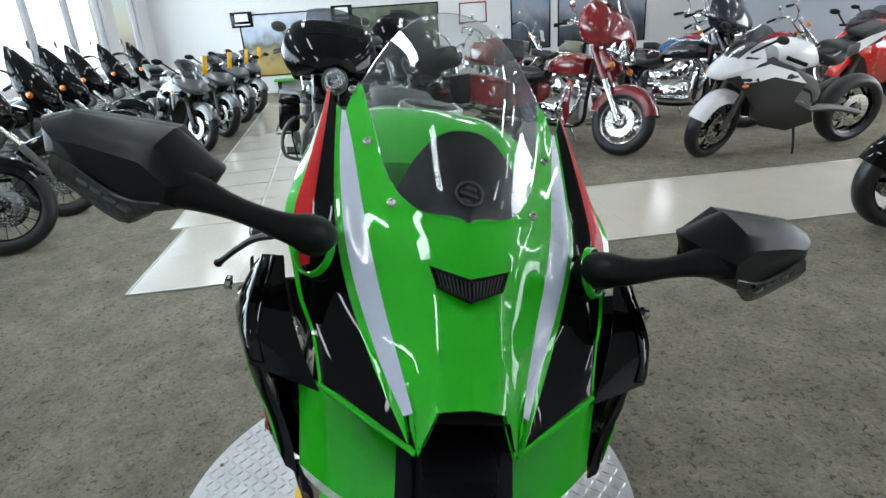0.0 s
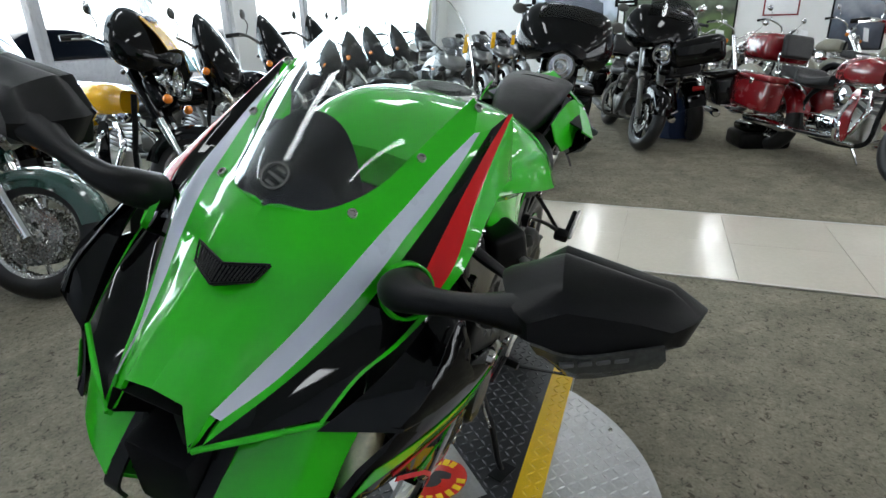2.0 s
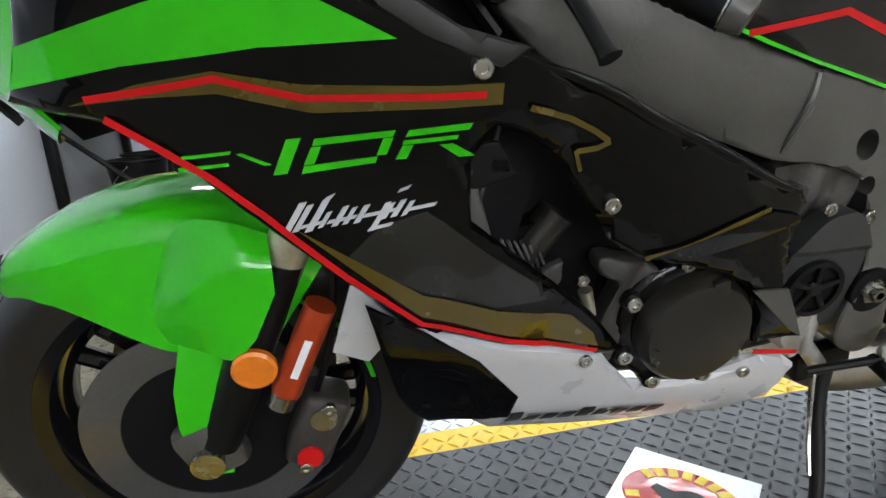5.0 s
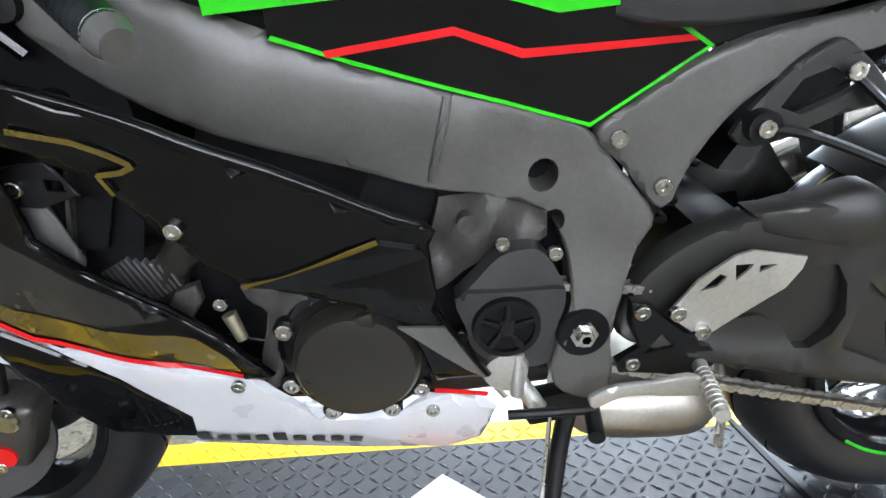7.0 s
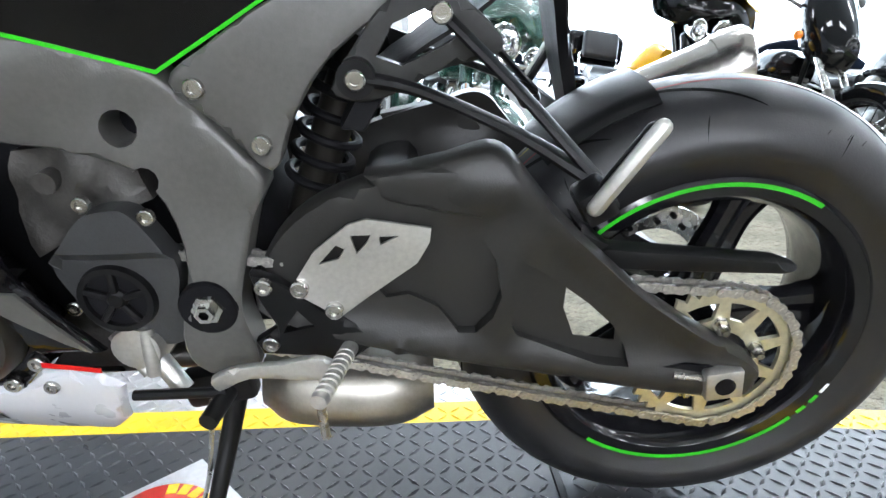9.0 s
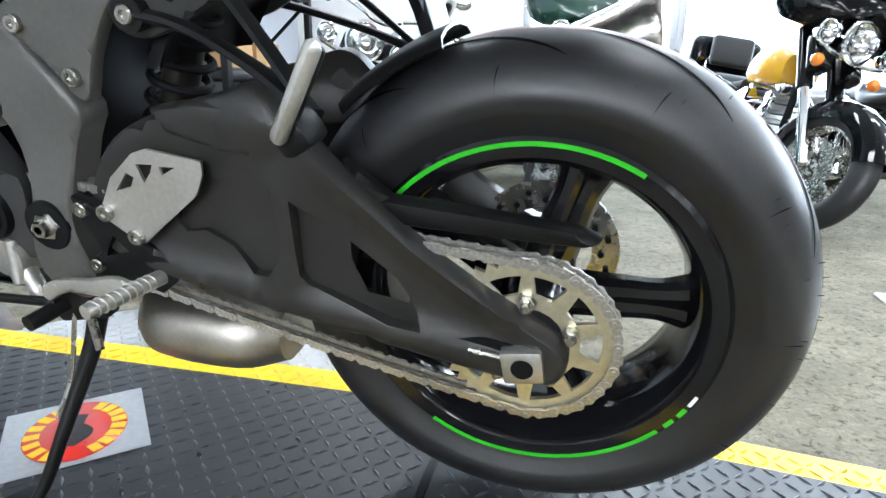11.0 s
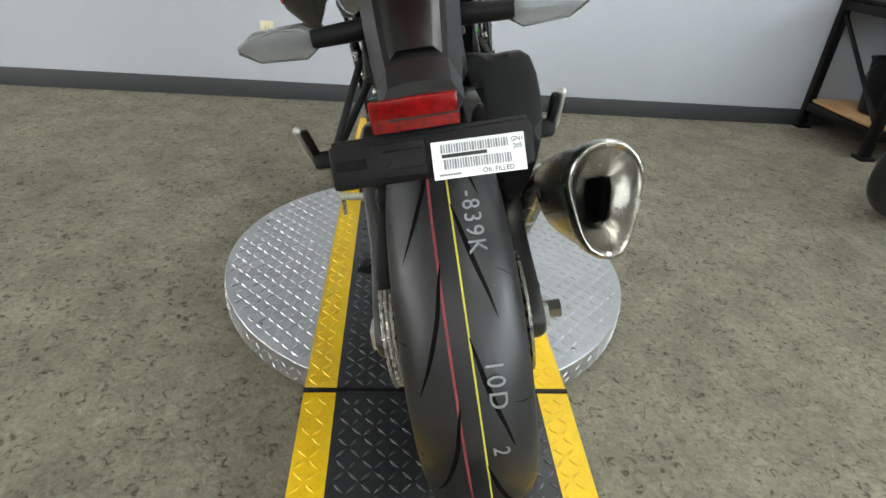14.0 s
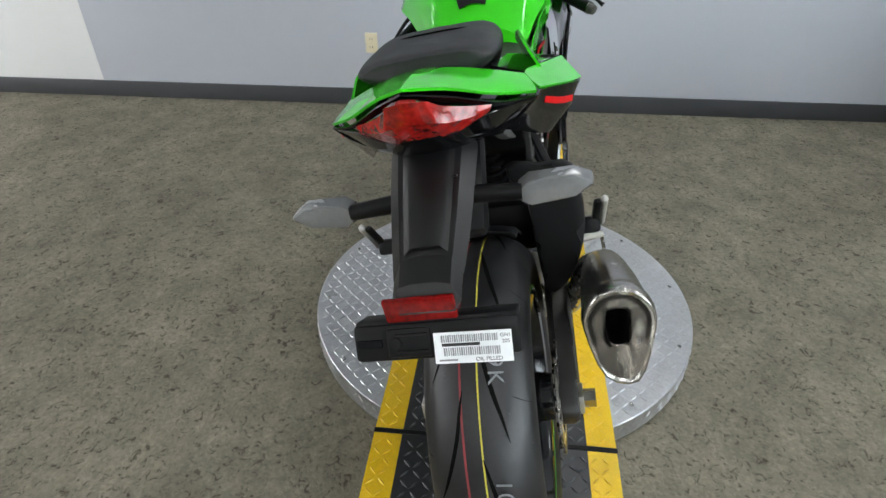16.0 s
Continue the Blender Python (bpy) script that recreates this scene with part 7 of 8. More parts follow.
# -- handlebars and mirrors --
for _s in (1, -1):
    bar = part("handlebar", cyl(B(), (1.195, _s * .115, .93), (1.005, _s * .300, .823), .0115, seg=16), MATT_BLACK, bike, "clip-on handlebar")
    part("grip", tube(B(), [(1.090, _s * .217, .871), (1.05, _s * .256, .849), (1.012, _s * .293, .828)], [.0175, .0165, .0175], seg=16), MATT_BLACK, bar, "black rubber grip")
    for _i in range(9):
        _t = .12 + .085 * _i
        part("grip_rib", lathe(B(), [(.0170, .0035), (.0178, 0), (.0170, -.0035)], seg=16), MATT_BLACK, bar, m=Matrix.Translation((1.090 - .078 * _t, _s * (.217 + .076 * _t), .871 - .043 * _t)) @ Vector((-.078, .076 * _s, -.043)).to_track_quat("Y", "Z").to_matrix().to_4x4())
    part("bar_end_ring", cyl(B(), (1.0135, _s * .2915, .8288), (1.0125, _s * .2925, .8283), .0182, seg=16), STEEL, bar)
    part("bar_end", cyl(B(), (1.012, _s * .293, .828), (1.002, _s * .303, .822), .0175, .013, 16), SATIN, bar)
    sw_ = part("switch_housing", box(B(), (.060, .062, .062), (1.112, _s * .192, .905), (0, 20, -45 * _s), bev=.010, seg=3), MATT_BLACK, bar, "black switch housing")
    part("switch_button", box(B(), (.012, .030, .012), (1.120, _s * .232, .893), (0, 30, -45 * _s), bev=.003), ALU, sw_, "pale switch button")
    part("switch_button", box(B(), (.016, .012, .018), (1.092, _s * .226, .915), (0, 20, -45 * _s), bev=.003), DUCT_GREY, sw_)
    part("lever_perch", box(B(), (.035, .05, .03), (1.165, _s * .150, .917), (0, 15, -40 * _s), bev=.008), MATT_BLACK, bar)
    part("lever", tube(B(), [(1.212, _s * .158, .936), (1.208, _s * .190, .918), (1.188, _s * .235, .890), (1.158, _s * .275, .868), (1.140, _s * .305, .842), (1.128, _s * .332, .814), (1.124, _s * .340, .806)], [.011, .011, .009, .008, .007, .007, .010], seg=12, flat=.75), MATT_BLACK, bar, "black brake or clutch lever")
    part("lever_bolt", cyl(B(), (1.218, _s * .168, .938), (1.222, _s * .176, .946), .008, seg=12), CHROME, bar)
    part("adjuster_wheel", box(B(), (.030, .006, .007), (1.222, _s * .178, .945), (0, 40, 0), bev=.002), CHROME, bar, "bright cross-shaped lever adjuster")
    part("adjuster_wheel", box(B(), (.030, .006, .007), (1.222, _s * .178, .945), (0, -40, 0), bev=.002), CHROME, bar)
    clamp = part("bar_clamp", cyl(B(), (1.186, _s * .108, .922), (1.170, _s * .108, .964), .040, seg=32), ALU, bar, "aluminium clip-on clamp")
    part("clamp_bolt", cyl(B(), (1.150, _s * .145, .930), (1.132, _s * .158, .922), .011, seg=14), CHROME, clamp)
    part("clamp_collar", cyl(B(), (1.169, _s * .108, .966), (1.160, _s * .108, .990), .043, .040, seg=32), MATT_BLACK, clamp, "black collar")
    bolts([(1.190, _s * .150, .985)], clamp, 1.2)
    part("fork_cap", lathe(B(), [(0, .012), (.012, .012), (.014, .004), (.026, .003), (.027, -.01)], (0, 0, 0), "Z", 24), MATT_BLACK, bar, m=pose(1.158, _s * .108, .994, 0, -24, 0))
    part("reservoir", cyl(B(), (1.24, _s * .165, .985), (1.235, _s * .168, 1.02), .024, seg=20), MATT_BLACK, bar, "small fluid reservoir")
    # mirror on a stalk: an angular wedge, deep beside the stalk and thin at its tip
    def up(x, y, z, s=_s):
        # the one beside the windows is tilted up a little
        return (x, s * y, z + (.012 + .10 * (y - .16) if s < 0 else 0))
    ms = part("mirror_stalk", tube(B(), [up(*p) for p in ((1.436, .166, .968), (1.466, .169, .981), (1.482, .192, .989), (1.484, .228, .997), (1.482, .262, 1.004), (1.474, .300, 1.010))], [.027, .025, .0175, .0140, .0175, .028], seg=16, n=5, flat=.85), MATT_BLACK, bike, "black mirror stalk")
    part("mirror_base", lathe(B(), [(.027, -.003), (.027, .003), (.0285, .004), (.0305, .003), (.032, -.004)], (0, 0, 0), "Z", 32, closed=True), GREEN, ms, "green mirror base ring", m=Matrix.Translation((1.440, _s * .166, .967)) @ Vector((.6, .75 * _s, .4)).to_track_quat("Z", "Y").to_matrix().to_4x4())
    rings = [
        [(1.428, .284, .985), (1.428, .262, 1.026), (1.426, .309, 1.055), (1.426, .405, 1.050), (1.427, .436, 1.037), (1.430, .431, 1.010), (1.434, .352, .966)],
        [(1.450, .281, .985), (1.452, .259, 1.026), (1.442, .309, 1.057), (1.434, .404, 1.051), (1.434, .436, 1.036), (1.439, .431, 1.009), (1.452, .352, .964)],
        [(1.486, .290, .990), (1.492, .278, 1.020), (1.478, .316, 1.046), (1.455, .396, 1.042), (1.449, .428, 1.033), (1.454, .424, 1.012), (1.478, .351, .969)],
        [(1.504, .302, .998), (1.506, .298, 1.015), (1.494, .326, 1.030), (1.472, .386, 1.030), (1.462, .414, 1.027), (1.465, .410, 1.016), (1.492, .347, .988)]]
    _b = loft(B(), [[up(*p) for p in c] for c in zip(*rings)], n=4, k=3, close=True, cap=True)
    mh = part("mirror_housing", _b, MATT_BLACK, ms, "matt black angular mirror housing", sharp=24)
    _c = (.350, 1.010)
    _rim = [[up(x + dx, max(.276, _c[0] + (y - _c[0]) * k), _c[1] + (z - _c[1]) * k) for x, y, z in rings[0]] for dx, k in ((.008, .985), (.002, 1.025), (-.006, 1.05), (-.013, 1.04), (-.014, .93))]
    part("mirror_rim", loft(B(), [list(c) for c in zip(*_rim)], n=4, k=2, close=True), MATT_BLACK, mh, "raised black rim round the mirror glass", sharp=40)
    _b = loft(B(), [[up(*p) for p in c] for c in [[(1.507, .305, .997), (1.497, .346, .994), (1.471, .411, 1.017)], [(1.500, .312, .986), (1.488, .350, .975), (1.470, .416, 1.004)], [(1.488, .320, .977), (1.478, .352, .962), (1.466, .413, .992)]]], n=4, k=3)
    lens = part("indicator_lens", thicken(_b, .003), LENS, mh, "smoked turn signal lens", sharp=30)
    for _i in range(4):
        part("lens_segment", box(B(), (.010, .012, .004), up(1.4965 - .006 * _i, .338 + .014 * _i, .985 + .004 * _i), (20 * _s, 0, 20 * _s), bev=.001), GUNMETAL, lens)
    part("mirror_glass", plate(B(), [(.290, .990), (.270, 1.024), (.310, 1.048), (.402, 1.044), (.428, 1.033), (.424, 1.012), (.352, .972)], lambda u, v: up(1.415, u, v), .002, .03, inward=lambda u, v: (1, 0, 0)), CHROME, mh, "mirror glass")

# ---- the other motorcycles in the showroom ----


def steer_matrix(angle, axis_at, tilt=30):
    """Turn about a raked steering axis that passes through axis_at."""
    d = Vector((-math.sin(radians(tilt)), 0, math.cos(radians(tilt))))
    return Matrix.Translation(axis_at) @ Matrix.Rotation(radians(angle), 4, d) @ Matrix.Translation(-Vector(axis_at))


def road_wheel(parent, name, c, R, W, rim, spokes, rim_mat, m, disc=True, wire=False):
    w = part(name, lathe(B(), [(rim - .02, -W * .6), (rim, -W * .72), (rim + .006, -W * .62), (rim - .012, -W * .4), (rim - .018, 0), (rim - .012, W * .4), (rim + .006, W * .62), (rim, W * .72), (rim - .02, W * .6)], c, seg=44), rim_mat, parent, m=m)
    f = crown(R, W, rim + .03)
    part("tyre", lathe(B(), [(rim - .004, -W * .75), (rim + .02, -W * .97)] + [(f(W * math.sin(radians(a))), W * math.sin(radians(a))) for a in range(-84, 85, 14)] + [(rim + .02, W * .97), (rim - .004, W * .75)], c, seg=52), RUBBER, w)
    for i in range(spokes):
        a = 2 * math.pi * i / spokes
        bm = B()
        if wire:
            b = a + (.35 if i % 2 else -.35)
            cyl(bm, (c[0] + .035 * math.cos(a), c[1] + (.03 if i % 2 else -.03), c[2] + .035 * math.sin(a)), (c[0] + (rim - .012) * math.cos(b), c[1], c[2] + (rim - .012) * math.sin(b)), .0026, seg=5)
        else:
            tube(bm, [(c[0] + r * math.cos(a + k), c[1], c[2] + r * math.sin(a + k)) for r, k in ((.03, -.1), (rim * .55, .0), (rim - .012, .08))], [.018, .011, .016], seg=6, n=3)
        part("spoke", bm, rim_mat, w)
    part("hub", lathe(B(), [(.008, -.06), (.04, -.055), (.034, 0), (.04, .055), (.008, .06)], c, seg=20), rim_mat, w)
    if disc:
        for s in (-1, 1):
            part("brake_disc", lathe(B(), [(.075, s * .066), (.145, s * .066), (.145, s * .071), (.075, s * .071)], c, seg=36, closed=True), STEEL, w, "steel brake disc")
    return w


def headlamp(parent, at, r, m, aim=(1, 0, 0), shell=CHROME, name="headlight"):
    rot = Vector(aim).to_track_quat("Z", "Y").to_matrix().to_4x4()
    h = part(name, lathe(B(), [(0, -r * 1.0), (r * .6, -r * .8), (r * .95, -.2 * r), (r, .1 * r), (r * 1.02, .18 * r), (r * .92, .2 * r)], (0, 0, 0), "Z", 28), shell, parent, m=m @ Matrix.Translation(at) @ rot)
    part("reflector", lathe(B(), [(0, -.35 * r), (r * .5, -.22 * r), (r * .9, .12 * r)], (0, 0, 0), "Z", 24), CHROME, h)
    part("bulb", ball(B(), (0, 0, -.1 * r), r * .22, u=10, v=6), CLEAR, h)
    part("lens", lathe(B(), [(0, .26 * r), (r * .5, .235 * r), (r * .92, .16 * r)], (0, 0, 0), "Z", 24), CLEAR, h, "clear lens")
    return h


def v_twin(parent, x, z, dark=False):
    metal = SATIN if dark else CHROME
    e = part("engine", sections(B(), [(x + .20, [(0, z - .16), (.08, z - .15), (.11, z - .05), (.07, z + .02), (0, z + .03)]), (x, [(0, z - .19), (.11, z - .18), (.15, z - .06), (.10, z + .04), (0, z + .06)]), (x - .24, [(0, z - .15), (.10, z - .14), (.13, z - .04), (.08, z + .03), (0, z + .04)])], seg=3), CASTING if dark else ALU, parent, "V-twin engine")
    for k, tilt in ((.10, 24), (-.10, -24)):
        dx = math.sin(radians(tilt))
        for i in range(7):
            q = z + .06 + .028 * i
            part("cooling_fin", box(B(), (.125, .15, .010), (x + k + dx * .028 * i, 0, q), (0, tilt, 0), bev=.003, seg=1), SATIN if dark or i % 2 else ALU, e)
        part("cylinder_head", box(B(), (.13, .15, .07), (x + k + dx * .24, 0, z + .275), (0, tilt, 0), bev=.02), metal, e)
    for s in (-1, 1):
        part("engine_cover", lathe(B(), [(0, s * .185), (.06, s * .18), (.085, s * .165), (.09, s * .12)], (x + .06, 0, z - .06), seg=28), metal, e, "round engine cover")
        part("primary_cover", box(B(), (.34, .05, .15), (x - .14, s * .155, z - .075), bev=.03, seg=3), metal, e)
    part("air_cleaner", lathe(B(), [(0, -.20), (.06, -.195), (.085, -.17), (.085, -.12)], (x, 0, z + .17), seg=28), metal, e, "round air cleaner")
    return e


def pipes(parent, x, z, length, dark=False, s=-1):
    metal = SATIN if dark else CHROME
    part("exhaust_pipe", tube(B(), [(x + .2, s * .10, z + .20), (x + .30, s * .17, z + .05), (x + .18, s * .19, z - .16), (x - .2, s * .19, z - .20), (x - .5, s * .20, z - .20)], .022, seg=12), metal, parent)
    part("silencer", tube(B(), [(x - .45, s * .215, z - .20), (x - .55, s * .215, z - .20), (x - .45 - length * .9, s * .22, z - .18), (x - .45 - length, s * .22, z - .18)], [.024, .042, .046, .034], seg=16), metal, parent, "long chrome silencer" if not dark else "black silencer")


def bike_seat(parent, x0, x1, z, back=True, rest=False):
    sx = x0 - x1
    part("seat", sections(B(), [(x0, [(0, z + .02), (.07, z + .02), (.10, z), (.09, z - .06), (0, z - .07)]), (x0 - sx * .25, [(0, z - .02), (.14, z - .02), (.18, z - .04), (.16, z - .09), (0, z - .10)]), (x0 - sx * .5, [(0, z), (.15, z), (.185, z - .02), (.165, z - .08), (0, z - .09)]),
                                (x0 - sx * .6, [(0, z + .06), (.12, z + .06), (.15, z + .04), (.14, z - .05), (0, z - .06)]), (x1, [(0, z + .07), (.10, z + .07), (.12, z + .05), (.11, z - .02), (0, z - .03)])], seg=3, n=4), SEAT, parent, "black stitched seat")
    if rest:
        part("backrest", box(B(), (.07, .30, .22), (x1 - .03, 0, z + .24), (0, -12, 0), bev=.03, seg=3), SEAT, parent, "black padded backrest")
        part("backrest_bar", tube(B(), [(x1, .14, z), (x1 - .05, .14, z + .18), (x1 - .05, -.14, z + .18), (x1, -.14, z)], .008, seg=8), CHROME, parent)


def tear_tank(parent, x0, x1, z, paint, stripe=None):
    L = x0 - x1
    t = part("fuel_tank", sections(B(), [(x0, [(0, z + .02), (.06, z + .02), (.09, z - .04), (.07, z - .12), (0, z - .13)]), (x0 - L * .2, [(0, z + .07), (.10, z + .06), (.155, z - .02), (.13, z - .13), (0, z - .14)]), (x0 - L * .55, [(0, z + .07), (.11, z + .055), (.165, z - .03), (.14, z - .13), (0, z - .14)]),
                                     (x0 - L * .85, [(0, z + .02), (.07, z + .01), (.10, z - .05), (.09, z - .12), (0, z - .13)]), (x1, [(0, z - .04), (.03, z - .045), (.045, z - .07), (.04, z - .10), (0, z - .11)])], seg=4, n=5), paint, parent, "glossy teardrop tank")
    part("filler_cap", lathe(B(), [(0, .012), (.028, .010), (.034, 0)], (x0 - L * .35, .05, z + .066), "Z", 20), CHROME, t)
    part("tank_console", box(B(), (L * .55, .05, .02), (x0 - L * .5, 0, z + .07), (0, 3, 0), bev=.008), CHROME, t)


def arc_fender(parent, c, r, a0, a1, wide, paint, m, label):
    rows = [[(c[0] + (r - d) * math.cos(radians(a)), y, c[2] + (r - d) * math.sin(radians(a))) for a in range(a0, a1 + 1, 15)] for y, d in ((-wide, .10), (-wide * .98, .05), (-wide * .8, .012), (-wide * .4, 0), (wide * .4, 0), (wide * .8, .012), (wide * .98, .05), (wide, .10))]
    return part("fender", thicken(loft(B(), rows, n=3, k=2), .004), paint, parent, label, m=m)


def bars(parent, m, at, high=.10, wide=.40, dark=False):
    metal = SATIN if dark else CHROME
    h = part("handlebar", tube(B(), [(at[0] - .22, -wide, at[2] + high - .02), (at[0] - .10, -wide * .8, at[2] + high + .02), (at[0] + .01, -.14, at[2] + high * .7), (at[0], -.05, at[2]), (at[0], .05, at[2]), (at[0] + .01, .14, at[2] + high * .7), (at[0] - .10, wide * .8, at[2] + high + .02), (at[0] - .22, wide, at[2] + high - .02)], .0125, seg=10, n=4), metal, parent, m=m)
    for s in (-1, 1):
        part("grip", cyl(B(), (at[0] - .13, s * wide * .86, at[2] + high + .012), (at[0] - .23, s * (wide + .01), at[2] + high - .022), .019, seg=12), MATT_BLACK, h)
        part("lever", tube(B(), [(at[0] - .07, s * wide * .76, at[2] + high + .02), (at[0] - .06, s * wide * .88, at[2] + high), (at[0] - .15, s * (wide + .03), at[2] + high - .03)], .006, seg=6), metal, h)
        part("mirror_arm", tube(B(), [(at[0] - .08, s * wide * .75, at[2] + high + .02), (at[0] - .05, s * wide * .85, at[2] + high + .10), (at[0] - .07, s * wide * .95, at[2] + high + .15)], .005, seg=6), metal, h)
        part("mirror", ball(B(), (at[0] - .075, s * wide * 1.0, at[2] + high + .175), .055, (.28, 1.1, .75), 14, 8), metal, h, "oval mirror")
    return h


def touring_bike(m, paint, label, steer=18, bags=True, trim=None, dark=False, pack=True, wing=True):
    """A heavy touring bike: fork-mounted fairing, full fenders, saddlebags; the origin is under the front wheel."""
    t = thing("touring_motorcycle", m, label, "motorcycle", "motorcycles on display")
    metal = SATIN if dark else CHROME
    S = steer_matrix(steer, (-.42, 0, .92))
    fc = (0, 0, .315)
    road_wheel(t, "front_wheel", fc, .315, .066, .215, 9 if not dark else 7, STEEL if not dark else RIM, S)
    arc_fender(t, fc, .345, 15, 165, .085, paint, S, "deep painted front fender")
    for s in (-1, 1):
        part("fork_leg", cyl(B(), (.0, s * .105, .31), (-.42, s * .105, 1.02), .028, seg=16), metal, t, m=S)
        part("fork_cover", cyl(B(), (-.22, s * .105, .68), (-.40, s * .105, .985), .040, seg=16), paint if not dark else SATIN, t, m=S)
        if not dark:
            part("marker_lamp", ball(B(), (-.13, s * .19, .80), .032, (1, 1, 1), 12, 8), ORANGE, t, "round amber turn signal", m=S)
            headlamp(t, (-.14, s * .205, .93), .058, S, shell=metal, name="spot_lamp")
            part("lamp_bar", tube(B(), [(-.16, s * .06, .86), (-.15, s * .14, .865), (-.14, s * .20, .88)], .014, seg=8), metal, t, m=S)
        part("fork_nacelle", box(B(), (.10, .10, .22), (-.24, s * .10, .86), (0, -30, 0), bev=.03, seg=3), paint, t, m=S)
        part("crash_bar", tube(B(), [(-.50, s * .08, .62), (-.47, s * .27, .60), (-.46, s * .36, .46), (-.47, s * .33, .28), (-.52, s * .10, .24)], .016, seg=10), metal, t, "chrome crash bar")
        part("floorboard", box(B(), (.30, .11, .02), (-.80, s * .27, .27), bev=.006), MATT_BLACK, t)
        part("leg_guard", plate(B(), smooth([(-.46, .66, 0), (-.43, .50, 0), (-.45, .30, 0), (-.50, .28, 0), (-.53, .50, 0), (-.52, .66, 0)], 3, True), lambda u, v: (u, s * (.16 + .25 * max(0, .55 - abs(v - .47)) ** 1), v), .012, .05, inward=lambda u, v: (0, -s, 0)), paint, t, "painted lower fairing")
    headlamp(t, (-.15, 0, .945), .105, S, shell=metal)
    # batwing fairing
    if wing:
        secs = []
        for x, w, z0, z1 in ((-.10, .15, 1.03, 1.12), (-.16, .27, .98, 1.22), (-.26, .36, .95, 1.33), (-.38, .39, .98, 1.38), (-.46, .36, 1.03, 1.36)):
            secs.append((x, [(0, z0 + .05), (w * .35, z0 + .03), (w * .8, z0), (w, (z0 + z1) / 2 - .05), (w * .8, z1 - .05), (w * .4, z1), (0, z1 + .01)]))
        fa = part("batwing_fairing", sections(B(), secs, seg=3, n=4), paint, t, "painted batwing fairing", m=S)
        if trim:
            part("fairing_stripe", thicken(loft(B(), [[(-.085, y, 1.17 - .5 * abs(y) ** 1.5), (-.155, y, 1.265 - .5 * abs(y) ** 1.5), (-.27, y, 1.375 - .5 * abs(y) ** 1.5)] for y in (-.30, -.16, 0, .16, .30)], n=5, k=3), .004), trim, fa, "bright painted stripe")
        part("windshield", thicken(loft(B(), [[(-.20 - .3 * y * y, y, 1.29 - .5 * y * y), (-.32 - .3 * y * y, y * .85, 1.48 - .6 * y * y)] for y in (-.25, -.17, -.08, 0, .08, .17, .25)], n=4, k=2), .003), SMOKE, fa, "smoked windshield")
    bars(t, S, (-.46, 0, 1.06), .06, .40, dark)
    tear_tank(t, -.48, -1.02, .86, trim if trim else paint)
    v_twin(t, -.72, .44, dark)
    for s in (-1, 1):
        pipes(t, -.72, .46, .62, dark, s)
    part("frame_tube", tube(B(), [(-.44, 0, .86), (-.47, 0, .50), (-.55, 0, .24), (-1.2, 0, .25), (-1.3, 0, .55), (-1.0, 0, .72), (-.50, 0, .82)], .020, seg=8), MATT_BLACK, t)
    bike_seat(t, -1.0, -1.62, .74, rest=pack)
    rc = (-1.63, 0, .315)
    road_wheel(t, "rear_wheel", rc, .315, .080, .205, 7, STEEL if not dark else RIM, Matrix())
    arc_fender(t, rc, .355, 15, 170, .10, paint, Matrix(), "deep painted rear fender")
    if bags:
        for s in (-1, 1):
            sb = part("saddlebag", box(B(), (.60, .20, .29), (-1.66, s * .285, .51), (0, 3, 0), bev=.045, seg=3), paint, t, "painted hard saddlebag")
            part("bag_lid", box(B(), (.61, .215, .07), (-1.66, s * .285, .672), (0, 3, 0), bev=.03, seg=3), paint, sb)
            part("bag_latch", box(B(), (.05, .012, .06), (-1.62, s * .392, .63), bev=.004), metal, sb)
            part("bag_rail", tube(B(), [(-1.30, s * .22, .36), (-1.32, s * .40, .34), (-1.7, s * .41, .32), (-2.0, s * .36, .36), (-2.02, s * .2, .40)], .011, seg=8), metal, t)
    if pack:
        part("tour_pack", box(B(), (.40, .52, .26), (-1.92, 0, .96), bev=.07, seg=4), paint, t, "painted luggage trunk")
    part("tail_lamp", box(B(), (.05, .12, .05), (-2.02, 0, .60), bev=.015), REDLENS, t)
    part("side_stand", tube(B(), [(-.86, .14, .26), (-.83, .26, .11), (-.80, .33, -.045)], [.013, .012, .010], seg=8), metal, t, "chrome side stand")
    return t


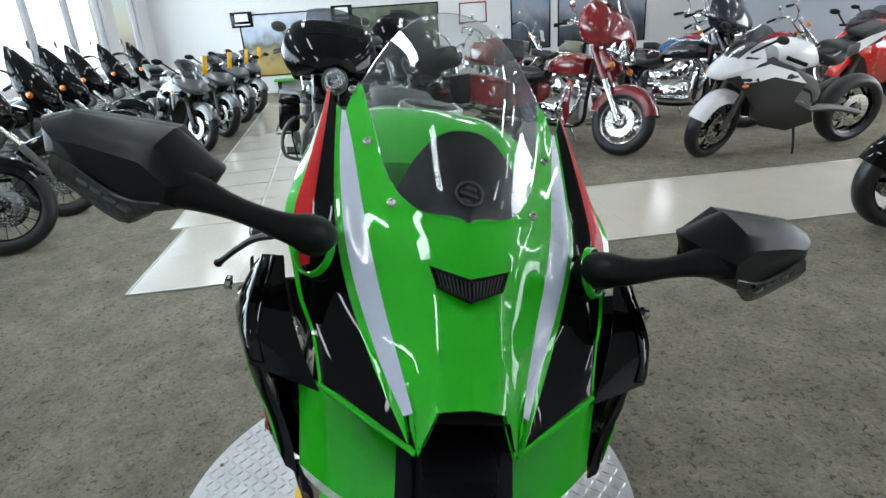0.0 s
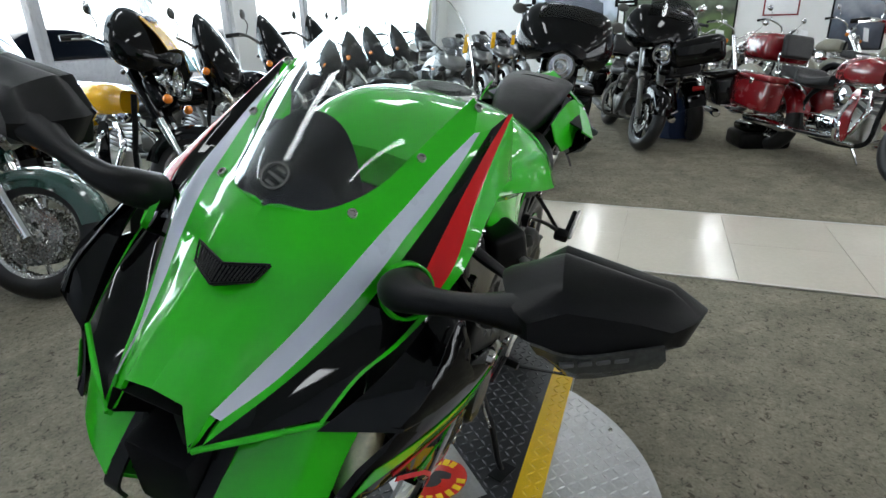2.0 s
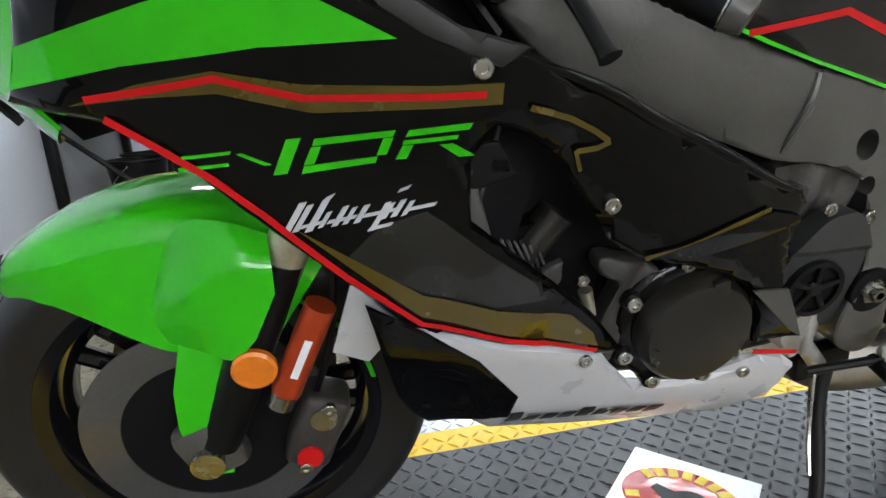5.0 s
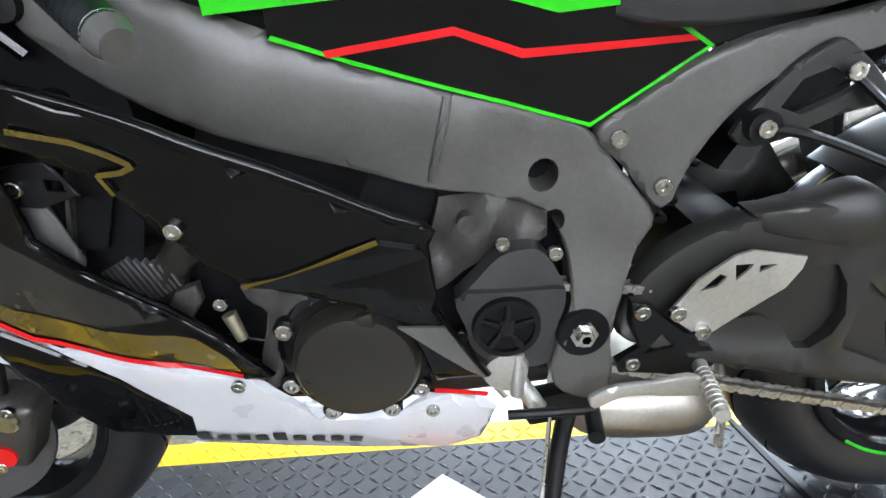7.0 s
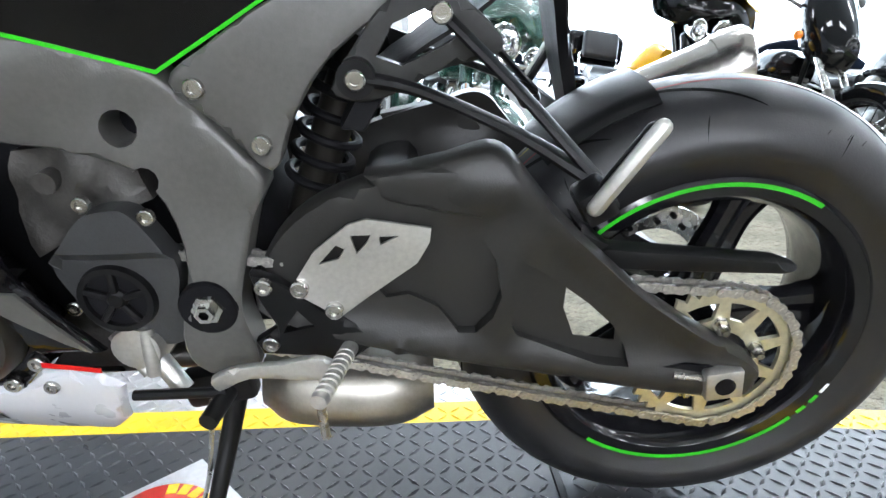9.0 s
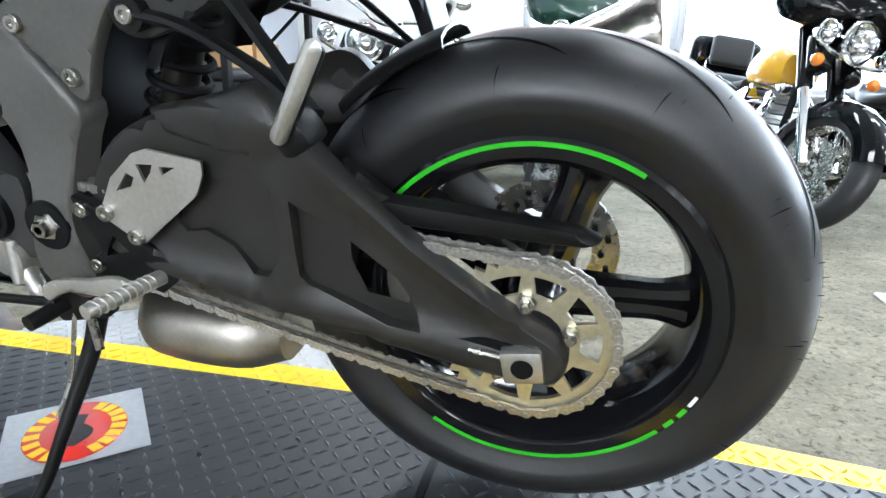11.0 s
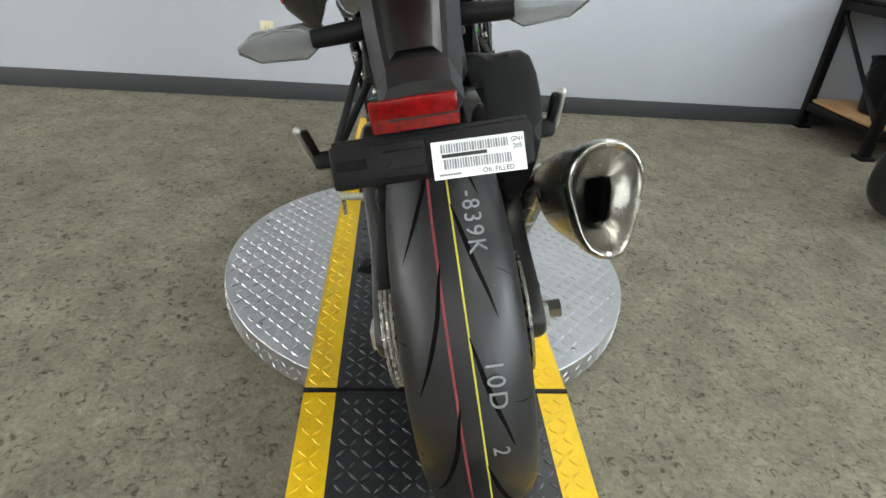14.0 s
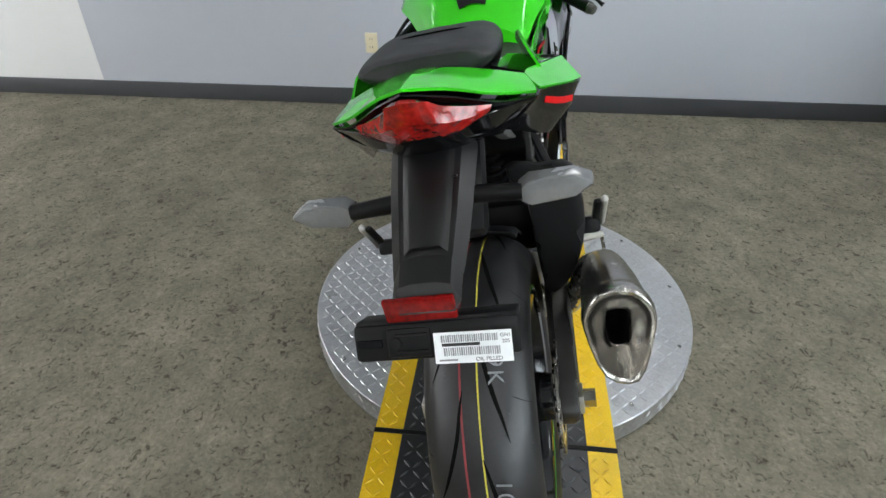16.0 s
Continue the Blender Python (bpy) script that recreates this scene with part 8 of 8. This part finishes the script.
def cruiser_bike(m, paint, label, steer=12, high=.12, dark=True, screen=False, tag=True, rake=32):
    """A bare cruiser with raked forks."""
    t = thing("cruiser_motorcycle", m, label, "motorcycle", "motorcycles on display")
    metal = SATIN if dark else CHROME
    S = steer_matrix(steer, (-.52, 0, .88), rake)
    fc = (0, 0, .33)
    road_wheel(t, "front_wheel", fc, .33, .055, .245, 20, CHROME if not dark else RIM, S, wire=True)
    arc_fender(t, fc, .352, 35, 150, .065, paint, S, "short front fender")
    for s in (-1, 1):
        part("fork_leg", cyl(B(), (0, s * .10, .33), (-.50, s * .10, 1.0), .023, seg=14), CHROME if not dark else STEEL, t, m=S)
        part("fork_slider", cyl(B(), (.0, s * .10, .31), (-.20, s * .10, .60), .030, seg=14), metal, t, m=S)
        part("turn_signal", ball(B(), (-.42, s * .24, .90), .030, (1, 1, 1), 12, 8), ORANGE, t, "round amber turn signal", m=S)
    headlamp(t, (-.36, 0, .86) if not screen else (-.235, 0, .88), .085 if not screen else .06, S, shell=metal)
    bars(t, S, (-.54, 0, 1.0), high, .40, dark)
    if screen:
        qf = []
        for x, w, z0, z1 in ((-.22, .07, .80, .92), (-.28, .13, .74, 1.04), (-.38, .18, .76, 1.20), (-.50, .19, .86, 1.34), (-.58, .15, 1.02, 1.40)):
            qf.append((x, [(0, z0), (w * .6, z0 + .01), (w, (z0 + z1) / 2 - .02), (w * .75, z1 - .05), (w * .3, z1), (0, z1 + .005)]))
        part("fork_fairing", sections(B(), qf, seg=2, n=3), paint, t, "tall black fork fairing", sharp=35, m=S)
    tear_tank(t, -.52, -1.02, .80, paint)
    v_twin(t, -.78, .42, dark)
    pipes(t, -.76, .44, .62, dark, -1)
    part("frame_tube", tube(B(), [(-.50, 0, .84), (-.55, 0, .45), (-.62, 0, .22), (-1.2, 0, .24), (-1.35, 0, .52), (-1.05, 0, .66), (-.56, 0, .78)], .019, seg=8), MATT_BLACK, t)
    bike_seat(t, -1.0, -1.55, .68)
    rc = (-1.63, 0, .32)
    road_wheel(t, "rear_wheel", rc, .32, .082, .205, 9, RIM, Matrix())
    arc_fender(t, rc, .352, 30, 165, .10, paint, Matrix(), "rear fender")
    for s in (-1, 1):
        part("fender_strut", tube(B(), [(-1.15, s * .11, .56), (-1.45, s * .115, .62), (-1.70, s * .115, .64)], .014, seg=8), metal, t)
        part("shock", cyl(B(), (-1.40, s * .125, .60), (-1.60, s * .125, .36), .026, seg=12), metal, t)
        part("peg", cyl(B(), (-.62, s * .12, .28), (-.60, s * .34, .29), .015, seg=10), MATT_BLACK, t)
    part("tail_lamp", box(B(), (.05, .10, .05), (-1.93, 0, .62), bev=.015), REDLENS, t)
    part("side_stand", tube(B(), [(-.90, .12, .24), (-.87, .24, .10), (-.84, .31, -.04)], [.013, .012, .010], seg=8), metal, t, "side stand")
    if tag:
        part("price_tag", box(B(), (.003, .17, .22), (-.40, .26, .98), (0, -14, 8), bev=.0008), PAPER, t, "white paper price tag")
    return t


def small_sport(m, paint, label, second=GLOSS_BLACK, steer=14, tag=None, stripe=None):
    """A faired sport bike seen from some metres away."""
    t = thing("sport_motorcycle", m, label, "motorcycle", "motorcycles on display")
    S = steer_matrix(steer, (-.30, 0, .80), 24)
    fc = (0, 0, .30)
    road_wheel(t, "front_wheel", fc, .30, .060, .222, 5, RIM, S)
    arc_fender(t, fc, .325, 25, 140, .070, paint, S, "painted front fender")
    for s in (-1, 1):
        part("fork_leg", cyl(B(), (0, s * .10, .30), (-.27, s * .10, .88), .026, seg=14), SATIN, t, m=S)
        f = lambda u, v, s=s: (u, s * (.235 - .9 * max(0, u + .22) ** 1.4 - .25 * max(0, .45 - v) - .35 * max(0, v - .72)), v)
        sf = part("side_fairing", plate(B(), [(-.02, .80), (.02, .72), (-.12, .62), (-.20, .50), (-.32, .32), (-.62, .24), (-.86, .30), (-.80, .40), (-.58, .52), (-.66, .66), (-.52, .80), (-.30, .88), (-.12, .90)], f, .006, .06, inward=lambda u, v, s=s: (0, -s, 0)), second, t, "side fairing")
        part("fairing_flash", plate(B(), [(-.05, .79), (-.10, .70), (-.34, .74), (-.66, .66), (-.55, .76), (-.30, .84)], lambda u, v: (u, f(u, v)[1] + s * .002, v), .0015, .05, inward=lambda u, v, s=s: (0, -s, 0)), paint, sf)
        headlamp(t, (-.02, s * .085, .80), .045, Matrix(), (1, .25 * s, -.1), GLOSS_BLACK)
        part("mirror", ball(B(), (-.22, s * .36, 1.06), .06, (.35, 1.1, .55), 14, 8), MATT_BLACK, t, "black mirror")
        part("mirror_arm", cyl(B(), (-.14, s * .14, .93), (-.21, s * .31, 1.05), .010, seg=8), MATT_BLACK, t)
        part("grip", cyl(B(), (-.40, s * .20, .90), (-.50, s * .33, .86), .017, seg=10), MATT_BLACK, t, m=S)
        part("turn_signal", ball(B(), (-.05, s * .27, .70), .022, (1.4, .6, .7), 10, 6), ORANGE, t)
    part("nose_fairing", sections(B(), [(.12, [(0, .73), (.02, .735), (.035, .755), (.02, .775), (0, .78)]), (.04, [(0, .70), (.08, .715), (.125, .775), (.06, .835), (0, .845)]), (-.10, [(0, .72), (.13, .74), (.185, .815), (.10, .905), (0, .925)]), (-.26, [(0, .80), (.14, .81), (.19, .87), (.12, .955), (0, .985)])], seg=3, n=4), paint, t, "pointed nose fairing")
    part("windscreen", thicken(loft(B(), [[(-.02, y * .7, .885 - 2.5 * y * y), (-.16, y, 1.02 - 2.5 * y * y), (-.32, y, 1.12 - 2.5 * y * y)] for y in (-.13, -.07, 0, .07, .13)], n=4, k=2), .003), SMOKE, t, "smoked windscreen")
    part("fuel_tank", sections(B(), [(-.40, [(0, .96), (.10, .95), (.15, .88), (.13, .78), (0, .76)]), (-.58, [(0, 1.0), (.12, .98), (.19, .90), (.15, .76), (0, .74)]), (-.76, [(0, .95), (.10, .94), (.15, .86), (.12, .76), (0, .74)]), (-.86, [(0, .82), (.06, .82), (.09, .80), (.08, .76), (0, .75)])], seg=4, n=4), paint, t, "painted tank")
    part("engine", box(B(), (.40, .34, .36), (-.66, 0, .46), (0, 8, 0), bev=.05, seg=3), SATIN, t, "dark engine")
    for s in (-1, 1):
        part("engine_cover", lathe(B(), [(0, s * .20), (.07, s * .195), (.085, s * .17)], (-.68, 0, .42), seg=24), SATIN, t)
        part("frame_spar", tube(B(), [(-.34, s * .12, .84), (-.60, s * .18, .70), (-.82, s * .15, .58), (-.86, s * .13, .36)], [.03, .04, .04, .03], seg=8, flat=1.6), SATIN, t)
        part("swingarm", tube(B(), [(-.84, s * .12, .40), (-1.12, s * .12, .38), (-1.40, s * .12, .31)], [.04, .032, .024], seg=8), SATIN, t)
        part("tail_side", plate(B(), [(-.86, .80), (-1.08, .90), (-1.55, 1.05), (-1.58, 1.02), (-1.20, .84), (-.95, .76)], lambda u, v: (u, s * (.125 - .10 * max(0, -1.0 - u)), v), .006, .06, inward=lambda u, v, s=s: (0, -s, 0)), paint, t, "painted tail fairing")
    part("tail_core", box(B(), (.55, .13, .10), (-1.22, 0, .88), (0, 16, 0), bev=.03), MATT_BLACK, t)
    bike_seat(t, -.84, -1.20, .86)
    part("pillion_pad", box(B(), (.26, .20, .06), (-1.36, 0, 1.01), (0, 15, 0), bev=.025, seg=3), SEAT, t)
    road_wheel(t, "rear_wheel", (-1.40, 0, .315), .315, .090, .222, 5, RIM, Matrix())
    part("silencer", tube(B(), [(-.95, -.18, .34), (-1.15, -.20, .42), (-1.42, -.21, .52)], [.035, .05, .045], seg=14), SATIN, t)
    part("side_stand", tube(B(), [(-.74, .13, .26), (-.71, .22, .10), (-.68, .27, -.035)], [.012, .011, .010], seg=8), MATT_BLACK, t, "side stand")
    if tag:
        part("hanging_tag", box(B(), (.003, .06, .22), (.02, .10, 1.05), bev=.0008), tag, t, "yellow hanging tag")
    return t


def park(x, y, heading, lean=9):
    return pose(x, y, FLOOR, -lean, 0, heading)


touring_bike(park(1.35, -2.20, 84), GLOSS_BLACK, "black touring motorcycle with chrome forks and amber lamps", steer=16, pack=True, wing=False)
touring_bike(park(.14, -2.34, 97), DEEP_GREEN, "dark green touring motorcycle with chrome trim", steer=20)
touring_bike(park(-1.12, -2.48, 97), GLOSS_BLACK, "yellow and black touring motorcycle with saddlebags", steer=20, trim=YELLOW)
touring_bike(park(-2.55, -.39, 8), GLOSS_BLACK, "gloss black touring motorcycle with a large fairing", steer=6, dark=True)
touring_bike(park(-3.18, 2.31, 27), MAROON, "dark red touring motorcycle with chrome engine", steer=14)
touring_bike(park(-3.9, 4.05, 36), NAVY_PAINT, "midnight blue touring motorcycle with a grey saddlebag", steer=10, pack=False)
touring_bike(park(-4.3, .35, 16), GLOSS_BLACK, "gloss black touring motorcycle standing behind another", steer=10, dark=True)
touring_bike(park(-6.6, .6, 190), GLOSS_BLACK, "black touring motorcycle turned to the back wall", steer=4)
cr = cruiser_bike(park(-2.05, -2.56, 97), GLOSS_BLACK, "black cruiser with raked forks and a paper price tag", screen=True)
for _x, _y, _h in ((-2.95, -2.6, 97), (-3.8, -2.62, 95), (-4.6, -2.7, 98), (-6.0, -3.1, 96), (-7.2, -3.2, 97), (-8.3, -3.2, 96)):
    copy_thing(cr, park(_x, _y, _h))
c2 = cruiser_bike(park(-7.2, 1.5, 20), SAND, "sand grey cruiser with chrome engine", dark=False)
for _x, _y, _h in ((-8.4, .4, 15), (-8.6, 2.4, 30), (-9.6, 3.6, 40), (-7.4, 3.9, 35), (-10.2, 1.2, 20)):
    copy_thing(c2, park(_x, _y, _h))
cruiser_bike(park(-5.6, 4.9, 40), BLUE, "bright blue cruiser with chrome parts", dark=False)
c3 = cruiser_bike(park(-5.5, 6.4, 60), MAROON, "dark red cruiser with chrome parts", dark=False)
copy_thing(c3, park(-7.0, 6.0, 50))
c4 = small_sport(park(-5.37, -2.12, 38), GUNMETAL, "grey sport motorcycle with a yellow hanging tag", tag=YELLOW)
copy_thing(c4, park(-6.56, -2.08, 36))
copy_thing(c4, park(-9.14, -2.1, 36))
copy_thing(c4, park(-7.9, -2.10, 34))
small_sport(park(-2.81, 2.98, -86), mat("bright_white_paint", (0.78, 0.78, 0.79), 0.25, coat=0.6, vary=0.04), "white sport motorcycle with dark grey side fairing", second=DUCT_GREY, steer=18)
small_sport(park(-.80, 2.98, -97), GLOSS_BLACK, "black sport motorcycle with thin wheel spokes", steer=0)
c5 = small_sport(park(-4.6, 5.6, -70), BRIGHT_RED, "bright red sport motorcycle with red side fairings", second=BRIGHT_RED)
copy_thing(c5, park(-3.7, 6.6, -75))
copy_thing(c5, park(-6.3, 7.4, -60))

# ---- small things ----
bag = thing("fabric_bag", pose(-5.1, .72, FLOOR, 0, 0, 20), "navy blue fabric bag standing on the carpet", "bag")
part("bag_body", sections(B(), [(-.18, [(0, .02), (.12, .02), (.16, .12), (.14, .30), (0, .34)]), (0, [(0, 0), (.18, 0), (.22, .14), (.18, .38), (0, .44)]), (.18, [(0, .02), (.12, .02), (.16, .12), (.13, .28), (0, .32)])], seg=3), NAVY, bag)
part("bag_strap", tube(B(), [(-.10, .0, .40), (-.06, .0, .52), (.06, 0, .52), (.10, 0, .40)], .012, seg=8), NAVY, bag)
case = thing("luggage_case", pose(-4.8, 1.5, FLOOR, 0, 0, 15), "black hard luggage case lying on the carpet", "case")
part("case_body", box(B(), (.42, .50, .17), (0, 0, .085), bev=.045, seg=3), MATT_BLACK, case)
part("case_lid", box(B(), (.36, .40, .10), (0, 0, .20), bev=.04, seg=3), GLOSS_BLACK, case)
part("case_latch", box(B(), (.03, .08, .03), (.205, 0, .15), bev=.006), CHROME, case)

outlet = thing("wall_outlet", pose(WALL_X, .862, .305), "ivory double electrical outlet on the grey wall", "outlet")
IVORY = mat("ivory_plastic", (0.72, 0.64, 0.45), 0.4, vary=0.03)
part("cover_plate", box(B(), (.006, .075, .118), (-.003, 0, 0), bev=.002), IVORY, outlet)
for _z in (-.024, .024):
    part("socket", box(B(), (.004, .034, .030), (-.0065, 0, _z), bev=.0015), IVORY, outlet)
    for _y in (-.007, .007):
        # raised near-black bars, coloured like the shade inside the slots
        part("slot", box(B(), (.002, .003, .010), (-.0086, _y, _z)), DARK, outlet)

# steel rack by the wall with buckets
rack = thing("steel_rack", pose(2.42, -3.15, FLOOR), "black steel storage rack with open shelves by the wall", "rack")
RW, RD = 1.15, .60
for _x in (-RD / 2, RD / 2):
    for _y in (-RW / 2, RW / 2):
        part("post", box(B(), (.05, .05, 2.0), (_x, _y, 1.0), bev=.004), MATT_BLACK, rack)
        part("post_foot", box(B(), (.09, .09, .02), (_x, _y, .01), bev=.004), MATT_BLACK, rack)
for _z in (.14, .75, 1.35, 1.95):
    for _x in (-RD / 2, RD / 2):
        part("beam", box(B(), (.04, RW, .06), (_x, 0, _z), bev=.004), MATT_BLACK, rack)
    for _y in (-RW / 2, RW / 2):
        part("cross_beam", box(B(), (RD, .04, .05), (0, _y, _z), bev=.004), MATT_BLACK, rack)
    part("shelf", box(B(), (RD, RW, .018), (0, 0, _z + .039), bev=.003), BROWN if _z < .2 else MATT_BLACK, rack)
for _y in (-RW / 2, RW / 2):
    part("brace", tube(B(), [(-RD / 2, _y, .18), (RD / 2, _y, .72)], .014, seg=6), MATT_BLACK, rack)
    part("brace", tube(B(), [(RD / 2, _y, .80), (-RD / 2, _y, 1.32)], .014, seg=6), MATT_BLACK, rack)


def bucket(m, label, material):
    b = thing("bucket", m, label, "bucket", "buckets on the rack")
    part("pail", lathe(B(), [(0, .004), (.13, .004), (.16, .30), (.168, .305), (.168, .315), (.156, .315), (.126, .012), (0, .012)], axis="Z", seg=36), material, b)
    part("handle", tube(B(), [(0, .165, .29), (.10, .12, .20), (.13, 0, .16), (.10, -.12, .20), (0, -.165, .29)], .004, seg=6), STEEL, b)


bucket(pose(2.40, -2.82, FLOOR + .189), "black plastic bucket on the bottom shelf", MATT_BLACK)
bucket(pose(2.45, -3.25, FLOOR + .189), "black plastic bucket on the bottom shelf", MATT_BLACK)
for _i, (_x, _y, _z, _sx, _sy, _sz) in enumerate(((2.42, -2.95, .799, .34, .30, .26), (2.42, -3.35, .799, .30, .34, .20), (2.40, -3.1, 1.399, .40, .42, .30))):
    bx = thing("cardboard_box", pose(_x, _y, FLOOR + _z, 0, 0, 6 * _i - 5), "brown cardboard box on the steel rack", "box", "boxes on the rack")
    part("carton", box(B(), (_sx, _sy, _sz), (0, 0, _sz / 2), bev=.004), BROWN, bx)
    part("tape", box(B(), (_sx + .002, .05, .001), (0, 0, _sz + .0008)), PAPER, bx)

# posters and pictures on the back wall


def scenic(name, colors):
    """A printed landscape: bands of sky, trees and ground broken up by noise."""
    m = bpy.data.materials.new(name)
    m.use_nodes = True
    n, ln = m.node_tree.nodes, m.node_tree.links
    b = n["Principled BSDF"]
    tc, sep = n.new("ShaderNodeTexCoord"), n.new("ShaderNodeSeparateXYZ")
    ln.new(tc.outputs["Object"], sep.inputs[0])
    no = n.new("ShaderNodeTexNoise")
    no.inputs["Scale"].default_value, no.inputs["Detail"].default_value = 3.5, 8
    ln.new(tc.outputs["Object"], no.inputs["Vector"])
    ad = n.new("ShaderNodeMath")
    ad.operation = "MULTIPLY_ADD"
    ad.inputs[1].default_value = 0.9
    ln.new(no.outputs["Fac"], ad.inputs[0])
    ln.new(sep.outputs["Z"], ad.inputs[2])
    rp = n.new("ShaderNodeValToRGB")
    rp.color_ramp.elements[0].color, rp.color_ramp.elements[1].color = (*colors[0], 1), (*colors[-1], 1)
    for i, c in enumerate(colors[1:-1]):
        e = rp.color_ramp.elements.new((i + 1) / (len(colors) - 1))
        e.color = (*c, 1)
    mp = n.new("ShaderNodeMapRange")
    mp.inputs[1].default_value, mp.inputs[2].default_value = -.25, 1.1
    ln.new(ad.outputs[0], mp.inputs[0])
    ln.new(mp.outputs[0], rp.inputs[0])
    ln.new(rp.outputs[0], b.inputs["Base Color"])
    b.inputs["Roughness"].default_value = .4
    return m


def poster(y, z, w, h, material, label, plain=DARK):
    p = thing("wall_poster", pose(BACK_X, y, z), label, "poster", "posters on the back wall")
    part("print", box(B(), (.02, w, h), (.01, 0, 0), bev=.002), material, p)
    for s in (-1, 1):
        part("poster_edge", box(B(), (.03, .03, h + .06), (.015, s * (w / 2 + .015), 0), bev=.003), plain, p)
        part("poster_edge", box(B(), (.03, w, .03), (.015, 0, s * (h / 2 + .015)), bev=.003), plain, p)
    return p


poster(-1.7, 1.02, 2.2, 1.35, scenic("dry_plain_print", [(.40, .27, .08), (.42, .31, .12), (.12, .12, .06), (.36, .42, .52), (.55, .60, .68)]), "large printed poster of a dry plain with trees")
poster(.72, 1.02, 2.3, 1.35, scenic("forest_print", [(.16, .14, .08), (.05, .07, .03), (.10, .16, .05), (.04, .05, .03), (.12, .15, .10)]), "large printed poster of a dark forest track")
poster(2.75, 1.42, .62, .42, PAPER, "small framed paper certificate on the wall", MAROON)
for _y, _c in ((4.2, "a"), (5.4, "b"), (6.7, "c")):
    poster(_y, 1.25, .95, 1.5, scenic("banner_print_" + _c, [(.03, .03, .04), (.10, .12, .16), (.30, .32, .36), (.12, .30, .55)]), "printed banner with a mountain picture")
for _y in (-2.75, -.42):
    sg = thing("wall_sign", pose(BACK_X + .04, _y, 1.62), "small black sign with a white mark", "sign", "signs over the posters")
    part("sign_board", box(B(), (.02, .50, .34), (0, 0, 0), bev=.004), GLOSS_BLACK, sg)
    part("sign_mark", box(B(), (.004, .30, .16), (.012, 0, .04), bev=.001), PAPER, sg)
    part("sign_bar", box(B(), (.004, .36, .03), (.012, 0, -.11), bev=.001), PAPER, sg)
shelf = thing("wall_shelf", pose(BACK_X + .2, -.6, FLOOR + .30), "low green shelf along the back wall", "shelf")
part("board", box(B(), (.36, 3.2, .05), (0, 0, .0), bev=.006), mat("green_laminate", (.06, .35, .03), .4), shelf)
for _y in (-1.5, 0, 1.5):
    part("bracket", box(B(), (.30, .05, .28), (0, _y, -.16), bev=.006), MATT_BLACK, shelf)
